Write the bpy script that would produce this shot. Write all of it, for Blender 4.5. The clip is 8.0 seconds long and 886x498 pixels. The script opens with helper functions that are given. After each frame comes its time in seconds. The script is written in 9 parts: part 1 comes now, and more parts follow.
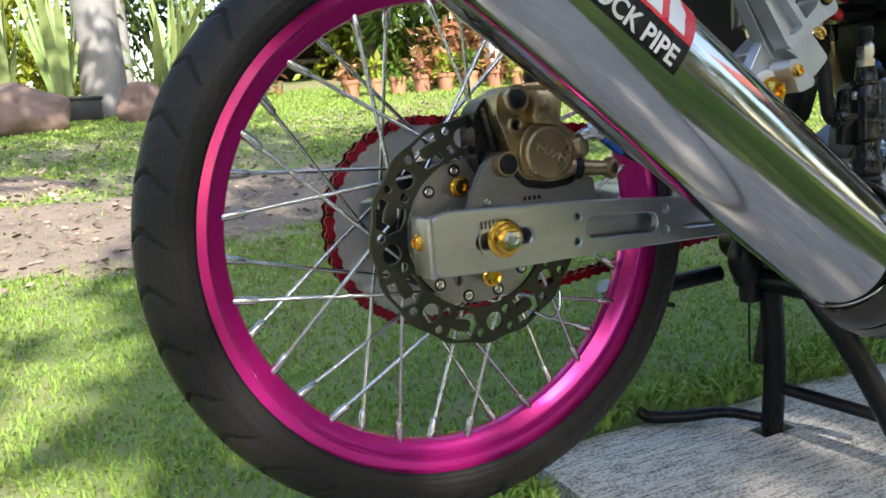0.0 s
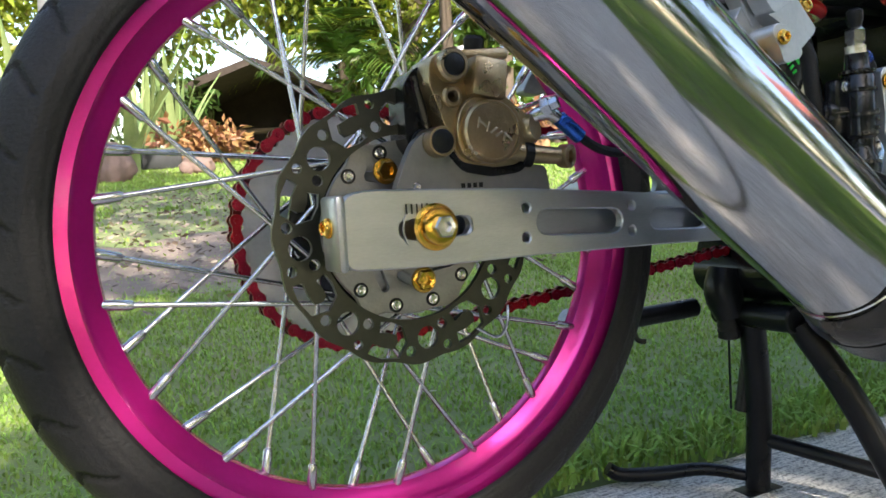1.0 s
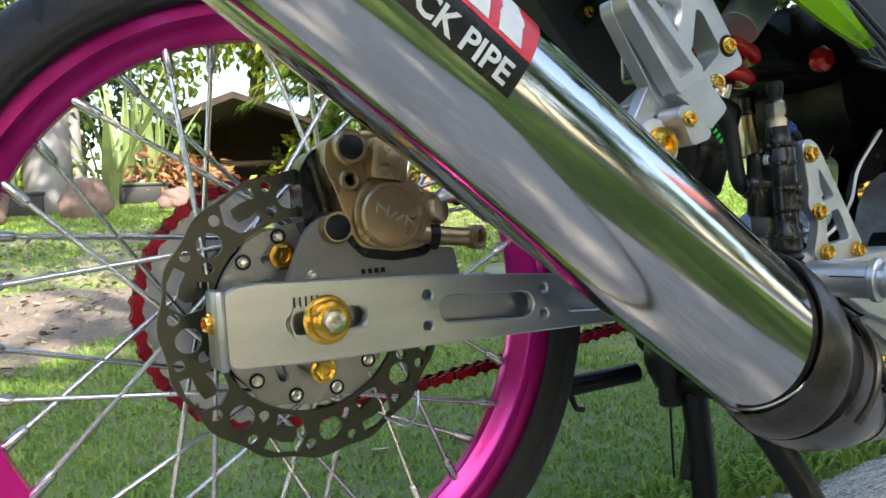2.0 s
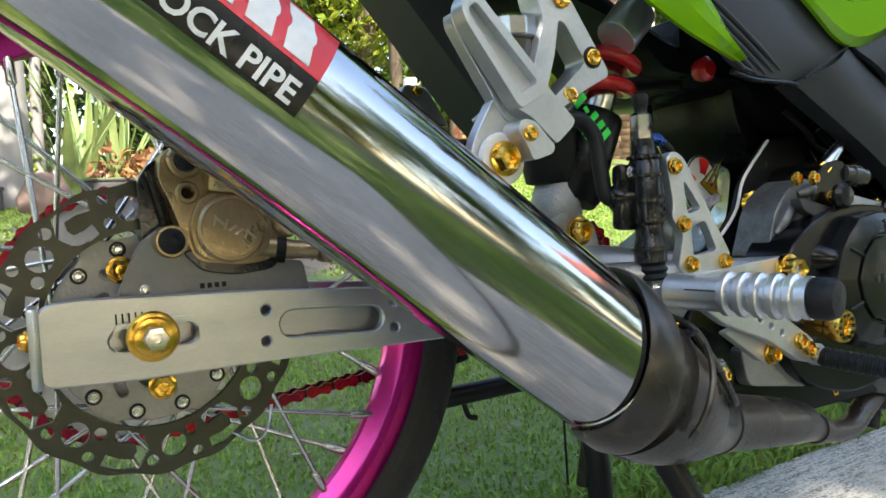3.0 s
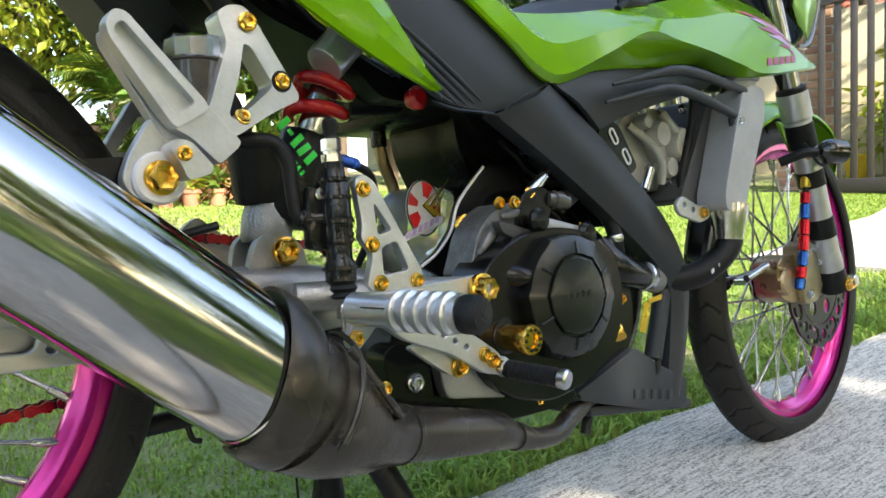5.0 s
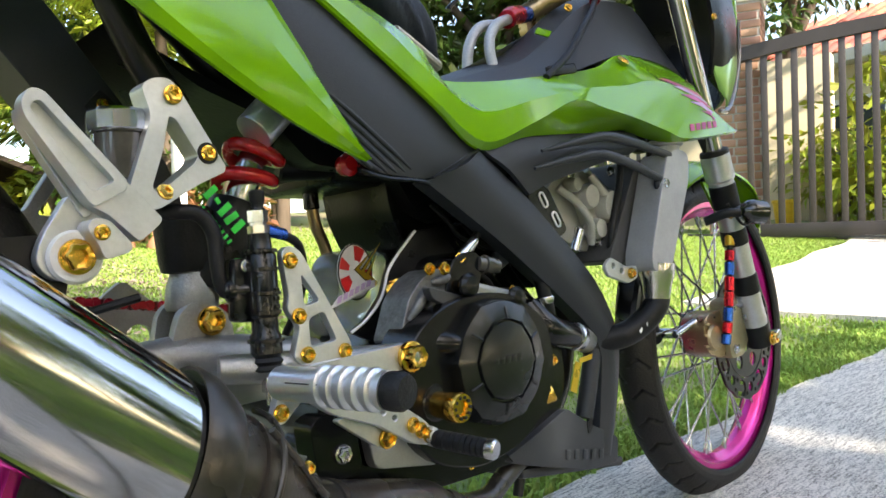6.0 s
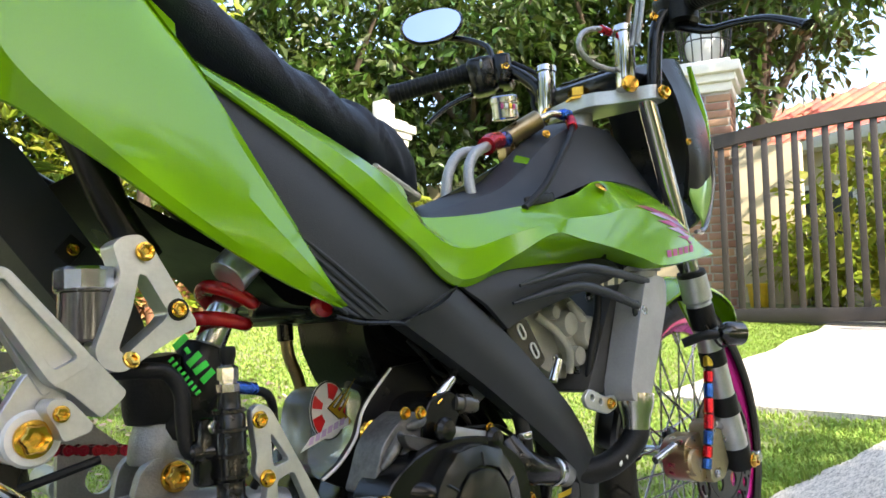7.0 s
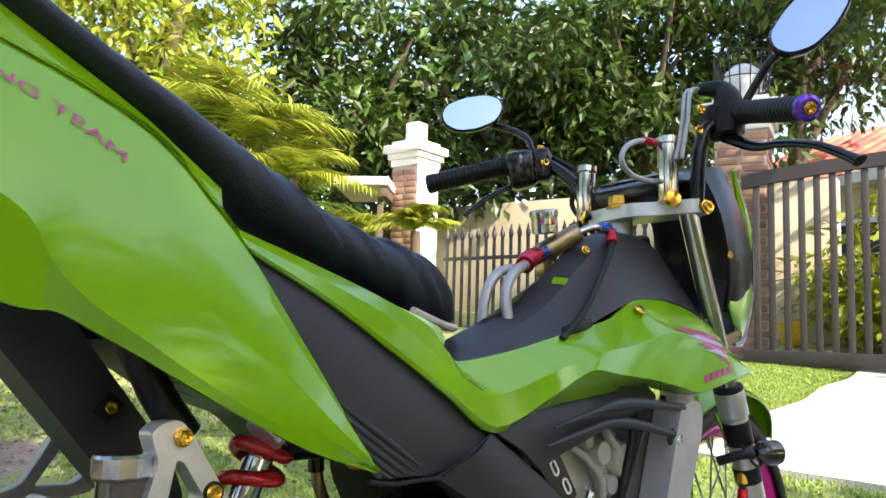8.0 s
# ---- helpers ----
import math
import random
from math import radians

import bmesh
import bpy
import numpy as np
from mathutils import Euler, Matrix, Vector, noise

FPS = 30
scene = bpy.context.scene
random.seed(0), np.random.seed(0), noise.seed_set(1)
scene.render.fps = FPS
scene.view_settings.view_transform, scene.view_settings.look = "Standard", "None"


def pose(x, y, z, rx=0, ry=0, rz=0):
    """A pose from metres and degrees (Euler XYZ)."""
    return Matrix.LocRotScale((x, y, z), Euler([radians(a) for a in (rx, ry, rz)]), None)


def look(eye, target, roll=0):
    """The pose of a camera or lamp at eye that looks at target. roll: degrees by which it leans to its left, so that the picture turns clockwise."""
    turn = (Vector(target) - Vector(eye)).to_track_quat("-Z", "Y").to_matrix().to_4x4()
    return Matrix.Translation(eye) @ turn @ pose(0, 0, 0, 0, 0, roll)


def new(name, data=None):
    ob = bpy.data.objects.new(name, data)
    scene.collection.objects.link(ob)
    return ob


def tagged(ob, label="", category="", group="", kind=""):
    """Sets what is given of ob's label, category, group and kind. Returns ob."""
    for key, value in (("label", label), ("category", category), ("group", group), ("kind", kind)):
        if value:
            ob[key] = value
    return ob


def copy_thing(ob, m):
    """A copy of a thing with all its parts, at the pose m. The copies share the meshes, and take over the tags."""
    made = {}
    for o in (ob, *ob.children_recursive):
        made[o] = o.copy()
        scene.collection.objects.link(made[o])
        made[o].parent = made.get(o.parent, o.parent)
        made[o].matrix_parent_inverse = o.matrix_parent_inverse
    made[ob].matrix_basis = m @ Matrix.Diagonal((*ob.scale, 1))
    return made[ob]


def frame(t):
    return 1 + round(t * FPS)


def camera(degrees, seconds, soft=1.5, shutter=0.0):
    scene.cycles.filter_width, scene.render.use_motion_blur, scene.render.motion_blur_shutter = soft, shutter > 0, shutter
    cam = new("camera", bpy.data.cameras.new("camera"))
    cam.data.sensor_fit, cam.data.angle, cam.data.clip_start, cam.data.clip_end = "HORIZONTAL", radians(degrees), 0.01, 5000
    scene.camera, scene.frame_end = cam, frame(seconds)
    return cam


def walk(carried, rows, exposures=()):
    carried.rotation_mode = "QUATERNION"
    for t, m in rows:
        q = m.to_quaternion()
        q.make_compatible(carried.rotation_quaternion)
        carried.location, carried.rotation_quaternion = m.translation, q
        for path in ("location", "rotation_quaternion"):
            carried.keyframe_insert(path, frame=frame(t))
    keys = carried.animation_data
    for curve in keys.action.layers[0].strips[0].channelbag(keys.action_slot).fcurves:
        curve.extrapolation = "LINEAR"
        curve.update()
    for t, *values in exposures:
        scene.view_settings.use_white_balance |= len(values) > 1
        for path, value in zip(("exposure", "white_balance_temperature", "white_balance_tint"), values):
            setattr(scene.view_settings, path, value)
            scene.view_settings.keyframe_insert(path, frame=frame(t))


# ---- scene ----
cam = camera(59.98, 8.0, soft=1.6)
ROWS = [
    (0.0, -0.2806, -0.6252, 0.4082, 78.286, 3.704, -24.579),
    (0.5, -0.2395, -0.5711, 0.3423, 81.425, 3.008, -25.552),
    (1.0, -0.2111, -0.5499, 0.3325, 83.824, 2.614, -26.260),
    (2.5, -0.1101, -0.5637, 0.3769, 86.112, 2.883, -27.815),
    (3.0, -0.0691, -0.5893, 0.3726, 85.566, 2.516, -28.892),
    (3.5, -0.0321, -0.6135, 0.3720, 85.468, 2.217, -31.091),
    (4.0, -0.0022, -0.6343, 0.3688, 85.778, 2.013, -34.303),
    (4.5, 0.0142, -0.6528, 0.3674, 85.966, 1.671, -37.530),
    (6.0, 0.0319, -0.6779, 0.3931, 89.555, 1.493, -44.457),
    (6.5, 0.0369, -0.6720, 0.4313, 92.254, 1.255, -45.540),
    (7.0, 0.0395, -0.6732, 0.4598, 94.948, 0.804, -46.122),
    (7.5, 0.0332, -0.6712, 0.4923, 97.356, -0.015, -46.128),
    (8.0, 0.0271, -0.6681, 0.5954, 95.762, -1.630, -44.323),
]
EXPOSURE, TINT = 1.86, 10
walk(cam, [(t, pose(*row)) for t, *row in ROWS], [(0.0, EXPOSURE + 0.05, 6650, TINT), (1.0, EXPOSURE + 0.22, 6650, TINT + 1), (2.5, EXPOSURE + 0.27, 6800, TINT - 2), (4.5, EXPOSURE + 0.45, 7250, TINT - 3), (6.0, EXPOSURE + 0.42, 7300, TINT), (7.0, EXPOSURE + 0.38, 7350, TINT + 1), (8.0, EXPOSURE + 0.25, 7100, TINT + 6)])

# ---- sky and sun: a bright morning, the sun behind the camera ----
SUN = Vector((0.0, -0.80, 0.60)).normalized()
world = bpy.data.worlds.new("sky")
scene.world = world
world.use_nodes = True
wn = world.node_tree
sky = wn.nodes.new("ShaderNodeTexSky")
sky.sky_type, sky.sun_disc = "NISHITA", False
sky.sun_elevation, sky.sun_rotation = math.asin(SUN.z), math.atan2(SUN.x, SUN.y)
sky.air_density, sky.dust_density = 1.0, 1.5
wn.links.new(sky.outputs[0], wn.nodes["Background"].inputs[0])
wn.nodes["Background"].inputs[1].default_value = 0.15
sun = new("sun", bpy.data.lights.new("sun", "SUN"))
sun.data.energy, sun.data.angle, sun.data.color = 3.0, radians(0.53), (1.0, 0.95, 0.86)
sun.matrix_world = look(SUN * 20, (0, 0, 0))


# ---- materials ----
def material(name, colour, rough=0.5, metal=0.0, second=None, scale=30.0, mix=0.5, fine=200.0, bump=0.0, bump_scale=200.0,
             rough_var=0.1, coat=0.0, stretch=(1, 1, 1), spread=0.0, trans=0.0, island=0.0, spec=0.5, aniso=0.0):
    """A surface with variation at two scales, fine relief and uneven gloss."""
    m = bpy.data.materials.new(name)
    m.use_nodes = True
    nt = m.node_tree
    N, L = nt.nodes, nt.links
    b = N["Principled BSDF"]
    b.inputs["Metallic"].default_value = metal
    b.inputs["Coat Weight"].default_value = coat
    b.inputs["Coat Roughness"].default_value = 0.06
    b.inputs["Specular IOR Level"].default_value = spec
    if trans:
        b.inputs["Subsurface Weight"].default_value = 0.0
    tc = N.new("ShaderNodeTexCoord")
    mp = N.new("ShaderNodeMapping")
    mp.inputs["Scale"].default_value = stretch
    L.new(tc.outputs["Object"], mp.inputs[0])
    n1, n2 = N.new("ShaderNodeTexNoise"), N.new("ShaderNodeTexNoise")
    for n, s, d in ((n1, scale, 4), (n2, fine, 3)):
        n.inputs["Scale"].default_value, n.inputs["Detail"].default_value = s, d
        L.new(mp.outputs[0], n.inputs["Vector"])
    add = N.new("ShaderNodeMath")
    add.operation = "MULTIPLY_ADD"
    L.new(n2.outputs[0], add.inputs[0])
    add.inputs[1].default_value = 0.5
    L.new(n1.outputs[0], add.inputs[2])
    ramp = N.new("ShaderNodeMapRange")
    ramp.inputs[1].default_value, ramp.inputs[2].default_value = 0.75 - mix * 0.5, 0.75 + mix * 0.5
    L.new(add.outputs[0], ramp.inputs[0])
    cm = N.new("ShaderNodeMix")
    cm.data_type = "RGBA"
    cm.inputs[6].default_value = (*colour, 1)
    cm.inputs[7].default_value = (*(second or [c * 0.8 for c in colour]), 1)
    L.new(ramp.outputs[0], cm.inputs[0])
    out = cm.outputs[2]
    if spread or island:
        hs = N.new("ShaderNodeHueSaturation")
        if island:
            rnd = N.new("ShaderNodeNewGeometry").outputs["Random Per Island"]
        else:
            rnd = N.new("ShaderNodeObjectInfo").outputs["Random"]
        amount = spread or island
        for i, key, lo, hi in ((0, "Value", 1 - amount, 1 + amount), (1, "Hue", 0.5 - amount * 0.06, 0.5 + amount * 0.06)):
            mr = N.new("ShaderNodeMapRange")
            mr.inputs[3].default_value, mr.inputs[4].default_value = lo, hi
            L.new(rnd, mr.inputs[0])
            L.new(mr.outputs[0], hs.inputs[key])
        L.new(out, hs.inputs["Color"])
        out = hs.outputs[0]
    L.new(out, b.inputs["Base Color"])
    rr = N.new("ShaderNodeMapRange")
    rr.inputs[3].default_value, rr.inputs[4].default_value = max(0.02, rough - rough_var), min(1, rough + rough_var)
    L.new(n1.outputs[0], rr.inputs[0])
    L.new(rr.outputs[0], b.inputs["Roughness"])
    if bump:
        nb = N.new("ShaderNodeTexNoise")
        nb.inputs["Scale"].default_value, nb.inputs["Detail"].default_value = bump_scale, 4
        L.new(mp.outputs[0], nb.inputs["Vector"])
        bp = N.new("ShaderNodeBump")
        bp.inputs["Strength"].default_value, bp.inputs["Distance"].default_value = bump, 0.002
        L.new(nb.outputs[0], bp.inputs["Height"])
        L.new(bp.outputs[0], b.inputs["Normal"])
    if trans:
        tr = N.new("ShaderNodeBsdfTranslucent")
        L.new(out, tr.inputs[0])
        ms = N.new("ShaderNodeMixShader")
        ms.inputs[0].default_value = trans
        L.new(b.outputs[0], ms.inputs[1])
        L.new(tr.outputs[0], ms.inputs[2])
        L.new(ms.outputs[0], N["Material Output"].inputs[0])
    return m


CHROME = material("chrome", (0.58, 0.565, 0.56), 0.09, 1.0, (0.46, 0.44, 0.435), 8, 0.8, 60, 0.055, 30, 0.045)
POLISHED = material("polished_steel", (0.62, 0.62, 0.63), 0.2, 1.0, (0.5, 0.5, 0.5), 60, 0.5, 300, 0.05, 300)
ALLOY = material("brushed_alloy", (0.50, 0.51, 0.53), 0.34, 1.0, (0.40, 0.41, 0.43), 20, 0.6, 240, 0.08, 320, 0.08, stretch=(1, 4, 4))
CAST = material("cast_alloy", (0.42, 0.42, 0.42), 0.45, 0.85, (0.30, 0.30, 0.30), 35, 0.6, 400, 0.35, 500)
SATIN = material("satin_silver", (0.60, 0.61, 0.63), 0.36, 0.75, (0.48, 0.49, 0.51), 30, 0.5, 300, 0.1, 400)
GOLD = material("gold_anodised", (0.83, 0.50, 0.10), 0.2, 1.0, (0.7, 0.38, 0.06), 80, 0.5, 400, 0.05, 400)
BRONZE_MARK = material("bare_bronze_edge", (0.62, 0.52, 0.38), 0.35, 0.8)
BRONZE = material("bronze_anodised", (0.47, 0.355, 0.21), 0.3, 0.92, (0.36, 0.265, 0.15), 50, 0.5, 500, 0.2, 600)
PINK = material("pink_anodised", (0.66, 0.017, 0.27), 0.2, 0.6, (0.58, 0.016, 0.23), 15, 0.5, 300, 0.05, 300, 0.06, coat=0.3)
RUBBER = material("tyre_rubber", (0.006, 0.006, 0.0068), 0.5, 0.0, (0.022, 0.020, 0.018), 3, 0.6, 300, 0.35, 350, 0.12, spec=0.25)
SOFT = material("soft_rubber", (0.005, 0.0053, 0.0065), 0.45, 0.0, (0.011, 0.0113, 0.0125), 40, 0.5, 300, 0.3, 400, spec=0.25)
BLACK = material("black_gloss", (0.006, 0.006, 0.007), 0.18, 0.0, (0.012, 0.012, 0.012), 30, 0.5, 300, 0.08, 300, spec=0.35)
MATT = material("matt_black_plastic", (0.024, 0.027, 0.033), 0.44, 0.0, (0.031, 0.0345, 0.042), 12, 0.6, 400, 0.18, 900, 0.08, spec=0.32)
PEG_ALLOY = material("bright_machined_alloy", (0.74, 0.75, 0.77), 0.3, 0.8, (0.6, 0.61, 0.63), 30, 0.5, 300, 0.06, 400)
FRAME_BLACK = material("frame_black", (0.0035, 0.0037, 0.0048), 0.3, 0.0, (0.008, 0.0082, 0.0095), 25, 0.6, 300, 0.15, 300, spec=0.25)
ENGINE_BLACK = material("engine_black", (0.0035, 0.0038, 0.0046), 0.2, 0.0, (0.007, 0.0073, 0.008), 30, 0.6, 300, 0.08, 400, spec=0.3)
COVER_BLACK = material("cover_black", (0.007, 0.008, 0.0078), 0.24, 0.0, (0.011, 0.0125, 0.012), 20, 0.6, 300, 0.05, 500, spec=0.42)
PIPE_BLACK = material("pipe_black", (0.034, 0.032, 0.030), 0.27, 0.55, (0.07, 0.060, 0.050), 9, 0.8, 140, 0.15, 250, 0.12)
GREEN = material("lime_paint", (0.165, 0.385, 0.004), 0.24, 0.0, (0.15, 0.355, 0.004), 5, 0.6, 900, 0.02, 700, 0.05, coat=0.65, spec=0.2)
GREEN_PEARL = material("pearl_lime_paint", (0.36, 0.62, 0.16), 0.3, 0.15, (0.33, 0.6, 0.14), 5, 0.6, 900, 0.02, 700, 0.05, coat=1.0)
VINYL = material("seat_vinyl", (0.0085, 0.012, 0.024), 0.4, 0.0, (0.013, 0.017, 0.031), 25, 0.6, 500, 0.45, 700, 0.1, spec=0.35)
VINYL_WHITE = material("white_vinyl_hem", (0.55, 0.53, 0.48), 0.55, 0.0, (0.4, 0.38, 0.34), 60, 0.6, 300, 0.3, 500)
DISC_STEEL = material("heat_dark_steel", (0.04, 0.042, 0.033), 0.33, 0.8, (0.065, 0.065, 0.052), 18, 0.7, 250, 0.08, 300)
CHAIN_DARK = material("dark_red_chain", (0.10, 0.004, 0.008), 0.3, 0.55, (0.06, 0.004, 0.006), 90, 0.5, 300, 0.1, 300, spread=0.25)
CHAIN_RED = material("red_chain", (0.36, 0.005, 0.03), 0.3, 0.55, (0.24, 0.004, 0.02), 90, 0.5, 300, 0.1, 300, spread=0.12)
RED = material("red_paint", (0.62, 0.01, 0.015), 0.25, 0.2, (0.5, 0.008, 0.012), 30, 0.5, 300, 0.03, 300, coat=0.6)
RED_FITTING = material("red_anodised_fitting", (0.75, 0.03, 0.05), 0.25, 0.8, (0.6, 0.02, 0.04), 60, 0.5, 300)
BLUE_FITTING = material("blue_anodised_fitting", (0.04, 0.16, 0.65), 0.25, 0.8, (0.03, 0.12, 0.5), 60, 0.5, 300)
YELLOW_FITTING = material("yellow_anodised_fitting", (0.75, 0.5, 0.05), 0.3, 0.6, (0.65, 0.42, 0.04), 60, 0.5, 300)
BRAID = material("braided_hose", (0.55, 0.56, 0.57), 0.35, 0.6, (0.3, 0.3, 0.31), 900, 0.4, 1800, 0.5, 1500)
WHITE_PAINT = material("white_paint", (0.8, 0.79, 0.76), 0.5, 0.0, (0.72, 0.7, 0.66), 6, 0.7, 60, 0.2, 120)
BAR_WHITE = material("white_marking", (0.8, 0.8, 0.8), 0.4)
STICKER_BLACK = material("black_sticker", (0.012, 0.012, 0.012), 0.3, spec=0.3)
STICKER_RED = material("red_sticker", (0.7, 0.015, 0.02), 0.3)
NEON = material("neon_green_marking", (0.02, 0.75, 0.09), 0.4)
PINK_MARK = material("pink_marking", (0.5, 0.05, 0.2), 0.35)
LILAC_MARK = material("lilac_marking", (0.62, 0.45, 0.7), 0.35)
MIRROR = material("mirror_glass", (0.38, 0.46, 0.60), 0.02, 1.0, (0.36, 0.44, 0.58), 5, 0.3, 20, 0, 1, 0.0)
AMBER = material("smoked_lens", (0.015, 0.013, 0.012), 0.12, 0.0, coat=0.5)
BRONZE_RES = material("smoked_reservoir", (0.05, 0.045, 0.04), 0.15, 0.0, (0.08, 0.07, 0.06), 30, coat=0.6)
PURPLE = material("purple_anodised", (0.12, 0.05, 0.42), 0.25, 0.8)

BARK_GREY = material("palm_bark", (0.25, 0.24, 0.235), 0.8, 0, (0.17, 0.165, 0.16), 5, 0.7, 40, 0.7, 40, stretch=(1, 1, 0.4))
BARK = material("bark", (0.13, 0.095, 0.065), 0.85, 0, (0.07, 0.05, 0.035), 7, 0.7, 50, 0.9, 50, stretch=(1, 1, 0.3))
LEAF_DARK = material("dark_leaves", (0.036, 0.066, 0.012), 0.4, 0, (0.058, 0.10, 0.018), 3, 0.8, 30, 0, 1, 0.08, trans=0.25, island=0.5)
LEAF_MID = material("green_leaves", (0.07, 0.13, 0.018), 0.45, 0, (0.11, 0.17, 0.022), 2, 0.8, 30, 0, 1, 0.08, trans=0.35, island=0.5)
LEAF_GREEN = material("deep_green_leaves", (0.048, 0.09, 0.013), 0.42, 0, (0.075, 0.12, 0.018), 2, 0.8, 30, 0, 1, 0.08, trans=0.3, island=0.5)
LEAF_LIME = material("yellow_green_leaves", (0.24, 0.30, 0.03), 0.45, 0, (0.33, 0.36, 0.04), 2, 0.8, 30, 0, 1, 0.08, trans=0.4, island=0.45)
LEAF_SPEAR = material("spear_leaves", (0.15, 0.22, 0.07), 0.45, 0, (0.28, 0.32, 0.13), 12, 0.7, 60, 0, 1, 0.08, trans=0.2, island=0.4)
LEAF_RED = material("coppery_leaves", (0.34, 0.13, 0.07), 0.5, 0, (0.28, 0.18, 0.07), 3, 0.8, 30, 0, 1, 0.08, trans=0.3, island=0.4)
GRASS = material("grass_blades", (0.225, 0.36, 0.068), 0.6, 0, (0.32, 0.42, 0.10), 1.2, 0.8, 12, 0, 1, 0.08, trans=0.3, island=0.28, spec=0.2)
LAWN = material("lawn", (0.13, 0.215, 0.042), 0.9, 0, (0.26, 0.21, 0.14), 0.9, 0.5, 9, 0.9, 60)
ROCK = material("pink_rock", (0.25, 0.165, 0.135), 0.85, 0, (0.14, 0.095, 0.08), 7, 0.8, 40, 0.8, 40)
BRICK = material("brick", (0.36, 0.2, 0.14), 0.85, 0, (0.26, 0.14, 0.1), 9, 0.7, 60, 0.5, 80, spread=0.25)
MORTAR = material("mortar", (0.42, 0.39, 0.35), 0.9, 0, (0.34, 0.31, 0.28), 20, 0.6, 100, 0.5, 100)
GATE_PAINT = material("gate_paint", (0.024, 0.019, 0.0175), 0.5, 0, (0.036, 0.030, 0.028), 4, 0.7, 60, 0.15, 90, spread=0.12)
FENCE_PAINT = material("fence_paint", (0.025, 0.0245, 0.0235), 0.55, 0, (0.038, 0.036, 0.034), 6, 0.7, 60, 0.2, 90, spread=0.15)
WALL_CREAM = material("cream_wall", (0.62, 0.53, 0.36), 0.85, 0, (0.52, 0.44, 0.3), 2, 0.7, 30, 0.3, 60)
ROOF_TILE = material("roof_tile", (0.5, 0.14, 0.09), 0.75, 0, (0.4, 0.1, 0.07), 5, 0.7, 40, 0.3, 60, spread=0.2)
TERRACOTTA = material("terracotta", (0.42, 0.2, 0.12), 0.8, 0, (0.33, 0.16, 0.1), 12, 0.7, 60, 0.3, 80, spread=0.2)
THATCH = material("thatch", (0.06, 0.042, 0.03), 0.9, 0, (0.03, 0.022, 0.017), 10, 0.7, 80, 0.9, 60)
POT_BLACK = material("black_planter", (0.025, 0.026, 0.027), 0.6)
GLOBE = material("frosted_globe", (0.75, 0.75, 0.74), 0.2, 0, (0.7, 0.7, 0.7), 10, coat=0.3)
YELLOW = material("yellow_tub", (0.7, 0.45, 0.03), 0.5)
WINDOW_DARK = material("window_glass", (0.05, 0.06, 0.065), 0.08)


def concrete_material():
    """Broom-finished concrete: fine ridges across the strip, stains, pale dust."""
    m = material("broomed_concrete", (0.70, 0.66, 0.605), 0.9, 0, (0.54, 0.50, 0.455), 3.2, 0.9, 14, 0, 1)
    nt = m.node_tree
    N, L = nt.nodes, nt.links
    b = N["Principled BSDF"]
    tc = N.new("ShaderNodeTexCoord")
    mp = N.new("ShaderNodeMapping")
    mp.inputs["Rotation"].default_value = (0, 0, radians(40))
    mp.inputs["Scale"].default_value = (24, 170, 40)
    L.new(tc.outputs["Object"], mp.inputs[0])
    n = N.new("ShaderNodeTexNoise")
    n.inputs["Scale"].default_value, n.inputs["Detail"].default_value, n.inputs["Roughness"].default_value = 1.0, 8, 0.8
    L.new(mp.outputs[0], n.inputs["Vector"])
    g = N.new("ShaderNodeTexNoise")
    g.inputs["Scale"].default_value, g.inputs["Detail"].default_value = 260, 3
    L.new(tc.outputs["Object"], g.inputs["Vector"])
    add = N.new("ShaderNodeMath")
    add.operation = "MULTIPLY_ADD"
    L.new(g.outputs[0], add.inputs[0])
    add.inputs[1].default_value = 0.6
    L.new(n.outputs[0], add.inputs[2])
    bp = N.new("ShaderNodeBump")
    bp.inputs["Strength"].default_value, bp.inputs["Distance"].default_value = 0.8, 0.006
    L.new(add.outputs[0], bp.inputs["Height"])
    L.new(bp.outputs[0], b.inputs["Normal"])
    # colour goes darker in the furrows and paler on the ridges
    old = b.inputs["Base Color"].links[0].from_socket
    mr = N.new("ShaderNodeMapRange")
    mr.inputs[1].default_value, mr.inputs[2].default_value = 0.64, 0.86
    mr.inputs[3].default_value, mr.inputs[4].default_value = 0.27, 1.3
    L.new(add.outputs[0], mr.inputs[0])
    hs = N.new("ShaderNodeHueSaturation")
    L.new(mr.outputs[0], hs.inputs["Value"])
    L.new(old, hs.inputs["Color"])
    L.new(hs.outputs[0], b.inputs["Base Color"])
    return m


CONCRETE = concrete_material()
EARTH = material("bare_earth", (0.30, 0.235, 0.19), 0.95, 0, (0.17, 0.135, 0.115), 6, 0.6, 60, 0.9, 90, spec=0.1)
BRACKET_GREY = material("sawn_alloy_plate", (0.27, 0.26, 0.25), 0.5, 0.6, (0.2, 0.195, 0.19), 12, 0.7, 200, 0.12, 300)
CARRIER_GREY = material("cast_disc_carrier", (0.36, 0.35, 0.33), 0.42, 0.7, (0.25, 0.245, 0.235), 25, 0.7, 300, 0.25, 400)
BRONZE_OLIVE = material("olive_gold_alloy", (0.40, 0.36, 0.22), 0.4, 0.6, (0.3, 0.27, 0.17), 40, 0.5, 400, 0.2, 500)
CLEAR = material("clear_plastic", (0.8, 0.82, 0.8), 0.12, 0.0, (0.75, 0.77, 0.75), 20, 0.5, 100)
CLEAR.node_tree.nodes["Principled BSDF"].inputs["Transmission Weight"].default_value = 0.9
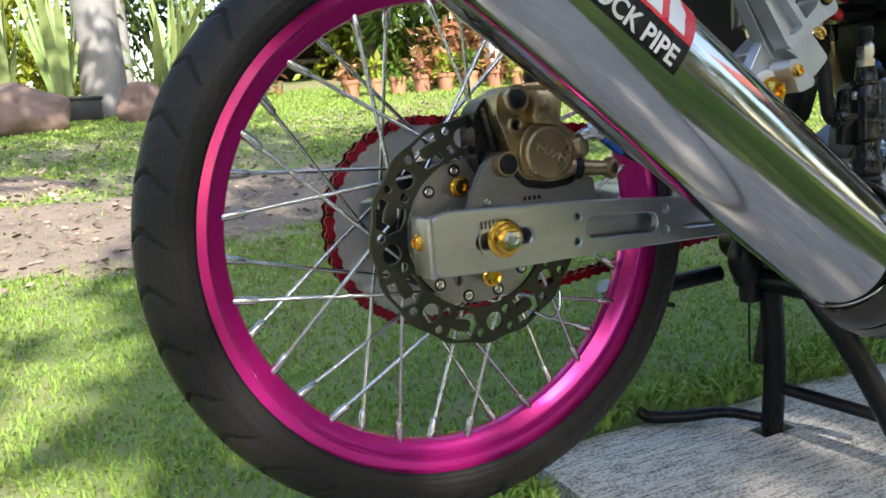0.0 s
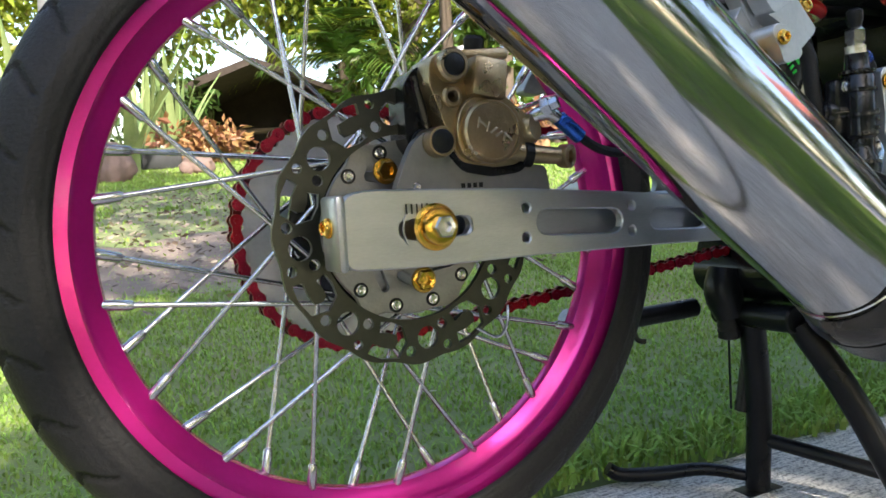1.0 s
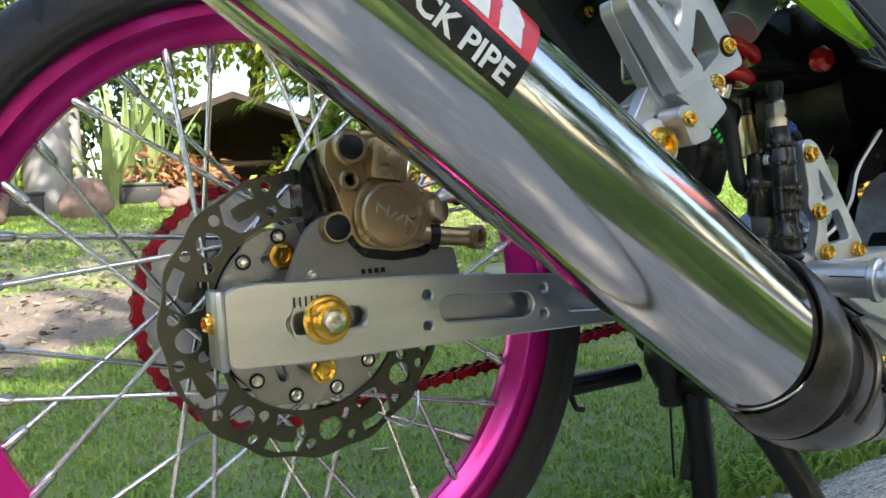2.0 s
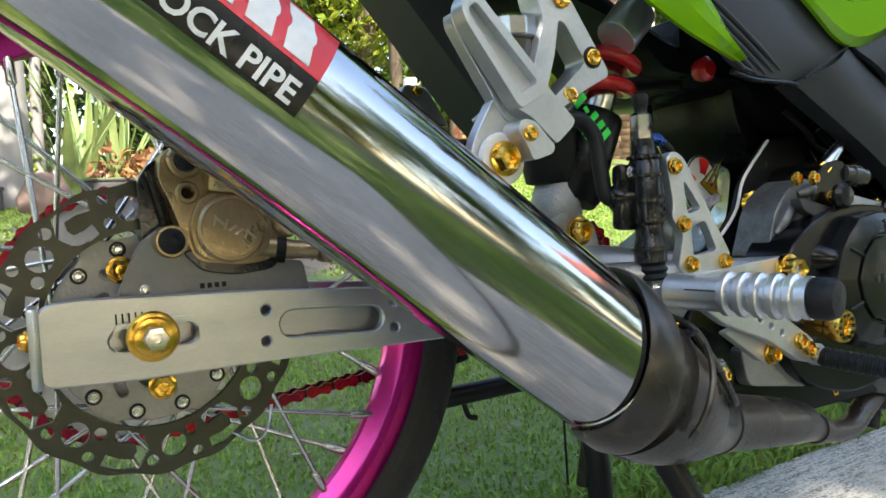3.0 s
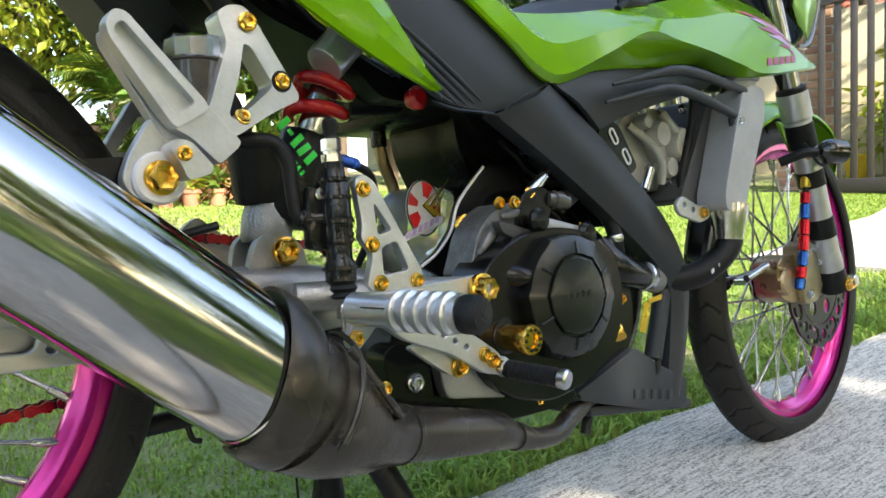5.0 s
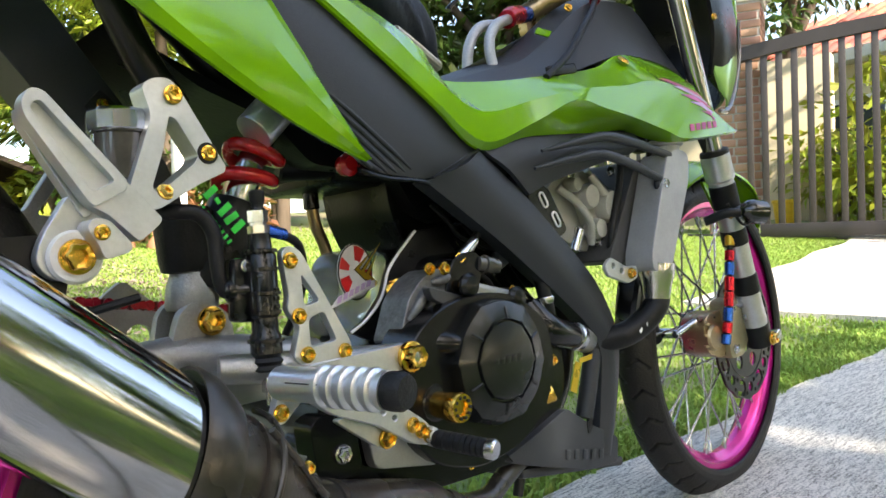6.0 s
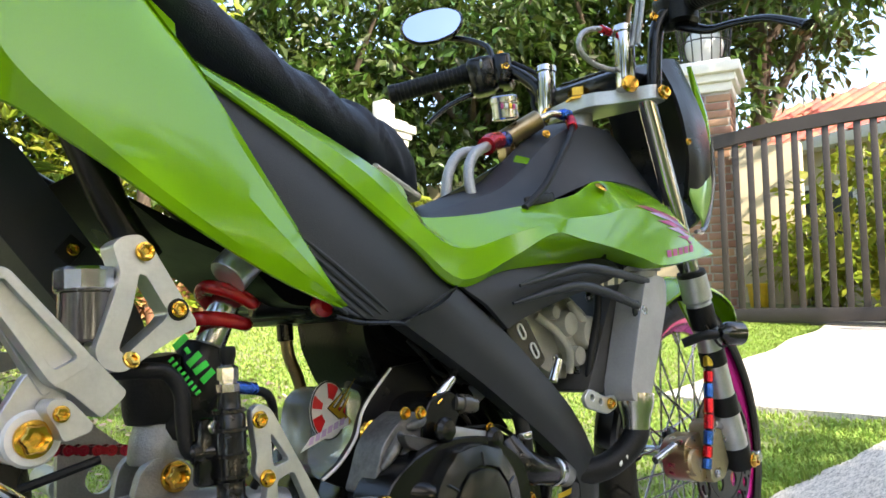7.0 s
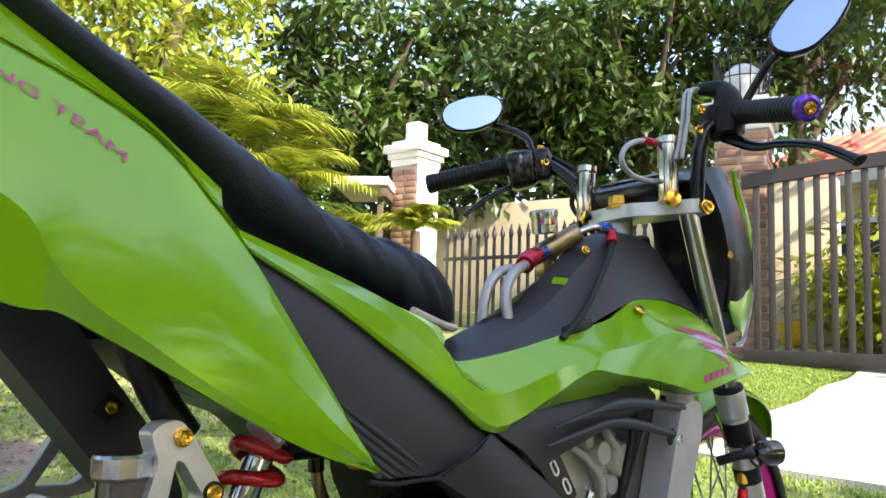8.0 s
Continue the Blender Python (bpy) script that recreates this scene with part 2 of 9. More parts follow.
CORE_GREY = material("core_grey", (0.07, 0.07, 0.072), 0.5, 0.2, (0.05, 0.05, 0.052), 30, 0.5, 300, 0.1, 400)
RAD_GREY = material("radiator_grey", (0.40, 0.40, 0.41), 0.45, 0.3, (0.33, 0.33, 0.34), 30, 0.5, 300, 0.1, 400)
CASE_GREY = material("case_grey", (0.20, 0.205, 0.215), 0.42, 0.3, (0.15, 0.153, 0.16), 35, 0.6, 400, 0.3, 500)
CASE_CAST = material("weathered_casting", (0.2, 0.2, 0.205), 0.42, 0.5, (0.08, 0.08, 0.083), 45, 0.6, 250, 0.5, 200)
HEAD_GREY = material("head_casting", (0.5, 0.49, 0.45), 0.5, 0.25, (0.4, 0.39, 0.36), 35, 0.6, 400, 0.35, 500)


# ---- building helpers ----
def finish(bm, name, mat, smooth=40.0):
    """Mesh data from a bmesh: outward normals, smooth faces with sharp edges kept."""
    bmesh.ops.recalc_face_normals(bm, faces=bm.faces)
    limit = radians(smooth)
    for f in bm.faces:
        f.smooth = True
    for e in bm.edges:
        if len(e.link_faces) == 2 and e.calc_face_angle(0) > limit:
            e.smooth = False
    me = bpy.data.meshes.new(name)
    bm.to_mesh(me)
    bm.free()
    me.materials.append(mat)
    return me


def part(name, bm, mat, parent=None, label="", smooth=40.0, place=None):
    ob = new(name, finish(bm, name, mat, smooth))
    if parent is not None:
        ob.parent = parent
    if place is not None:
        ob.matrix_basis = place
    if label:
        ob["label"] = label
    return ob


def same(ob, m, parent=None):
    """Another object on the same mesh."""
    o = new(ob.name.split(".")[0], ob.data)
    o.parent = parent if parent is not None else ob.parent
    o.matrix_basis = m
    return o


def frame_z(direction):
    """A rotation that takes z to the direction."""
    return Vector(direction).normalized().to_track_quat("Z", "Y").to_matrix().to_4x4()


def smooth_line(points, steps):
    """Catmull-Rom through the points (tuples of any length)."""
    p = [np.array(q, float) for q in points]
    p = [2 * p[0] - p[1]] + p + [2 * p[-1] - p[-2]]
    out = []
    for i in range(1, len(p) - 2):
        for k in range(steps):
            t = k / steps
            a, b, c, d = p[i - 1], p[i], p[i + 1], p[i + 2]
            out.append(0.5 * (2 * b + (c - a) * t + (2 * a - 5 * b + 4 * c - d) * t * t + (3 * b - a - 3 * c + d) * t ** 3))
    out.append(p[-2])
    return out


def rings(bm, loops, cap=True, closed=True):
    """Skin a row of vertex loops."""
    vs = [[bm.verts.new(v) for v in loop] for loop in loops]
    n = len(vs[0])
    for a, b in zip(vs, vs[1:]):
        for i in range(n if closed else n - 1):
            j = (i + 1) % n
            bm.faces.new((a[i], a[j], b[j], b[i]))
    if cap:
        bm.faces.new(vs[0][::-1])
        bm.faces.new(vs[-1])
    return bm


def tube(points, radius, segs=10, steps=5, bm=None, flat=1.0):
    """A pipe along a smooth line. radius: a number, or one for each point."""
    bm = bm or bmesh.new()
    rad = radius if isinstance(radius, (list, tuple)) else [radius] * len(points)
    line = smooth_line([(*p, r) for p, r in zip(points, rad)], steps if len(points) > 2 else 1)
    up = None
    loops = []
    for i, q in enumerate(line):
        a, b = line[max(i - 1, 0)], line[min(i + 1, len(line) - 1)]
        t = Vector(b[:3] - a[:3]).normalized()
        if up is None:
            up = t.orthogonal().normalized()
        up = (up - t * up.dot(t)).normalized()
        side = t.cross(up)
        loops.append([Vector(q[:3]) + (up * math.cos(k) + side * math.sin(k) * flat) * q[3] for k in (2 * math.pi * j / segs for j in range(segs))])
    return rings(bm, loops)


def lathe(profile, segs=32, m=None, bm=None, cap=True):
    """Turn a profile of (radius, height) round z; m places it."""
    bm = bm or bmesh.new()
    m = m or Matrix()
    loops = [[m @ Vector((r * math.cos(a), r * math.sin(a), z)) for a in (2 * math.pi * i / segs for i in range(segs))] for r, z in profile]
    return rings(bm, loops, cap)


def rod(a, b, r, segs=12, bm=None, bevel=0.0):
    a, b = Vector(a), Vector(b)
    d = (b - a).length
    e = bevel or r * 0.12
    return lathe([(r - e, 0), (r, e), (r, d - e), (r - e, d)], segs, Matrix.Translation(a) @ frame_z(b - a), bm)


def box(size, at=(0, 0, 0), bevel=0.002, m=None, bm=None):
    """A box with rounded edges, size and centre in metres."""
    new_bm = bmesh.new()
    bmesh.ops.create_cube(new_bm, size=1.0)
    for v in new_bm.verts:
        v.co = Vector((v.co.x * size[0], v.co.y * size[1], v.co.z * size[2]))
    if bevel:
        bmesh.ops.bevel(new_bm, geom=new_bm.edges[:], offset=bevel, segments=2, affect="EDGES", profile=0.5)
    mm = Matrix.Translation(at) @ (m or Matrix())
    for v in new_bm.verts:
        v.co = mm @ v.co
    if bm is None:
        return new_bm
    me = bpy.data.meshes.new("temporary")
    new_bm.to_mesh(me)
    new_bm.free()
    bm.from_mesh(me)
    bpy.data.meshes.remove(me)
    return bm


def circle(cx, cz, r, n=16, start=0.0):
    return [(cx + r * math.cos(start + 2 * math.pi * i / n), cz + r * math.sin(start + 2 * math.pi * i / n)) for i in range(n)]


def slot(x0, z0, x1, z1, r, n=6):
    """The outline of a long hole from one centre to the other."""
    a = math.atan2(z1 - z0, x1 - x0)
    return ([(x1 + r * math.cos(a - math.pi / 2 + math.pi * i / n), z1 + r * math.sin(a - math.pi / 2 + math.pi * i / n)) for i in range(n + 1)] +
            [(x0 + r * math.cos(a + math.pi / 2 + math.pi * i / n), z0 + r * math.sin(a + math.pi / 2 + math.pi * i / n)) for i in range(n + 1)])


def rounded(points, r=0.006, n=3):
    """A polygon with its corners rounded."""
    out = []
    m = len(points)
    for i in range(m):
        p, c, q = (Vector(points[(i + k) % m]) for k in (-1, 0, 1))
        a, b = (p - c), (q - c)
        d = min(r, a.length * 0.45, b.length * 0.45)
        s, e = c + a.normalized() * d, c + b.normalized() * d
        for k in range(n + 1):
            t = k / n
            v = s * (1 - t) ** 2 + c * 2 * t * (1 - t) + e * t * t
            out.append((v.x, v.y))
    return out


def plate(outer, holes=(), y0=0.0, y1=0.01, bevel=0.0, bm=None):
    """A flat plate in the x-z plane from y0 (the outer face) to y1, with holes through it."""
    bm = bm or bmesh.new()
    edges = []
    for loop in (outer, *holes):
        vs = [bm.verts.new((x, y0, z)) for x, z in loop]
        edges += [bm.edges.new((vs[i], vs[(i + 1) % len(vs)])) for i in range(len(vs))]
    made = bmesh.ops.triangle_fill(bm, edges=edges, use_beauty=True, use_dissolve=False)
    faces = [f for f in made["geom"] if isinstance(f, bmesh.types.BMFace)]
    rim = [e for e in edges]
    more = bmesh.ops.extrude_face_region(bm, geom=faces, use_keep_orig=True)
    for v in more["geom"]:
        if isinstance(v, bmesh.types.BMVert):
            v.co.y += y1 - y0
    if bevel:
        bmesh.ops.recalc_face_normals(bm, faces=bm.faces)
        bmesh.ops.bevel(bm, geom=rim, offset=bevel, segments=1, affect="EDGES", clamp_overlap=True)
    return bm


def sheet(rows, steps=4, thick=0.003, across=3):
    """A curved panel skinned over rows of points, given a thickness towards the bike's middle (+y)."""
    lines = [smooth_line(r, steps) for r in rows]
    n = min(len(l) for l in lines)
    cols = [smooth_line([l[i] for l in lines], across) for i in range(n)]
    bm = bmesh.new()
    front = [[bm.verts.new(v) for v in c] for c in cols]
    back = [[bm.verts.new((v[0], v[1] + thick, v[2])) for v in c] for c in cols]
    m = len(front[0])
    for g, flip in ((front, False), (back, True)):
        for i in range(n - 1):
            for j in range(m - 1):
                q = (g[i][j], g[i + 1][j], g[i + 1][j + 1], g[i][j + 1])
                bm.faces.new(q[::-1] if flip else q)
    border = [(i, 0) for i in range(n)] + [(n - 1, j) for j in range(1, m)] + [(i, m - 1) for i in range(n - 2, -1, -1)] + [(0, j) for j in range(m - 2, 0, -1)]
    for (a, b), (c, d) in zip(border, border[1:] + border[:1]):
        bm.faces.new((front[a][b], back[a][b], back[c][d], front[c][d]))
    return bm


def bolt_mesh(name, mat, r=0.008, h=0.006, petals=6):
    """A drilled flange bolt head: flange, fluted hexagon, hollow centre."""
    bm = lathe([(r * 1.0, 0), (r * 1.02, 0.0012), (r * 0.98, 0.002), (r * 0.72, 0.0026)], 24, cap=True)
    loops = []
    for k, z, s in ((0, 0.0026, 0.78), (1, h - 0.001, 0.74), (2, h, 0.66)):
        loops.append([Vector((r * s * (1 + 0.09 * math.cos(petals * a)) * math.cos(a), r * s * (1 + 0.09 * math.cos(petals * a)) * math.sin(a), z)) for a in (2 * math.pi * i / 36 for i in range(36))])
    loops.append([Vector((r * 0.4 * math.cos(a), r * 0.4 * math.sin(a), h - 0.0004)) for a in (2 * math.pi * i / 36 for i in range(36))])
    loops.append([Vector((r * 0.36 * math.cos(a), r * 0.36 * math.sin(a), h - 0.003)) for a in (2 * math.pi * i / 36 for i in range(36))])
    rings(bm, loops)
    return finish(bm, name, mat, 35)


# ---- the ground and the driveway ----
def ramp(v):
    return v + math.sqrt(v * v + 0.02)


def ground_z(x, y):
    """The garden rises gently away from the bike."""
    return -0.056 + 0.0275 * ramp(x - 0.6) + 0.0375 * ramp(min(y, 9.0) - 0.5)


def strip_edge(x):
    """The edge of the near concrete strip towards the lawn."""
    return 0.172 - 0.058 * x + 0.006 * math.sin(7 * x) + 0.004 * math.sin(23 * x)


def build_ground():
    xs = [-60, -30, -15, -8, -5] + [-4 + 0.16 * i for i in range(76)] + [9, 11, 14, 20, 35, 70]
    ys = [-60, -30, -15, -8, -5, -3.5, -2.4] + [-1.8 + 0.16 * i for i in range(66)] + [9.2, 10.5, 13, 18, 30, 70]
    bm = bmesh.new()
    grid = []
    for y in ys:
        row = []
        for x in xs:
            near = math.exp(-((x / 9) ** 2) - ((y - 1) / 9) ** 2)
            z = ground_z(max(min(x, 9), -9), y) + near * (0.018 * noise.noise((x * 1.1, y * 1.1, 0)) + 0.008 * noise.noise((x * 4, y * 4, 2)))
            if (-0.85 < y < strip_edge(max(min(x, 9), -1)) + 0.1 and 0.0 < x < 3.7) or (x > 2.9 and -3.6 < y < 0.6 + 0.125 * x) or (-5.2 < x < 0.3 and -1.3 < y < -0.05):
                z = ground_z(max(min(x, 9), -9), y) - 0.03
            row.append(bm.verts.new((x, y, z)))
        grid.append(row)
    for a, b in zip(grid, grid[1:]):
        for i in range(len(xs) - 1):
            bm.faces.new((a[i], a[i + 1], b[i + 1], b[i]))
    return tagged(part("ground", bm, LAWN, label="", smooth=80), "patchy mown garden lawn with bare earth and leaf litter", "ground", kind="structure")


ground = build_ground()


def concrete_strip(name, x0, x1, near, far, lift, label):
    """A poured strip with real thickness and slightly crumbled edges."""
    bm = bmesh.new()
    n = int((x1 - x0) / 0.06)
    loops = []
    for i in range(n + 1):
        x = x0 + (x1 - x0) * i / n
        a, b = near(x), far(x)
        pts = []
        for k in range(9):
            y = a + (b - a) * k / 8
            e = 0.006 * noise.noise((x * 9, y * 9, 5)) if k in (0, 8) else 0
            z = ground_z(x, min(y, 0.9)) + lift + 0.003 * noise.noise((x * 3, y * 3, 1)) - (0.006 if k in (0, 8) else 0)
            pts.append(Vector((x, y + e, z)))
        pts = [pts[0] - Vector((0, 0, 0.09))] + pts + [pts[-1] - Vector((0, 0, 0.09))]
        loops.append(pts)
    rings(bm, loops)
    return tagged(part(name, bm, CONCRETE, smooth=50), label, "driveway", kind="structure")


concrete_strip("pavement_near", 0.16, 3.6, lambda x: -0.66 + 0.01 * math.sin(6 * x), strip_edge, 0.008, "broom-finished grey concrete driveway strip under the bike")


def apron():
    """The wide sunlit apron before the gate, with its own thickness and a ragged edge."""
    bm = bmesh.new()
    loops = []
    for i in range(41):
        f = i / 40
        row = []
        for k in range(41):
            g = k / 40
            x = 3.0 + 6.6 * f + (0.02 * math.sin(9 * g) + 0.012 * math.sin(31 * g) if i == 0 else 0)
            y = -3.4 + (0.535 + 0.125 * min(x, 9) + 3.4) * g + (0.02 * math.sin(5 * x) if k == 40 else 0)
            row.append(Vector((x, y, ground_z(min(x, 9), y) + 0.014 + 0.003 * noise.noise((x * 3, y * 3, 1)))))
        loops.append([row[0] - Vector((0, 0, 0.09)), *row, row[-1] - Vector((0, 0, 0.09))])
    loops = [[p - Vector((0, 0, 0.08)) for p in loops[0]], *loops]
    rings(bm, loops)
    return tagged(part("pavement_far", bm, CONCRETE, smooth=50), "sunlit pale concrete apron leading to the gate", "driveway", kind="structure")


apron()


# the driveway goes on behind the camera, and a worn patch of bare earth shows in the lawn
concrete_strip("pavement_side", -5.0, 0.15, lambda x: -1.1 - 0.02 * math.sin(4 * x), lambda x: -0.03 + 0.012 * math.sin(5 * x) - 0.02 * min(1.0, 0.15 - x), 0.006, "shaded grey concrete driveway beside the lawn")


def earth_patch(cx, cy, rx, ry, seed):
    """A worn hollow in the lawn with a ragged outline, a few millimetres proud of the turf's base."""
    bm = bmesh.new()
    loops = []
    for k in range(9):
        f = max(k / 8, 0.02)
        loop = []
        for i in range(64):
            a = 2 * math.pi * i / 64
            r = f * (1 + 0.35 * noise.noise((math.cos(a) * 1.6 + seed, math.sin(a) * 1.6, 0)) + 0.12 * noise.noise((math.cos(a) * 6, math.sin(a) * 6, seed)))
            x, y = cx + rx * r * math.cos(a), cy + ry * r * math.sin(a)
            near = math.exp(-((x / 9) ** 2) - ((y - 1) / 9) ** 2)
            z = ground_z(x, y) + near * (0.018 * noise.noise((x * 1.1, y * 1.1, 0)) + 0.008 * noise.noise((x * 4, y * 4, 2)))
            loop.append(Vector((x, y, z + (0.008 if k < 8 else -0.01))))
        loops.append(loop)
    rings(bm, loops)
    return tagged(part("ground_patch", bm, EARTH, smooth=80), "bare trodden earth showing through the lawn", "ground", kind="structure")


PATCHES = ((-0.35, 2.0, 0.85, 0.55, 1.0), (0.55, 2.35, 0.5, 0.35, 4.0), (-0.9, 2.9, 0.6, 0.35, 7.0))
for patch in PATCHES:
    earth_patch(*patch)


# ---- the motorcycle, built upright in its own frame and then leaned a little onto its stand ----
LEAN_PIVOT = Vector((0, 0, 0.287))
motorcycle = tagged(new("motorcycle"), "lime-green motorcycle with pink rims and chrome exhaust, on its stand", "motorcycle")
motorcycle.empty_display_size = 0.2
motorcycle.matrix_basis = Matrix.Translation(LEAN_PIVOT) @ pose(0, 0, 0, -3.18, 0, 0) @ Matrix.Translation(-LEAN_PIVOT)
BIKE = motorcycle

GOLD_BOLT = bolt_mesh("bolt", GOLD)
SILVER_BOLT = bolt_mesh("bolt", POLISHED)


def bolt(at, normal=(0, -1, 0), r=0.008, mesh=None, parent=None, deep=1.0):
    ob = new("bolt", mesh or GOLD_BOLT)
    ob.parent = parent or BIKE
    s = r / 0.008
    ob.matrix_basis = Matrix.Translation(at) @ frame_z(normal) @ Matrix.Diagonal((s, s, s * deep, 1))
    return ob


def y_axis(at, flip=False):
    """Places a turned shape so that its axis runs along y, its z towards the camera side (-y)."""
    return Matrix.Translation(at) @ pose(0, 0, 0, 90, 0, 0)


# wheels -------------------------------------------------------------
TYRE_R, RIM_R, RIM_W = 0.265, 0.228, 0.019


def tyre_mesh(width, tread):
    """A tyre with slanted shoulder grooves cut into it; its axis is local z."""
    A, S = 1120, 46
    h = TYRE_R - RIM_R + 0.008
    co, faces = [], []
    for i in range(A):
        a = 2 * math.pi * i / A
        for j in range(S):
            u = -1 + 2 * j / (S - 1)
            ang = u * 2.15
            w = width * math.sin(ang) if abs(ang) < 1.5708 else width * (1 - 0.16 * (abs(ang) - 1.5708) / 0.58) * (1 if u > 0 else -1)
            r = RIM_R - 0.008 + (h + 0.0) * (0.5 + 0.5 * math.cos(ang * 1.42))
            # grooves: curved cuts that run from the crown to the shoulder, in turn on both sides
            au = abs(u)
            if 0.05 < au < 0.50:
                ph = (i / A * tread + (0.5 if u > 0 else 0) - (au - 0.06) * 1.5) % 1.0
                if abs(ph - 0.5) < 0.034 and (0.24 < au < 0.50):
                    r -= 0.0045
                ph = (i / A * tread + (0.0 if u > 0 else 0.5) + (au - 0.06) * 1.2) % 1.0
                if abs(ph - 0.5) < 0.03 and (0.06 < au < 0.26):
                    r -= 0.0045
            if 0.58 < au < 0.61 or 0.70 < au < 0.73 or 0.84 < au < 0.87 or 0.93 < au < 0.95:
                w += 0.0012 * (1 if u > 0 else -1)
            co.append((r * math.cos(a), r * math.sin(a), w))
    for i in range(A):
        for j in range(S - 1):
            p, q = i * S + j, ((i + 1) % A) * S + j
            faces.append((p, q, q + 1, p + 1))
    me = bpy.data.meshes.new("tyre")
    me.from_pydata(co, [], faces)
    me.polygons.foreach_set("use_smooth", [True] * len(faces))
    me.materials.append(RUBBER)
    me.update()
    return me


def rim_bm():
    """A spoked-wheel rim: rolled flanges, a drop centre and a raised inner ridge."""
    prof = [(RIM_R, -RIM_W), (RIM_R - 0.001, -RIM_W - 0.0012), (RIM_R - 0.016, -RIM_W - 0.0008), (RIM_R - 0.0175, -RIM_W + 0.003), (RIM_R - 0.021, -0.0125),
            (RIM_R - 0.026, -0.0095), (RIM_R - 0.031, -0.006), (RIM_R - 0.0325, 0), (RIM_R - 0.031, 0.006), (RIM_R - 0.026, 0.0095), (RIM_R - 0.021, 0.0125), (RIM_R - 0.0175, RIM_W - 0.003),
            (RIM_R - 0.016, RIM_W + 0.0008), (RIM_R - 0.001, RIM_W + 0.0012), (RIM_R, RIM_W), (RIM_R - 0.006, RIM_W - 0.002), (RIM_R - 0.017, 0.008), (RIM_R - 0.017, -0.008), (RIM_R - 0.006, -RIM_W + 0.002)]
    bm = bmesh.new()
    segs = 160
    vs = [[bm.verts.new((r * math.cos(a), r * math.sin(a), z)) for r, z in prof] for a in (2 * math.pi * i / segs for i in range(segs))]
    n = len(prof)
    for i in range(segs):
        for j in range(n):
            k = (j + 1) % n
            bm.faces.new((vs[i][j], vs[(i + 1) % segs][j], vs[(i + 1) % segs][k], vs[i][k]))
    return bm




TYRE_ME = tyre_mesh(0.0305, 36)


def build_wheel(name, place, spin, hub_r, hub_w, label):
    """Rim with tyre, hub, 36 laced spokes and their nipples. The wheel's axis is its local z, towards the right-hand side."""
    wheel = part(name, rim_bm(), PINK, BIKE, label, 30, place)
    tyre = new("tyre", TYRE_ME)
    tyre.parent = wheel
    tyre["label"] = "worn black rubber tyre with short shoulder grooves"
    part("hub", lathe([(0.012, -hub_w - 0.012), (0.02, -hub_w - 0.01), (hub_r, -hub_w - 0.002), (hub_r, -hub_w + 0.003), (hub_r * 0.72, -hub_w + 0.008), (hub_r * 0.62, 0), (hub_r * 0.72, hub_w - 0.008), (hub_r, hub_w - 0.003), (hub_r, hub_w + 0.002), (0.02, hub_w + 0.01), (0.012, hub_w + 0.012)], 48), ENGINE_BLACK, wheel, "black alloy hub", 35)
    spoke_me = nipple_me = None
    for i in range(36):
        side = 1 if i % 2 else -1
        lead = 1 if (i // 2) % 2 else -1
        a_rim = spin + 2 * math.pi * i / 36
        a_hub = a_rim + lead * radians(68)
        p = Vector(((hub_r - 0.006) * math.cos(a_hub), (hub_r - 0.006) * math.sin(a_hub), side * (hub_w - 0.001)))
        q = Vector(((RIM_R - 0.03) * math.cos(a_rim), (RIM_R - 0.03) * math.sin(a_rim), side * 0.004))
        d = q - p
        if spoke_me is None:
            spoke_me = finish(lathe([(0.0019, 0), (0.0019, 1.0)], 8), "spoke", POLISHED, 60)
            nipple_me = finish(lathe([(0.0024, -0.019), (0.0036, -0.017), (0.0039, 0.0), (0.0032, 0.002)], 8), "nipple", POLISHED, 50)
        s = new("spoke", spoke_me)
        s.parent = wheel
        s.matrix_basis = Matrix.Translation(p) @ frame_z(d) @ Matrix.Diagonal((1, 1, d.length, 1))
        k = new("nipple", nipple_me)
        k.parent = wheel
        k.matrix_basis = Matrix.Translation(q) @ frame_z(d)
    return wheel


REAR = Matrix.Translation((0, 0, 0.287)) @ pose(0, 0, 0, 90, 0, 0)
rear_wheel = build_wheel("rear_wheel", REAR, 0.005, 0.060, 0.033, "pink anodised spoked rear wheel")
FRONT_AT = Vector((1.255, -0.06, 0.226))
FRONT = Matrix.Translation(FRONT_AT) @ pose(0, 0, 0, 0, 0, 1.0) @ pose(0, 0, 0, 90, 0, 0)
front_wheel = build_wheel("front_wheel", FRONT, 0.1, 0.04, 0.03, "pink anodised spoked front wheel")

# swingarm -----------------------------------------------------------
arm_outline = rounded([(-0.066, 0.266), (-0.066, 0.311), (-0.05, 0.314), (0.06, 0.309), (0.17, 0.3), (0.30, 0.288), (0.385, 0.29), (0.385, 0.262), (0.30, 0.258), (0.18, 0.262), (0.07, 0.264), (-0.02, 0.264)], 0.008)
arm_holes = [slot(0.077, 0.2855, 0.131, 0.2825, 0.0085), slot(0.172, 0.281, 0.215, 0.279, 0.0075), slot(-0.024, 0.288, 0.012, 0.288, 0.0065)]
arm_holes += [circle(x, z, 0.0032, 10) for x, z in ((0.0605, 0.296), (0.0595, 0.2765), (0.148, 0.292), (0.1475, 0.2745))]
swingarm = part("swingarm", plate(arm_outline, arm_holes, -0.121, -0.114, 0.0015), ALLOY, BIKE, "brushed alloy swingarm with slotted sides", 30)
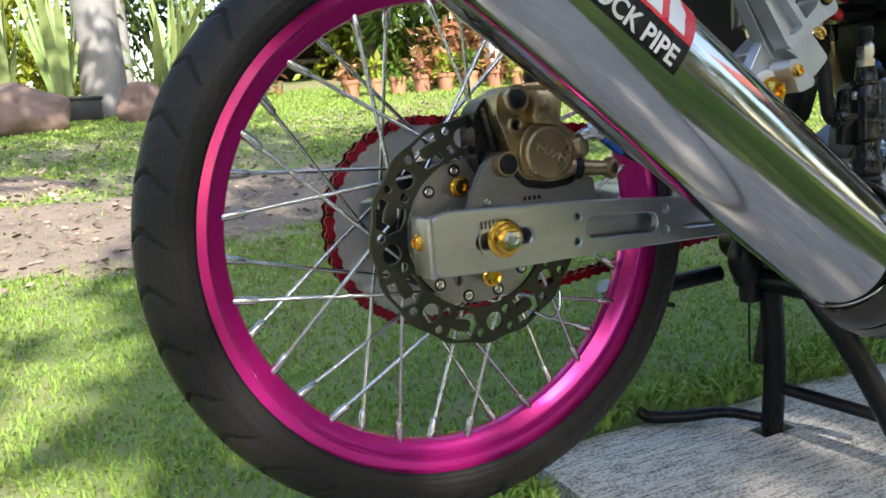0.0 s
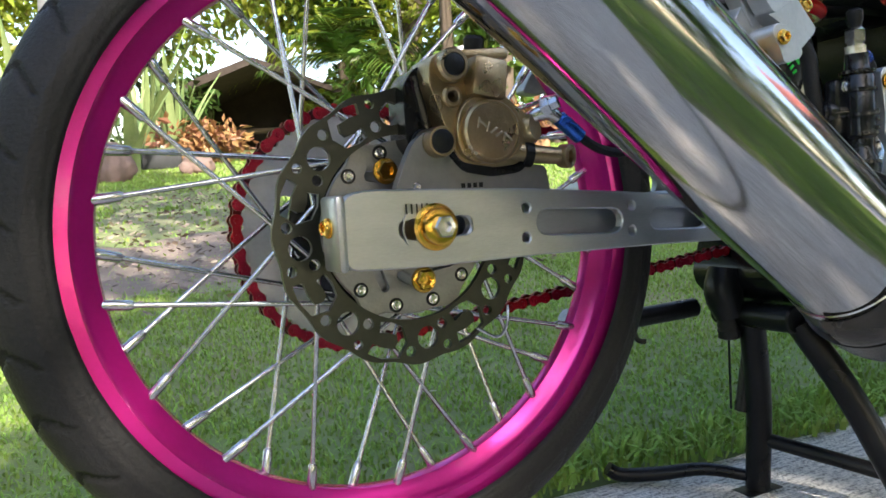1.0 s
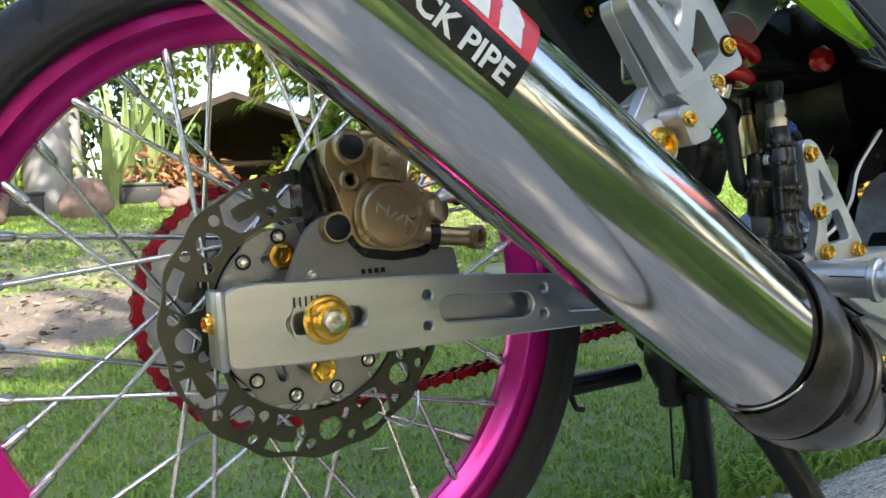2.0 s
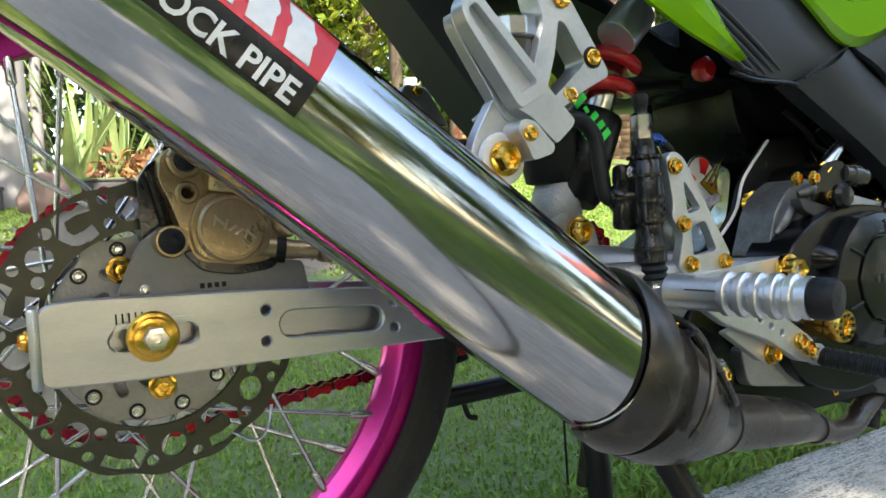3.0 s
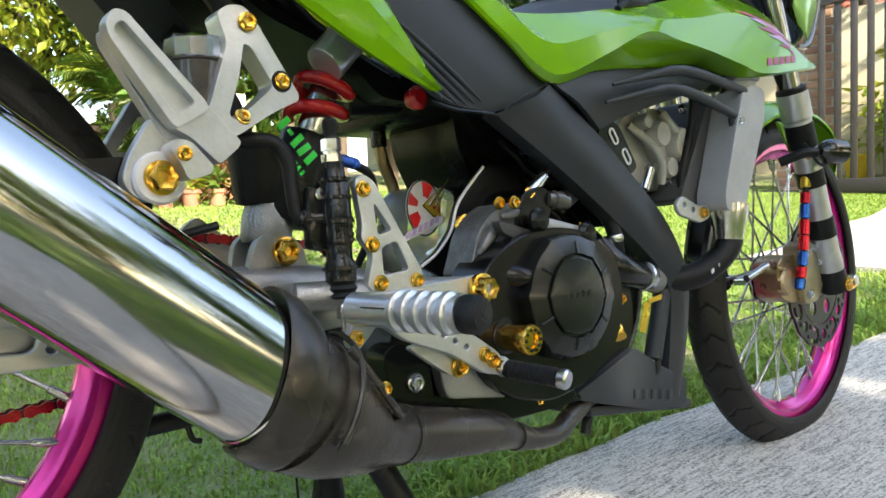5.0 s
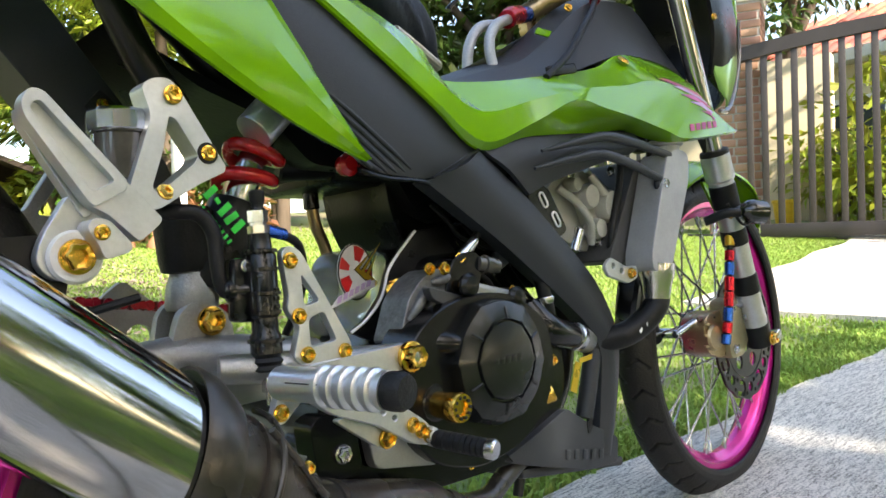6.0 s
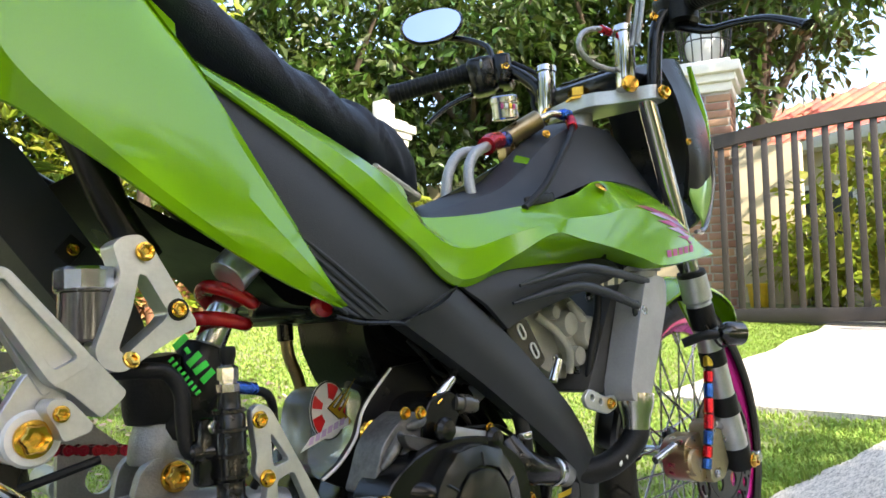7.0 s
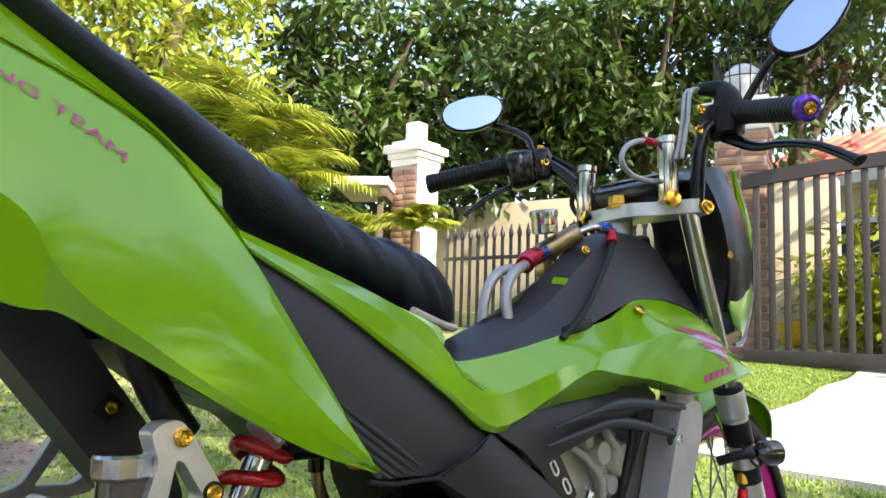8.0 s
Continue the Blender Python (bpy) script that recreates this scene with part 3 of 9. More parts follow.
inner = rounded([(-0.058, 0.268), (-0.058, 0.310), (0.06, 0.3065), (0.30, 0.2865), (0.36, 0.287), (0.36, 0.264), (0.30, 0.26), (0.07, 0.266)], 0.006)
part("arm_core", plate(inner, (), -0.104, -0.092), ALLOY, swingarm, "", 30)
part("arm_rail", plate(inner, (), 0.092, 0.121, 0.003), ALLOY, swingarm, "", 30)
part("end_cap", box((0.006, 0.032, 0.046), (-0.0675, -0.107, 0.2885), 0.0025), ALLOY, swingarm, "", 30)

# exhaust ------------------------------------------------------------
MUF_A, MUF_B = Vector((-0.103, -0.214, 0.523)), Vector((0.250, -0.2148, 0.247))
muf_dir = (MUF_B - MUF_A).normalized()
muf_len = (MUF_B - MUF_A).length
muf_m = Matrix.Translation(MUF_A) @ frame_z(muf_dir)
muffler = part("muffler", lathe([(0.030, -0.004), (0.044, -0.004), (0.0482, 0.0), (0.0484, 0.006), (0.0476, 0.012), (0.0456, muf_len - 0.004), (0.0452, muf_len)], 96, muf_m), CHROME, BIKE, "polished chrome exhaust muffler", 30)

# body panels ----------------------------------------------------------
TAIL_TOP = [(0.02, -0.122, 0.818), (0.10, -0.13, 0.790), (0.196, -0.138, 0.754), (0.2466, -0.141, 0.7303), (0.2771, -0.1425, 0.709), (0.3057, -0.144, 0.6796), (0.3402, -0.1465, 0.641), (0.395, -0.150, 0.5636), (0.43, -0.152, 0.513), (0.4645, -0.1535, 0.4613)]
TAIL_CREASE = [(0.02, -0.184, 0.700), (0.10, -0.184, 0.678), (0.162, -0.181, 0.652), (0.186, -0.1785, 0.617), (0.2125, -0.1765, 0.593), (0.247, -0.1735, 0.5715), (0.291, -0.169, 0.544), (0.345, -0.164, 0.5145), (0.402, -0.159, 0.487), (0.4640, -0.154, 0.4600)]
TAIL_LOW = [(0.02, -0.166, 0.640), (0.09, -0.166, 0.620), (0.166, -0.166, 0.5925), (0.192, -0.166, 0.589), (0.219, -0.166, 0.5755), (0.248, -0.166, 0.560), (0.288, -0.164, 0.5375), (0.342, -0.161, 0.5085), (0.400, -0.157, 0.4815), (0.4635, -0.1535, 0.4590)]


def between(a, b, f, swell):
    """A row of points between two rows, swelling outwards."""
    return [tuple(p + (q - p) * f - (swell if k == 1 else 0.0) for k, (p, q) in enumerate(zip(u, v))) for u, v in zip(a, b)]


tail_panel = part("tail_panel", sheet([TAIL_TOP, between(TAIL_TOP, TAIL_CREASE, 0.12, 0.004), between(TAIL_TOP, TAIL_CREASE, 0.45, 0.007), between(TAIL_TOP, TAIL_CREASE, 0.75, 0.0045), TAIL_CREASE, TAIL_LOW], 6, 0.004, 1), GREEN, BIKE, "glossy lime-green tail side panel", 13)
part("top_bevel", sheet([
    [(x + 0.013, y + 0.024, z + 0.012) for x, y, z in TAIL_TOP[:7]],
    [(x + 0.0005, y - 0.0015, z + 0.0015) for x, y, z in TAIL_TOP[:7]],
], 5, 0.004, 2), GREEN, tail_panel, "", 20)
part("tail_inner", sheet([
    [(0.02, -0.10, 0.89), (0.10, -0.104, 0.842), (0.20, -0.106, 0.786), (0.262, -0.108, 0.75), (0.30, -0.11, 0.722), (0.332, -0.112, 0.698)],
    [(0.02, -0.106, 0.815), (0.10, -0.11, 0.788), (0.20, -0.116, 0.752), (0.262, -0.121, 0.716), (0.30, -0.124, 0.683), (0.328, -0.127, 0.655)],
], 4, 0.003), GREEN, tail_panel, "", 35)

side_panel = part("side_panel", sheet([
    [(0.30, -0.138, 0.672), (0.42, -0.138, 0.618), (0.50, -0.138, 0.570), (0.56, -0.138, 0.528), (0.622, -0.14, 0.487)],
    [(0.31, -0.144, 0.63), (0.43, -0.148, 0.556), (0.50, -0.147, 0.51), (0.56, -0.145, 0.478), (0.60, -0.143, 0.464)],
    [(0.36, -0.145, 0.56), (0.435, -0.146, 0.485), (0.475, -0.144, 0.455), (0.525, -0.142, 0.449), (0.54, -0.14, 0.447)],
], 4, 0.004), MATT, BIKE, "matt black plastic side panel with moulded ribs", 35)

frame_cover = part("frame_cover", sheet([
    [(0.622, -0.145, 0.4805), (0.695, -0.145, 0.433), (0.755, -0.143, 0.389), (0.815, -0.141, 0.34), (0.853, -0.139, 0.292), (0.868, -0.137, 0.25), (0.86, -0.135, 0.19), (0.842, -0.132, 0.117)],
    [(0.59, -0.152, 0.463), (0.665, -0.152, 0.41), (0.73, -0.15, 0.363), (0.79, -0.148, 0.315), (0.83, -0.145, 0.276), (0.845, -0.142, 0.245), (0.843, -0.14, 0.19), (0.83, -0.137, 0.12)],
    [(0.545, -0.142, 0.446), (0.64, -0.142, 0.391), (0.71, -0.14, 0.347), (0.77, -0.139, 0.306), (0.809, -0.138, 0.275), (0.829, -0.136, 0.242), (0.825, -0.134, 0.19), (0.815, -0.132, 0.124)],
], 4, 0.02), MATT, BIKE, "matt black plastic frame cover", 35)

tank_cover = part("tank_cover", sheet([
    [(0.33, -0.13, 0.665), (0.415, -0.13, 0.639), (0.492, -0.13, 0.613), (0.556, -0.13, 0.585), (0.575, -0.13, 0.555), (0.66, -0.13, 0.562), (0.76, -0.13, 0.582), (0.86, -0.135, 0.604), (0.92, -0.135, 0.63), (1.0, -0.14, 0.63), (1.06, -0.16, 0.605), (1.11, -0.185, 0.545)],
    [(0.332, -0.142, 0.655), (0.42, -0.145, 0.622), (0.50, -0.147, 0.588), (0.56, -0.15, 0.548), (0.62, -0.155, 0.52), (0.70, -0.165, 0.54), (0.78, -0.172, 0.56), (0.86, -0.178, 0.572), (0.92, -0.182, 0.585), (0.98, -0.188, 0.582), (1.04, -0.195, 0.562), (1.112, -0.195, 0.538)],
    [(0.334, -0.147, 0.648), (0.42, -0.148, 0.607), (0.50, -0.149, 0.561), (0.56, -0.151, 0.523), (0.62, -0.156, 0.488), (0.69, -0.168, 0.513), (0.749, -0.182, 0.541), (0.80, -0.187, 0.536), (0.86, -0.191, 0.529), (0.92, -0.196, 0.518), (0.972, -0.2, 0.511), (1.114, -0.2, 0.533)],
    [(0.336, -0.145, 0.645), (0.42, -0.146, 0.604), (0.50, -0.147, 0.557), (0.56, -0.148, 0.519), (0.62, -0.148, 0.481), (0.69, -0.15, 0.499), (0.76, -0.152, 0.508), (0.82, -0.155, 0.514), (0.88, -0.16, 0.521), (0.93, -0.17, 0.512), (0.97, -0.192, 0.508), (1.113, -0.197, 0.530)],
], 5, 0.004, 1), GREEN, BIKE, "glossy lime-green tank side cover with a pointed wing tip", 13)

seat_sections = [(0.0, 0.897, 0.932, 0.115), (0.1, 0.84, 0.875, 0.117), (0.18, 0.793, 0.831, 0.118), (0.2549, 0.7474, 0.795, 0.119), (0.2954, 0.7241, 0.776, 0.12), (0.3529, 0.6771, 0.75, 0.12), (0.4056, 0.6501, 0.723, 0.12), (0.4705, 0.6273, 0.694, 0.116), (0.54, 0.6053, 0.681, 0.106), (0.59, 0.595, 0.674, 0.092), (0.628, 0.591, 0.65, 0.078), (0.65, 0.592, 0.618, 0.062)]


def seat_bm():
    bm = bmesh.new()
    loops = []
    for x, z0, z1, w in smooth_line(seat_sections, 12):
        loop = []
        for k in range(44):
            a = 2 * math.pi * k / 44
            c, s = math.cos(a), math.sin(a)
            y = w * math.copysign(abs(c) ** 0.55, c)
            z = (z0 + z1) / 2 + (z1 - z0) / 2 * math.copysign(abs(s) ** 0.95, s)
            slant = x * 26 + (z - z0) * 34
            wrinkle = 0.011 * max(0.0, 1 - abs(noise.noise((slant, y * 6, 2.0))) * 3.2) ** 2 - 0.0035 + 0.004 * noise.noise((x * 14, y * 9, z * 14))
            f = 0.75 * min(1.0, max(0.12, (x - 0.30) / 0.2))
            loop.append(Vector((x, y - 0.004 + math.copysign(wrinkle * f, c), z + wrinkle * f * 0.6)))
        loops.append(loop)
    return rings(bm, loops)


seat = part("seat", seat_bm(), VINYL, BIKE, "wrinkled dark grey vinyl seat", 60)


# rear brake ------------------------------------------------------------
AX = Vector((0.0, 0.0, 0.288))


def disc_bm(r_out, r_in, y0, y1, n=8, cx=0.0, cz=0.0):
    """A drilled disc: round holes, hooked slots and small holes in turn round the band."""
    outer = [(cx + (r_out + 0.0012 * math.cos(n * 2 * a)) * math.cos(a), cz + (r_out + 0.0012 * math.cos(n * 2 * a)) * math.sin(a)) for a in (2 * math.pi * i / 120 for i in range(120))]
    holes = [circle(cx, cz, r_in, 72)]
    band = r_out - r_in
    mid = (r_out + r_in) / 2

    def at(r, a):
        return cx + r * math.cos(a), cz + r * math.sin(a)
    for i in range(n):
        a = 2 * math.pi * i / n + radians(6)
        holes.append(circle(*at(mid - 0.001, a), band * 0.265, 16))
        holes.append(circle(*at(mid + band * 0.27, a + 0.16), band * 0.115, 10))
        holes.append(circle(*at(mid - band * 0.24, a + 0.17), band * 0.13, 10))
        holes.append(circle(*at(mid + band * 0.22, a - 0.17), band * 0.125, 10))
        # hooked slot
        b = a + 2 * math.pi / n / 2
        path = [(mid + band * 0.26, b - 0.13), (mid + band * 0.30, b - 0.02), (mid + band * 0.27, b + 0.1), (mid, b + 0.145), (mid - band * 0.24, b + 0.11), (mid - band * 0.3, b), (mid - band * 0.25, b - 0.1)]
        w = band * 0.125
        left, right = [], []
        for k, (r, t) in enumerate(path):
            r0, t0 = path[max(k - 1, 0)]
            r1, t1 = path[min(k + 1, len(path) - 1)]
            dr, dt = r1 - r0, (t1 - t0) * mid
            l = math.hypot(dr, dt)
            left.append(at(r + w * dt / l, t - w * dr / l / mid))
            right.append(at(r - w * dt / l, t + w * dr / l / mid))
        holes.append(left + right[::-1])
    return plate(outer, holes, y0, y1)


brake_disc = part("brake_disc", disc_bm(0.0945, 0.064, -0.066, -0.0615, 8, AX.x, AX.z), DISC_STEEL, BIKE, "dark drilled and slotted steel brake disc", 30)
carrier_out = []
for i in range(96):
    a = 2 * math.pi * i / 96
    r = 0.0605 + 0.007 * max(0, math.cos(6 * a)) ** 3
    carrier_out.append((AX.x + r * math.cos(a), AX.z + r * math.sin(a)))
carrier_holes = [circle(AX.x, AX.z, 0.026, 40)]
for i in range(9):
    a = 2 * math.pi * (i + 0.5) / 9
    carrier_holes.append(slot(AX.x + 0.034 * math.cos(a), AX.z + 0.034 * math.sin(a), AX.x + 0.0445 * math.cos(a + 0.42), AX.z + 0.0445 * math.sin(a + 0.42), 0.0032))
carrier = part("carrier", plate(carrier_out, carrier_holes, -0.0605, -0.0565, 0.0006), CARRIER_GREY, brake_disc, "grey cast disc carrier", 30)
for i in range(12):
    a = 2 * math.pi * i / 12 + 0.3
    at_bolt = (AX.x + 0.0545 * math.cos(a), -0.0612, AX.z + 0.0545 * math.sin(a))
    part("bolt_seat", lathe([(0.0, 0), (0.0052, 0.0), (0.0052, 0.0008), (0.0, 0.0008)], 16, y_axis((at_bolt[0], -0.0606, at_bolt[2])), cap=False), SOFT, carrier)
    bolt(at_bolt, (0, -1, 0), 0.0036, SILVER_BOLT, carrier, 0.7)
part("hub_plate", lathe([(0.03, 0), (0.056, 0.0), (0.058, 0.003), (0.05, 0.006), (0.03, 0.010)], 56, y_axis((0, -0.046, AX.z))), CAST, BIKE, "cast hub cover", 35)
bolt((-0.016, -0.068, 0.327), (0, -1, 0), 0.0088)
bolt((0.002, -0.078, 0.252), (0, -1, 0), 0.0088)
part("disc_pickup", tube([(0.045, -0.07, 0.212), (0.06, -0.072, 0.204), (0.07, -0.07, 0.212), (0.074, -0.066, 0.225)], 0.0012, 6), POLISHED, BIKE)

# axle and chain adjuster
axle = part("axle_nut", lathe([(0.0, 0), (0.0145, 0.0), (0.0148, 0.002), (0.0135, 0.0035), (0.0118, 0.004), (0.0112, 0.0095), (0.0085, 0.0105), (0.0, 0.0105)], 36, y_axis((-0.007, -0.1215, 0.2885)), cap=False), GOLD, BIKE, "gold flanged axle nut", 30)
part("axle_bolt", lathe([(0.0, 0), (0.0074, 0.0), (0.0074, 0.005), (0.0066, 0.0068), (0.0035, 0.007), (0.0032, 0.004), (0.0, 0.004)], 6, y_axis((-0.007, -0.1315, 0.2885)), cap=False), POLISHED, axle, "bright steel axle bolt", 20)
part("adjuster_plate", plate(rounded([(-0.028, 0.2775), (-0.028, 0.2985), (0.019, 0.2985), (0.019, 0.2775)], 0.006), (slot(-0.0225, 0.288, 0.0135, 0.288, 0.0068),), -0.1225, -0.1208), ALLOY, swingarm)
for k in range(5):
    part("adjuster_mark", box((0.0009, 0.0006, 0.006), (-0.026 + 0.0035 * k, -0.1228, 0.3005), 0.0), SOFT, swingarm)
bolt((-0.0705, -0.107, 0.2925), (-1, -0.25, 0), 0.0062, parent=swingarm)

# caliper and its bracket
bracket = part("caliper_bracket", plate(rounded([(-0.0235, 0.304), (-0.0215, 0.3115), (-0.0135, 0.33), (-0.0065, 0.343), (0.0033, 0.3505), (0.022, 0.348), (0.034, 0.332), (0.07, 0.327), (0.0945, 0.3245), (0.098, 0.303)], 0.004), (), -0.096, -0.088, 0.001), BRACKET_GREY, BIKE, "grey alloy caliper bracket", 30)
for k in range(4):
    part("etched_mark", box((0.0028, 0.0004, 0.0032), (0.028 + 0.0045 * k, -0.0962, 0.3135), 0.0), SOFT, bracket)
bolt((-0.006, -0.0962, 0.3145), (0, -1, 0), 0.003, SILVER_BOLT, bracket)


def turned(profile, at, segs=30, direction=(0, -1, 0)):
    """A turned boss that stands out from a face at the place given."""
    return lathe(profile, segs, Matrix.Translation(at) @ frame_z(direction), cap=False)


cal_out = rounded([(0.0065, 0.381), (0.0085, 0.3965), (0.02, 0.4035), (0.0295, 0.4015), (0.0325, 0.388), (0.034, 0.3755), (0.0625, 0.3745), (0.071, 0.3665), (0.0805, 0.3605), (0.084, 0.338), (0.071, 0.3262), (0.0521, 0.3245), (0.0262, 0.3292), (0.0185, 0.345), (0.0152, 0.358), (0.0125, 0.367)], 0.005)
caliper = part("brake_caliper", plate(cal_out, (circle(0.0228, 0.3722, 0.0036, 14),), -0.098, -0.064, 0.0025), BRONZE, BIKE, "bronze anodised rear brake caliper", 30)
part("body_step", plate(rounded([(0.0245, 0.334), (0.0215, 0.352), (0.029, 0.369), (0.046, 0.3745), (0.066, 0.368), (0.0745, 0.352), (0.071, 0.335), (0.058, 0.3275), (0.036, 0.3275)], 0.008), (), -0.1035, -0.097, 0.0025), BRONZE, caliper, "", 30)
cap_prof = [(0.0, 0), (0.0205, 0.0), (0.0212, 0.002), (0.0212, 0.0065), (0.0196, 0.0085), (0.0186, 0.0085), (0.0182, 0.0076), (0.0, 0.0076)]
part("piston_cap", turned(cap_prof, (0.0465, -0.101, 0.348), 48), BRONZE, caliper, "round bronze piston cap", 30)
for dx, dz, w, tilt in ((-0.0105, 0.0052, 0.007, 12), (-0.0075, 0.0046, 0.0075, -48), (-0.0035, 0.0022, 0.0065, 20), (0.0005, -0.0002, 0.006, 60), (0.0045, -0.0026, 0.006, 60), (0.0085, -0.0045, 0.0065, 20), (0.0118, -0.0052, 0.007, -48)):
    part("raised_mark", box((0.0015, 0.0009, w), (0.0465 + dx, -0.1088, 0.3487 + dz), 0.0003, pose(0, 0, 0, 0, tilt, 0)), BRONZE_MARK, caliper)
part("bridge_block", box((0.026, 0.026, 0.027), (0.0475, -0.0965, 0.3835), 0.0035, pose(0, 0, 0, 0, 8, 0)), BRONZE, caliper, "", 30)
part("bridge_rail", box((0.038, 0.02, 0.008), (0.052, -0.085, 0.4015), 0.0025, pose(0, 0, 0, 0, -4, 0)), BRONZE, caliper, "", 30)
lug_prof = [(0.0, 0), (0.0105, 0.0), (0.0112, 0.003), (0.0112, 0.0085), (0.0098, 0.0105), (0.0078, 0.0105), (0.0072, 0.0085), (0.0, 0.0085)]
part("lug", turned(lug_prof, (0.0224, -0.096, 0.392)), BRONZE, caliper, "", 30)
part("lug_plug", turned([(0.0, 0), (0.0072, 0.0), (0.0072, 0.0025), (0.0058, 0.0035), (0.0, 0.0032)], (0.0224, -0.1042, 0.392), 20), SOFT, caliper, "black rubber plug")
part("hole_rim", turned([(0.0038, 0), (0.0072, 0.0), (0.0072, 0.0022), (0.0062, 0.0036), (0.0044, 0.0036), (0.0038, 0.0028), (0.0038, 0)], (0.0228, -0.0972, 0.3722), 20), BRONZE, caliper, "", 30)
part("pin_boss", turned([(0.0, 0), (0.0098, 0.0), (0.0102, 0.003), (0.0102, 0.034), (0.0094, 0.036), (0.0082, 0.036), (0.0078, 0.033), (0.0, 0.033)], (0.0105, -0.0695, 0.3427)), BRONZE, caliper, "", 30)
part("pin_ring", turned([(0.0104, 0), (0.0112, 0.001), (0.0112, 0.0045), (0.0104, 0.0055), (0.0104, 0)], (0.0105, -0.078, 0.3427)), SOFT, caliper)
part("pin_plug", turned([(0.0, 0), (0.0078, 0.0), (0.0078, 0.0035), (0.0055, 0.005), (0.0, 0.005)], (0.0105, -0.1025, 0.3427), 20), SOFT, caliper, "black rubber plug")
part("slider", tube([(0.066, -0.092, 0.3355), (0.086, -0.096, 0.3325), (0.104, -0.099, 0.3305)], [0.0085, 0.0066, 0.006], 18, 4), BRONZE, caliper, "", 40)
part("slider_tip", turned([(0.0, 0), (0.0078, 0.0), (0.0084, 0.002), (0.0084, 0.0085), (0.0062, 0.0095), (0.0046, 0.0085), (0.0042, 0.005), (0.0, 0.005)], (0.108, -0.095, 0.3305), 24, (0.45, -0.85, -0.1)), BRONZE, caliper, "", 30)
part("slider_seal", tube([(0.077, -0.0945, 0.333), (0.083, -0.0955, 0.332)], 0.0088, 18, 1), SOFT, caliper)
part("side_lobe", turned([(0.0, 0), (0.0105, 0.0), (0.0105, 0.011), (0.0088, 0.014), (0.0, 0.0145)], (0.0795, -0.086, 0.3495), 24, (0.5, -0.85, 0.1)), BRONZE, caliper, "", 30)
part("oil_seal", plate(rounded([(0.0165, 0.336), (0.0285, 0.3225), (0.05, 0.3185), (0.074, 0.3205), (0.081, 0.329), (0.05, 0.338)], 0.005), (), -0.0975, -0.066, 0.002), BLACK, caliper, "black rubber seal", 35)
part("bleed_cap", turned([(0.0, 0), (0.0055, 0.0), (0.0055, 0.003), (0.0072, 0.005), (0.0072, 0.012), (0.005, 0.0145), (0.0, 0.0145)], (0.05, -0.082, 0.402), 16, (0, -0.2, 1)), SOFT, caliper, "black rubber bleed cap", 35)
part("pad_shield", plate(rounded([(-0.0035, 0.345), (-0.0035, 0.382), (0.004, 0.393), (0.0169, 0.3985), (0.032, 0.398), (0.03, 0.331), (0.006, 0.331)], 0.004), (), -0.079, -0.052, 0.002), BLACK, caliper, "black pad housing", 30)
part("pad_shield_rib", tube([(0.004, -0.0805, 0.388), (0.0075, -0.0815, 0.37), (0.0105, -0.0815, 0.356), (0.013, -0.081, 0.334)], 0.003, 8, 3), BLACK, caliper)
part("banjo_bolt", turned([(0.0, 0), (0.0065, 0.0), (0.0065, 0.006), (0.0045, 0.0065), (0.0045, 0.012), (0.0, 0.0125)], (0.0935, -0.098, 0.3635), 6, (0.6, -0.7, 0.3)), POLISHED, caliper, "bright banjo bolt", 25)
part("banjo", tube([(0.084, -0.092, 0.357), (0.096, -0.098, 0.3615), (0.106, -0.1, 0.356)], [0.0042, 0.006, 0.0042], 12, 4), POLISHED, caliper, "bright hose end", 40)
part("blue_fitting", rod((0.105, -0.1, 0.357), (0.123, -0.1, 0.343), 0.0056, 16), BLUE_FITTING, caliper, "blue hose fitting")
part("brake_hose", tube([(0.121, -0.1, 0.3445), (0.14, -0.1, 0.334), (0.165, -0.099, 0.331), (0.21, -0.095, 0.337), (0.28, -0.09, 0.352)], 0.0035, 8), SOFT, BIKE, "black brake hose")

# sprocket and chain --------------------------------------------------
teeth = []
for i in range(160):
    a = 2 * math.pi * i / 160
    r = 0.0925 + 0.0028 * math.cos(40 * a)
    teeth.append((r * math.cos(a), 0.288 + r * math.sin(a)))
sprocket = part("sprocket", plate(teeth, [circle(0, 0.288, 0.03, 40)] + [circle(0.058 * math.cos(a), 0.288 + 0.058 * math.sin(a), 0.011, 18) for a in (2 * math.pi * i / 5 + 0.3 for i in range(5))], 0.046, 0.052), SATIN, BIKE, "silver alloy rear sprocket", 30)


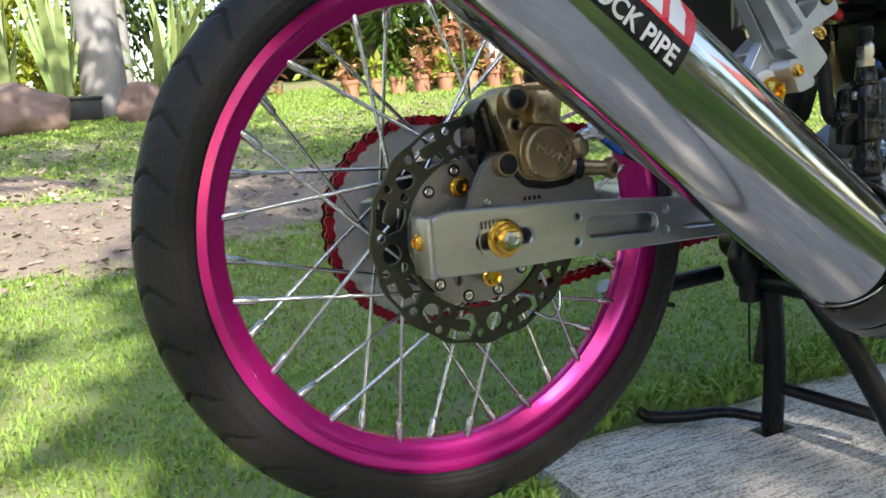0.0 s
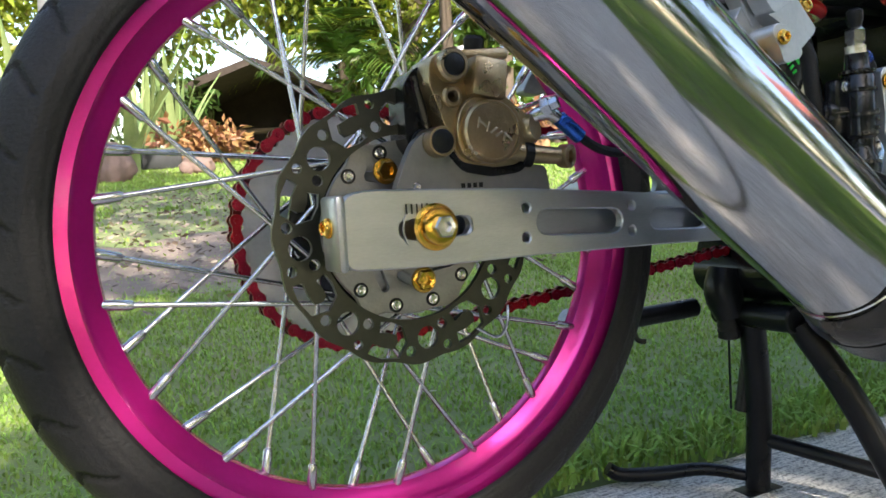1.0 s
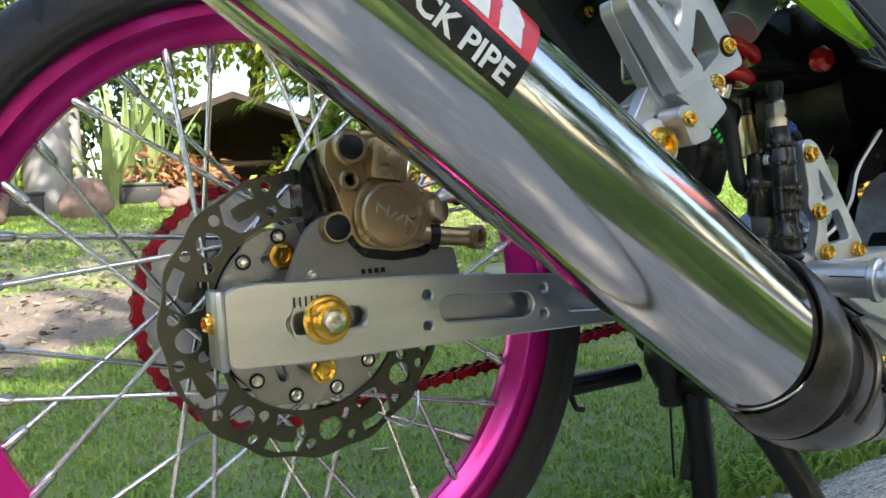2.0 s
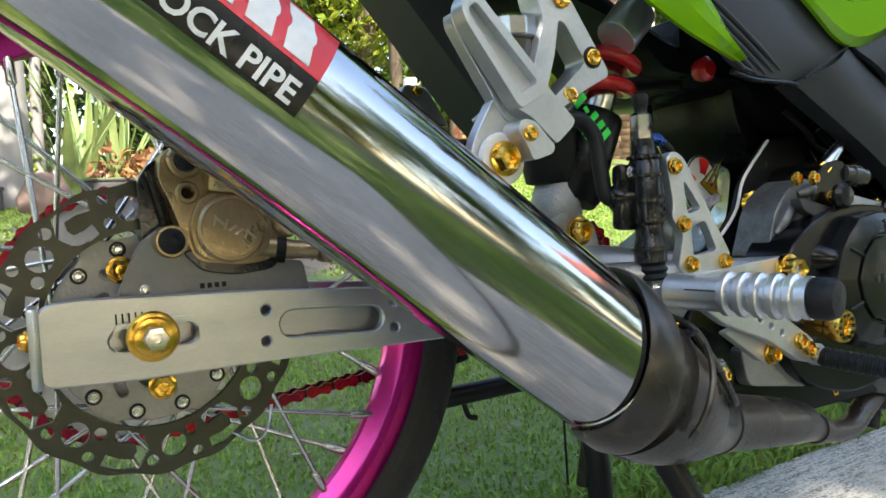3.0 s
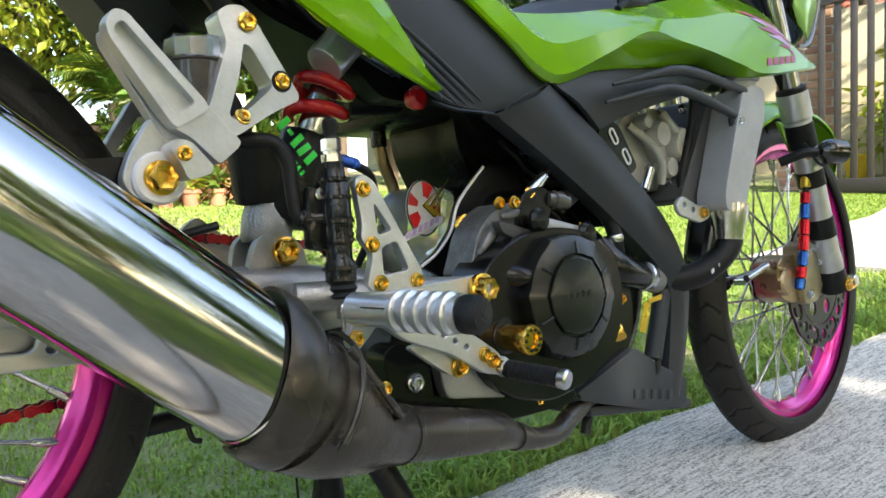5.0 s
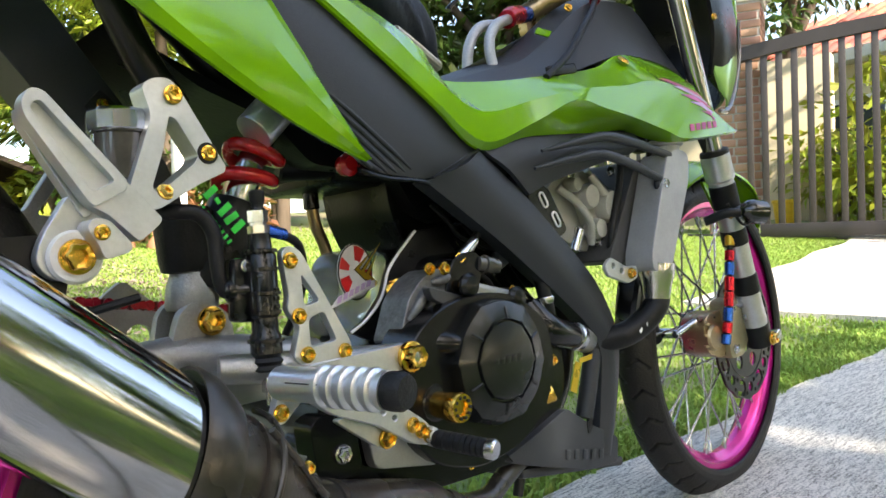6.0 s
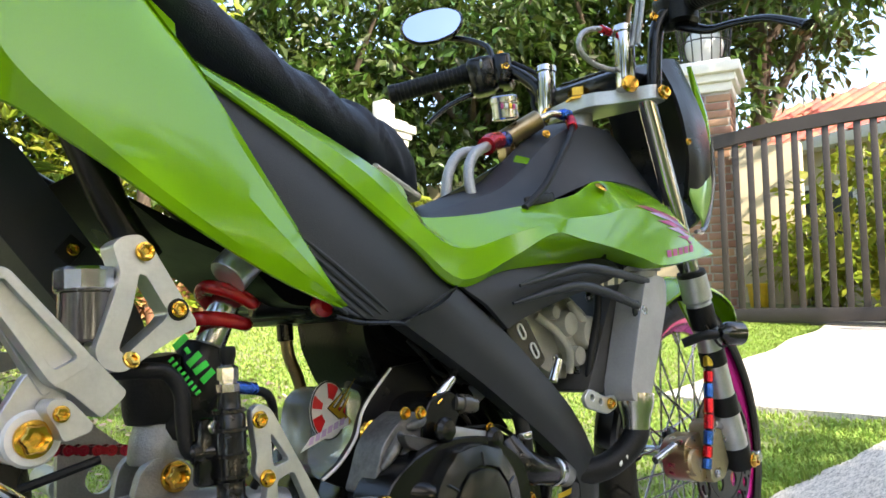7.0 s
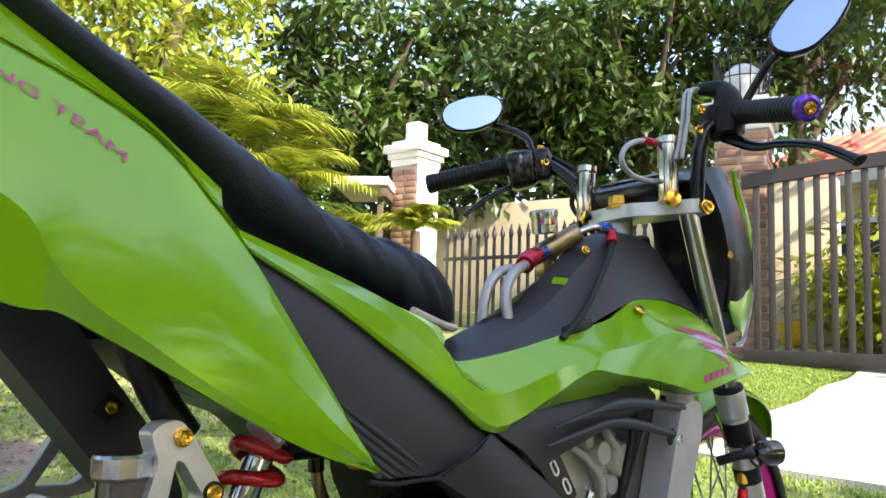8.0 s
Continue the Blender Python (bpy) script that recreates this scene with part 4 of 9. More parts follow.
def chain_path():
    """Link pins round the rear sprocket, along both runs and round the front sprocket."""
    r, rf = 0.0965, 0.036
    c, cf = Vector((0, 0.288)), Vector((0.435, 0.292))
    pts = []
    up = c + Vector((0.016, 0.0951))
    n = 31
    for i in range(n + 1):
        a = radians(82) + radians(200) * i / n
        pts.append(c + Vector((math.cos(a), math.sin(a))) * r)
    low = [c + Vector((0.02, -0.0944)), cf + Vector((0.004, -rf - 0.02))]
    for i in range(1, 34):
        pts.append(low[0].lerp(low[1], i / 34))
    for i in range(9):
        a = radians(-90) + radians(180) * i / 8
        pts.append(cf + Vector((0.01 + math.cos(a) * rf, math.sin(a) * (rf + 0.005))))
    top = [cf + Vector((0, rf + 0.004)), c + Vector((0.016, 0.0957))]
    for i in range(1, 33):
        pts.append(top[0].lerp(top[1], i / 33))
    # equal steps
    out, acc, step = [pts[0]], 0.0, 0.0127
    for p, q in zip(pts, pts[1:] + pts[:1]):
        d = (q - p).length
        while acc + d >= step:
            f = (step - acc) / d
            p = p.lerp(q, f)
            d = (q - p).length
            acc = 0
            out.append(p)
        acc += d
    return out


chain = part("chain", rod((0.0, 0.042, 0.288 + 0.0965), (0.0, 0.058, 0.288 + 0.0965), 0.0034, 12), CHAIN_RED, BIKE, "red roller chain")


def link_mesh(wide):
    w = 0.0085 if wide else 0.0065
    half = slot(-0.00635, 0, 0.00635, 0, 0.0052, 6)
    out = half[:7] + [(0.002, 0.0033), (-0.002, 0.0033)] + half[7:] + [(-0.002, -0.0033), (0.002, -0.0033)]
    bm = plate(out, (), -w, -w + 0.0019)
    plate(out, (), w - 0.0019, w, bm=bm)
    rod((-0.00635, -w - 0.0008, 0), (-0.00635, w + 0.0008, 0), 0.0023, 10, bm)
    rod((0.00635, -w - 0.0008, 0), (0.00635, w + 0.0008, 0), 0.0023, 10, bm)
    return finish(bm, "chain_link", CHAIN_RED if wide else CHAIN_DARK, 35)


LINKS = (link_mesh(True), link_mesh(False))
pins = chain_path()
for i, (p, q) in enumerate(zip(pins, pins[1:])):
    d = q - p
    if d.length < 0.006 or d.length > 0.02:
        continue
    o = new("chain_link", LINKS[i % 2])
    o.parent = chain
    m = (p + q) / 2
    o.matrix_basis = Matrix.Translation((m.x, 0.05, m.y)) @ pose(0, 0, 0, 0, -math.degrees(math.atan2(d.y, d.x)), 0)

# exhaust details -------------------------------------------------------
UP_AXIS = muf_dir.cross(Vector((0, -1, 0))).normalized()
SIDE_AXIS = UP_AXIS.cross(muf_dir)


def on_muffler(k, deg, lift=0.0):
    """The point k metres down the muffler and deg round it, 0 facing the camera side, minus being upwards."""
    r = 0.0478 - 0.0026 * k / 0.46 + lift
    a = radians(deg)
    return MUF_A + muf_dir * k + (SIDE_AXIS * math.cos(a) + UP_AXIS * math.sin(a)) * r


def muffler_patch(name, k0, k1, a0, a1, lift, mat, label=""):
    bm = bmesh.new()
    na = max(2, int(abs(a1 - a0) / 4))
    rows = [[on_muffler(k, a0 + (a1 - a0) * i / na, l) for i in range(na + 1)] for k, l in ((k0, lift), (k1, lift))]
    vs = [[bm.verts.new(p) for p in r] for r in rows]
    vb = [[bm.verts.new(on_muffler(k, a0 + (a1 - a0) * i / na, lift - 0.0005)) for i in range(na + 1)] for k in (k0, k1)]
    for g, flip in ((vs, 0), (vb, 1)):
        for i in range(na):
            q = (g[0][i], g[0][i + 1], g[1][i + 1], g[1][i])
            bm.faces.new(q[::-1] if flip else q)
    for i in range(na):
        bm.faces.new((vs[0][i + 1], vs[0][i], vb[0][i], vb[0][i + 1]))
        bm.faces.new((vs[1][i], vs[1][i + 1], vb[1][i + 1], vb[1][i]))
    bm.faces.new((vs[0][0], vs[1][0], vb[1][0], vb[0][0]))
    bm.faces.new((vs[1][na], vs[0][na], vb[0][na], vb[1][na]))
    return part(name, bm, mat, muffler, label, 60)


def text_mesh(body, size, mat, bold=0.0):
    """Letters as a flat mesh in the x-y plane, from the built-in font."""
    cu = bpy.data.curves.new("lettering", "FONT")
    cu.body, cu.size, cu.offset = body, size, bold
    cu.resolution_u = 3
    ob = new("lettering", cu)
    bpy.context.view_layer.update()
    me = bpy.data.meshes.new_from_object(ob.evaluated_get(bpy.context.evaluated_depsgraph_get()))
    bpy.data.objects.remove(ob)
    bpy.data.curves.remove(cu)
    bm = bmesh.new()
    bm.from_mesh(me)
    bpy.data.meshes.remove(me)
    bmesh.ops.subdivide_edges(bm, edges=[e for e in bm.edges if e.calc_length() > size * 0.25], cuts=2)
    bmesh.ops.triangulate(bm, faces=bm.faces)
    return bm


DK = 0.010
sticker = muffler_patch("sticker", 0.02 + DK, 0.184 + DK, -50, 16, 0.0004, STICKER_BLACK, "black and red sticker with white lettering")
muffler_patch("red_band", 0.02 + DK, 0.184 + DK, -50, -9, 0.0008, STICKER_RED)
letters = text_mesh("STOCK PIPE", 0.0162, BAR_WHITE, 0.0004)
xs = [v.co.x for v in letters.verts]
x0, x1 = min(xs), max(xs)
for v in letters.verts:
    k = 0.093 + DK + (v.co.x - x0) / (x1 - x0) * 0.0855
    v.co = on_muffler(k, 12.5 - math.degrees(v.co.y / 0.047), 0.0011)
part("lettering", letters, BAR_WHITE, muffler, "white block letters", 89)
# the maker's word is left as plain slanted bars
for i in range(5):
    bm = bmesh.new()
    rows = []
    for j in range(9):
        a = -46 + 34 * j / 8
        k = 0.084 + DK + 0.0205 * i + 0.00022 * (a + 29) + (0.0 if j not in (3, 4) else 0.0015)
        rows.append([on_muffler(k - 0.0074, a, 0.0012), on_muffler(k + 0.0066, a, 0.0012), on_muffler(k + 0.0066, a, 0.0008), on_muffler(k - 0.0074, a, 0.0008)])
    part("plain_bar", rings(bm, rows), BAR_WHITE, muffler, "", 60)

MUF_END = MUF_A + muf_dir * muf_len
part("end_ring", lathe([(0.0455, -0.004), (0.0464, -0.003), (0.0464, 0.001), (0.045, 0.002)], 80, Matrix.Translation(MUF_END) @ frame_z(muf_dir)), POLISHED, muffler, "", 30)
part("tail_cap", lathe([(0.0, 0.0), (0.024, 0.0), (0.026, -0.003), (0.040, -0.005), (0.0472, -0.002), (0.0485, 0.003)], 64, Matrix.Translation(MUF_A + muf_dir * -0.001) @ frame_z(muf_dir), cap=False), POLISHED, muffler, "", 30)
# black collar that opens round the muffler's foot, then the fat elbow and the header pipe
elbow = part("exhaust_elbow", tube([(0.238, -0.2145, 0.2555), (0.268, -0.212, 0.232), (0.30, -0.206, 0.211), (0.335, -0.197, 0.1925), (0.382, -0.18, 0.1774), (0.462, -0.165, 0.160), (0.505, -0.157, 0.150), (0.53, -0.151, 0.140), (0.542, -0.148, 0.136)], [0.0446, 0.0452, 0.0405, 0.029, 0.023, 0.0205, 0.0178, 0.0128, 0.0115], 40, 6), PIPE_BLACK, BIKE, "black exhaust elbow with scuffed paint", 40)
part("header_pipe", tube([(0.535, -0.1495, 0.138), (0.575, -0.14, 0.126), (0.615, -0.131, 0.1215), (0.645, -0.124, 0.130), (0.675, -0.117, 0.139), (0.74, -0.095, 0.150), (0.83, -0.07, 0.2), (0.86, -0.06, 0.29), (0.80, -0.055, 0.36)], 0.0112, 20, 5), PIPE_BLACK, BIKE, "dark header pipe", 40)
part("shield_skirt", tube([(0.272, -0.2115, 0.2290), (0.295, -0.207, 0.2145), (0.318, -0.2015, 0.202), (0.338, -0.1955, 0.1925)], [0.0478, 0.0445, 0.0375, 0.0315], 40, 4), PIPE_BLACK, elbow, "dark scuffed skirt over the elbow", 40)
part("elbow_weld", tube([(0.3745, -0.1825, 0.1795), (0.3785, -0.181, 0.1785)], 0.0242, 32, 1), PIPE_BLACK, elbow)
part("pipe_clamp", tube([(0.536, -0.1493, 0.1376), (0.545, -0.1472, 0.1349)], 0.0138, 24, 1), PIPE_BLACK, elbow)
collar_m = Matrix.Translation(MUF_END) @ frame_z(muf_dir)


def collar_bm():
    bm = bmesh.new()
    loops = []
    for r, z in ((0.0468, -0.012), (0.0488, -0.0135), (0.0505, -0.010), (0.0514, 0.002), (0.0512, 0.012), (0.0496, 0.017), (0.0482, 0.017), (0.0486, 0.008), (0.0482, 0.0)):
        loop = []
        for i in range(49):
            a = math.pi * (-0.62 + 1.12 * i / 48)
            flare = 0.010 * max(0.0, -a / 2 - 0.35) if z < 0.01 else 0.0
            d = SIDE_AXIS * math.cos(a) + UP_AXIS * math.sin(a)
            loop.append(MUF_END + muf_dir * (z + 0.012 * math.sin(a * 1.3) - flare) + d * (r + flare))
        loops.append(loop)
    return rings(bm, loops + [loops[0]], cap=False, closed=False)


part("heat_shield", collar_bm(), PIPE_BLACK, elbow, "dark curved heat shield", 40)
part("shield_lip", tube([MUF_END + muf_dir * (0.030 + 0.02 * i / 8) + (SIDE_AXIS * math.cos(a) + UP_AXIS * math.sin(a)) * (0.053 - 0.001 * i) for i, a in ((i, -1.7 + 0.27 * i) for i in range(9))], 0.0022, 8, 3), PIPE_BLACK, elbow)
part("shield_strap", tube([(0.297, -0.245, 0.262), (0.318, -0.243, 0.236), (0.34, -0.235, 0.21), (0.35, -0.226, 0.205)], 0.0026, 8, 4), PIPE_BLACK, elbow)
bolt((0.326, -0.2395, 0.230), (0.25, -1, 0.1), 0.0052, parent=elbow)

# passenger footrest ----------------------------------------------------
hang_out = rounded([(0.2695, 0.5065), (0.277, 0.513), (0.2907, 0.5150), (0.2988, 0.5066), (0.3335, 0.4505), (0.3325, 0.4455), (0.3108, 0.4356), (0.2765, 0.4145), (0.262, 0.419), (0.2565, 0.4302), (0.276, 0.4852), (0.2708, 0.5007)], 0.006)
hang_hole = rounded([(0.2890, 0.486), (0.2945, 0.484), (0.3112, 0.4570), (0.3075, 0.4515), (0.2785, 0.4275), (0.2735, 0.4315), (0.2835, 0.46)], 0.004)
hanger = part("footrest_hanger", plate(hang_out, (hang_hole,), -0.139, -0.116, 0.0022), SATIN, BIKE, "silver alloy passenger footrest hanger", 30)
bolt((0.2925, -0.14, 0.5020), (0, -1, 0), 0.0072, parent=hanger)
part("bolt_recess", lathe([(0.0, 0), (0.0085, 0.0), (0.0085, 0.0006), (0.0, 0.0006)], 20, y_axis((0.3185, -0.1390, 0.4595)), cap=False), SOFT, hanger)
bolt((0.3185, -0.1396, 0.4595), (0, -1, 0), 0.0062, parent=hanger)
bolt((0.2665, -0.174, 0.4235), (0.2, -0.9, 0.4), 0.006, parent=hanger)
part("hanger_block", plate(rounded([(0.2095, 0.4120), (0.2335, 0.4288), (0.2565, 0.4040), (0.2545, 0.4000), (0.2405, 0.3885), (0.2215, 0.4060)], 0.003), (), -0.191, -0.135, 0.003), SATIN, hanger, "", 30)
ear = rounded([(0.180, 0.378), (0.186, 0.395), (0.203, 0.422), (0.222, 0.414), (0.226, 0.397), (0.221, 0.378), (0.210, 0.366), (0.19, 0.366)], 0.007)
part("mount_ear", plate(ear, (), -0.178, -0.168, 0.0018), SATIN, hanger, "", 30)
part("mount_washer", lathe([(0.0, 0), (0.0165, 0.0), (0.0172, 0.003), (0.0155, 0.0055), (0.0, 0.0055)], 36, y_axis((0.2035, -0.1775, 0.3803)), cap=False), BAR_WHITE, hanger, "white plastic washer", 30)
bolt((0.2035, -0.183, 0.3803), (0, -1, 0), 0.0112, parent=hanger)
fold = rounded([(0.2045, 0.3975), (0.2085, 0.4035), (0.2185, 0.4025), (0.2330, 0.3860), (0.2305, 0.3815), (0.2150, 0.3770), (0.2120, 0.3860)], 0.004)
part("fold_joint", plate(fold, (), -0.199, -0.180, 0.002), SATIN, hanger, "", 30)
bolt((0.2135, -0.1995, 0.3942), (0, -1, 0), 0.0050, parent=hanger)


def folded_peg():
    """The folded-up footrest: a long tapered channel with a hollow face."""
    out = rounded([(0.1718, 0.4730), (0.1770, 0.4815), (0.1850, 0.4805), (0.2325, 0.4275), (0.2315, 0.4215), (0.2115, 0.4105), (0.2075, 0.4140), (0.1735, 0.4640)], 0.0045)
    hole = rounded([(0.1760, 0.4695), (0.1820, 0.4752), (0.2250, 0.4270), (0.2105, 0.4195)], 0.0035)
    bm = plate(out, (hole,), -0.196, -0.182, 0.002)
    plate(hole, (), -0.1885, -0.185, bm=bm)
    return bm


passenger_peg = part("passenger_footrest", folded_peg(), SATIN, BIKE, "folded silver passenger footrest", 30)
part("peg_arm", plate(rounded([(0.1745, 0.474), (0.1745, 0.465), (0.2105, 0.4035), (0.218, 0.410), (0.186, 0.468)], 0.004), (), -0.1795, -0.168, 0.0015), SATIN, passenger_peg, "", 30)
part("muffler_strap", plate(rounded([(0.135, 0.392), (0.19, 0.396), (0.205, 0.372), (0.196, 0.33), (0.18, 0.31), (0.15, 0.34)], 0.006), (), -0.166, -0.158, 0.001), FRAME_BLACK, BIKE, "black muffler bracket", 30)

# the left-hand hanger and footrest, seen through the frame
left_hanger = part("left_hanger", plate(rounded([(0.225, 0.412), (0.240, 0.435), (0.265, 0.442), (0.297, 0.494), (0.322, 0.490), (0.347, 0.448), (0.332, 0.428), (0.29, 0.422), (0.25, 0.410)], 0.007), (rounded([(0.277, 0.439), (0.304, 0.478), (0.328, 0.448), (0.312, 0.437)], 0.005),), 0.135, 0.15, 0.002), CAST, BIKE, "grey alloy left footrest hanger", 30)
for k, (x, z) in enumerate(((0.309, 0.486), (0.337, 0.444))):
    bolt((x, 0.134, z), (0, -1, 0), 0.006, parent=left_hanger)
part("left_footrest", rod((0.33, 0.12, 0.306), (0.35, 0.23, 0.305), 0.013, 20), SATIN, BIKE, "silver left footrest", 30)
part("left_plate", plate(rounded([(0.32, 0.27), (0.32, 0.35), (0.345, 0.37), (0.42, 0.31), (0.43, 0.27)], 0.008), (circle(0.36, 0.31, 0.014, 18),), 0.105, 0.113), CAST, BIKE, "", 30)

# rider's rearset ---------------------------------------------------------
tri_out = rounded([(0.364, 0.381), (0.372, 0.386), (0.382, 0.381), (0.428, 0.302), (0.427, 0.29), (0.378, 0.289), (0.370, 0.296), (0.378, 0.322), (0.366, 0.334), (0.369, 0.345)], 0.006)
tri_holes = (rounded([(0.381, 0.363), (0.383, 0.336), (0.398, 0.34)], 0.004), rounded([(0.386, 0.326), (0.401, 0.331), (0.413, 0.306), (0.387, 0.303)], 0.004))
rearset = part("rearset_plate", plate(tri_out, tri_holes, -0.163, -0.155, 0.0015), SATIN, BIKE, "silver alloy rearset bracket", 30)
for x, z in ((0.371, 0.3735), (0.3765, 0.329), (0.3825, 0.2975), (0.4195, 0.2965)):
    bolt((x, -0.1635, z), (0, -1, 0), 0.0066, parent=rearset)
part("rearset_base", tube([(0.32, -0.135, 0.292), (0.36, -0.148, 0.29), (0.42, -0.150, 0.286), (0.49, -0.150, 0.283)], [0.011, 0.0125, 0.0125, 0.012], 20, 4), CAST, rearset, "", 40)
part("rearset_bar", plate(rounded([(0.378, 0.289), (0.49, 0.296), (0.498, 0.284), (0.49, 0.272), (0.385, 0.276), (0.372, 0.262), (0.354, 0.246), (0.345, 0.252), (0.352, 0.272)], 0.005), (), -0.167, -0.159, 0.0015), SATIN, rearset, "", 30)
bolt((0.487, -0.1675, 0.2835), (0, -1, 0), 0.0138, parent=rearset, deep=1.4)
part("bolt_bore", lathe([(0.0, 0), (0.0062, 0.0), (0.0066, 0.002), (0.0, 0.0022)], 20, y_axis((0.487, -0.1765, 0.2835)), cap=False), POLISHED, rearset)
bolt((0.3525, -0.1675, 0.2565), (0, -1, 0), 0.0068, parent=rearset)


def peg_bm():
    a, b = Vector((0.347, -0.176, 0.281)), Vector((0.372, -0.278, 0.2775))
    prof = [(0.0, 0), (0.0125, 0.0), (0.0132, 0.003), (0.0132, 0.042)]
    z = 0.042
    for k in range(5):
        prof += [(0.0146, z + 0.0005), (0.0156, z + 0.0015), (0.0156, z + 0.0055), (0.0146, z + 0.0065), (0.0122, z + 0.0075), (0.0122, z + 0.0105)]
        z += 0.0112
    prof += [(0.0142, z), (0.0142, z + 0.004)]
    return prof, a, b


prof, pa, pb = peg_bm()
footrest = part("footrest", lathe(prof, 36, Matrix.Translation(pa) @ frame_z(pb - pa)), PEG_ALLOY, BIKE, "knurled silver rider footrest", 30)
tip_at = pa + (pb - pa).normalized() * 0.1025
part("footrest_tip", lathe([(0.0133, 0), (0.0138, 0.002), (0.0138, 0.011), (0.0115, 0.0155), (0.0, 0.0165)], 32, Matrix.Translation(tip_at) @ frame_z(pb - pa), cap=False), SOFT, footrest, "scuffed black footrest end cap", 40)
part("footrest_slot", box((0.002, 0.03, 0.0008), pa + (pb - pa).normalized() * 0.03 + Vector((-0.0115, -0.007, 0.003)), 0.0, frame_z(pb - pa) @ pose(0, 0, 0, 90, 0, 0)), SOFT, footrest)

# brake pedal
pedal_out = rounded([(0.358, 0.268), (0.372, 0.275), (0.43, 0.262), (0.475, 0.232), (0.488, 0.218), (0.48, 0.21), (0.462, 0.214), (0.425, 0.236), (0.38, 0.253)], 0.005)
pedal = part("brake_pedal", plate(pedal_out, [circle(0.418 + 0.012 * k, 0.2525 - 0.0065 * k, 0.0026, 10) for k in range(3)], -0.196, -0.188, 0.0015), SATIN, BIKE, "silver alloy rear brake pedal", 30)
for x, z in ((0.4605, 0.2305), (0.469, 0.2245), (0.4775, 0.219)):
    bolt((x, -0.1965, z), (0, -1, 0), 0.0066, parent=pedal)
part("pedal_link", plate(rounded([(0.39, 0.245), (0.41, 0.248), (0.45, 0.228), (0.446, 0.216), (0.432, 0.216)], 0.005), (), -0.185, -0.178, 0.001), SATIN, pedal, "", 30)
bolt((0.4405, -0.1855, 0.222), (0, -1, 0), 0.0085, parent=pedal)
peg_prof = [(0.0, 0), (0.0065, 0.0)]
for k in range(9):
    peg_prof += [(0.0082, 0.004 + 0.0052 * k), (0.0082, 0.0068 + 0.0052 * k), (0.0072, 0.0072 + 0.0052 * k), (0.0072, 0.0088 + 0.0052 * k)]
pm = Matrix.Translation((0.482, -0.198, 0.2155)) @ frame_z((0.28, -0.95, -0.12))
part("pedal_rubber", lathe(peg_prof + [(0.0082, 0.052)], 24, pm), SOFT, pedal, "ribbed black rubber pedal tip", 30)
part("pedal_cap", lathe([(0.0, 0.051), (0.0082, 0.051), (0.0086, 0.053), (0.0086, 0.0575), (0.007, 0.0595), (0.0, 0.0595)], 24, pm, cap=False), POLISHED, pedal, "", 30)
part("pedal_block", box((0.018, 0.016, 0.014), (0.483, -0.194, 0.2165), 0.003, pose(0, 0, 0, 0, 35, 0)), SATIN, pedal)

# rear master cylinder and its plumbing
mc = part("master_cylinder", lathe([(0.008, 0), (0.0125, 0.002), (0.0125, 0.016), (0.0105, 0.019), (0.0105, 0.03), (0.0122, 0.032), (0.0122, 0.078), (0.0095, 0.082), (0.0085, 0.094), (0.0085, 0.096)], 28, Matrix.Translation((0.3525, -0.152, 0.300)) @ frame_z((-0.008, 0, 1))), BLACK, BIKE, "black rear brake master cylinder", 35)
part("banjo_bolt", lathe([(0.0085, 0), (0.0088, 0.006), (0.0065, 0.0065), (0.0065, 0.0085), (0.0080, 0.009), (0.0080, 0.018), (0.005, 0.0205)], 6, Matrix.Translation((0.3515, -0.152, 0.396)) @ frame_z((-0.008, 0, 1))), POLISHED, mc, "bright banjo bolt", 25)
part("bleed_cap", lathe([(0.0048, 0), (0.0052, 0.004), (0.0062, 0.006), (0.0062, 0.013), (0.0045, 0.0145)], 16, Matrix.Translation((0.3515, -0.152, 0.416)) @ frame_z((-0.008, 0, 1))), SOFT, mc, "black rubber cap", 35)
part("blue_fitting", rod((0.359, -0.149, 0.399), (0.382, -0.14, 0.396), 0.005, 16), BLUE_FITTING, mc, "blue hose fitting")
part("banjo_hose", tube([(0.38, -0.14, 0.396), (0.402, -0.13, 0.388), (0.416, -0.115, 0.365), (0.418, -0.1, 0.335), (0.41, -0.09, 0.31)], 0.0038, 10), SOFT, BIKE, "black braided brake hose")
part("side_port", rod((0.347, -0.148, 0.352), (0.327, -0.138, 0.352), 0.0075, 16), BLACK, mc)
part("port_clip", lathe([(0.0092, 0), (0.0096, 0.0015), (0.0096, 0.006), (0.0085, 0.007)], 20, Matrix.Translation((0.335, -0.141, 0.352)) @ frame_z((-1, 0.35, 0))), BLACK, mc)
part("feed_hose", tube([(0.337, -0.138, 0.350), (0.328, -0.134, 0.355), (0.3255, -0.132, 0.375), (0.3245, -0.13, 0.398), (0.315, -0.128, 0.4125), (0.300, -0.126, 0.4155), (0.28, -0.112, 0.416), (0.268, -0.112, 0.426), (0.263, -0.112, 0.442)], 0.0062, 14), SOFT, BIKE, "black rubber reservoir hose", 50)
part("pushrod", rod((0.3525, -0.152, 0.3), (0.352, -0.156, 0.262), 0.0038, 12), POLISHED, mc)
part("pushrod_nut", lathe([(0.0065, 0), (0.0068, 0.002), (0.0068, 0.009), (0.006, 0.011)], 6, Matrix.Translation((0.3522, -0.155, 0.272)) @ frame_z((0.05, 0, 1))), POLISHED, mc, "", 20)
for k in range(3):
    part("cast_digit", box((0.0045, 0.0007, 0.0035), (0.3570, -0.1645, 0.338 + 0.0065 * k), 0.0005), BLACK, mc)

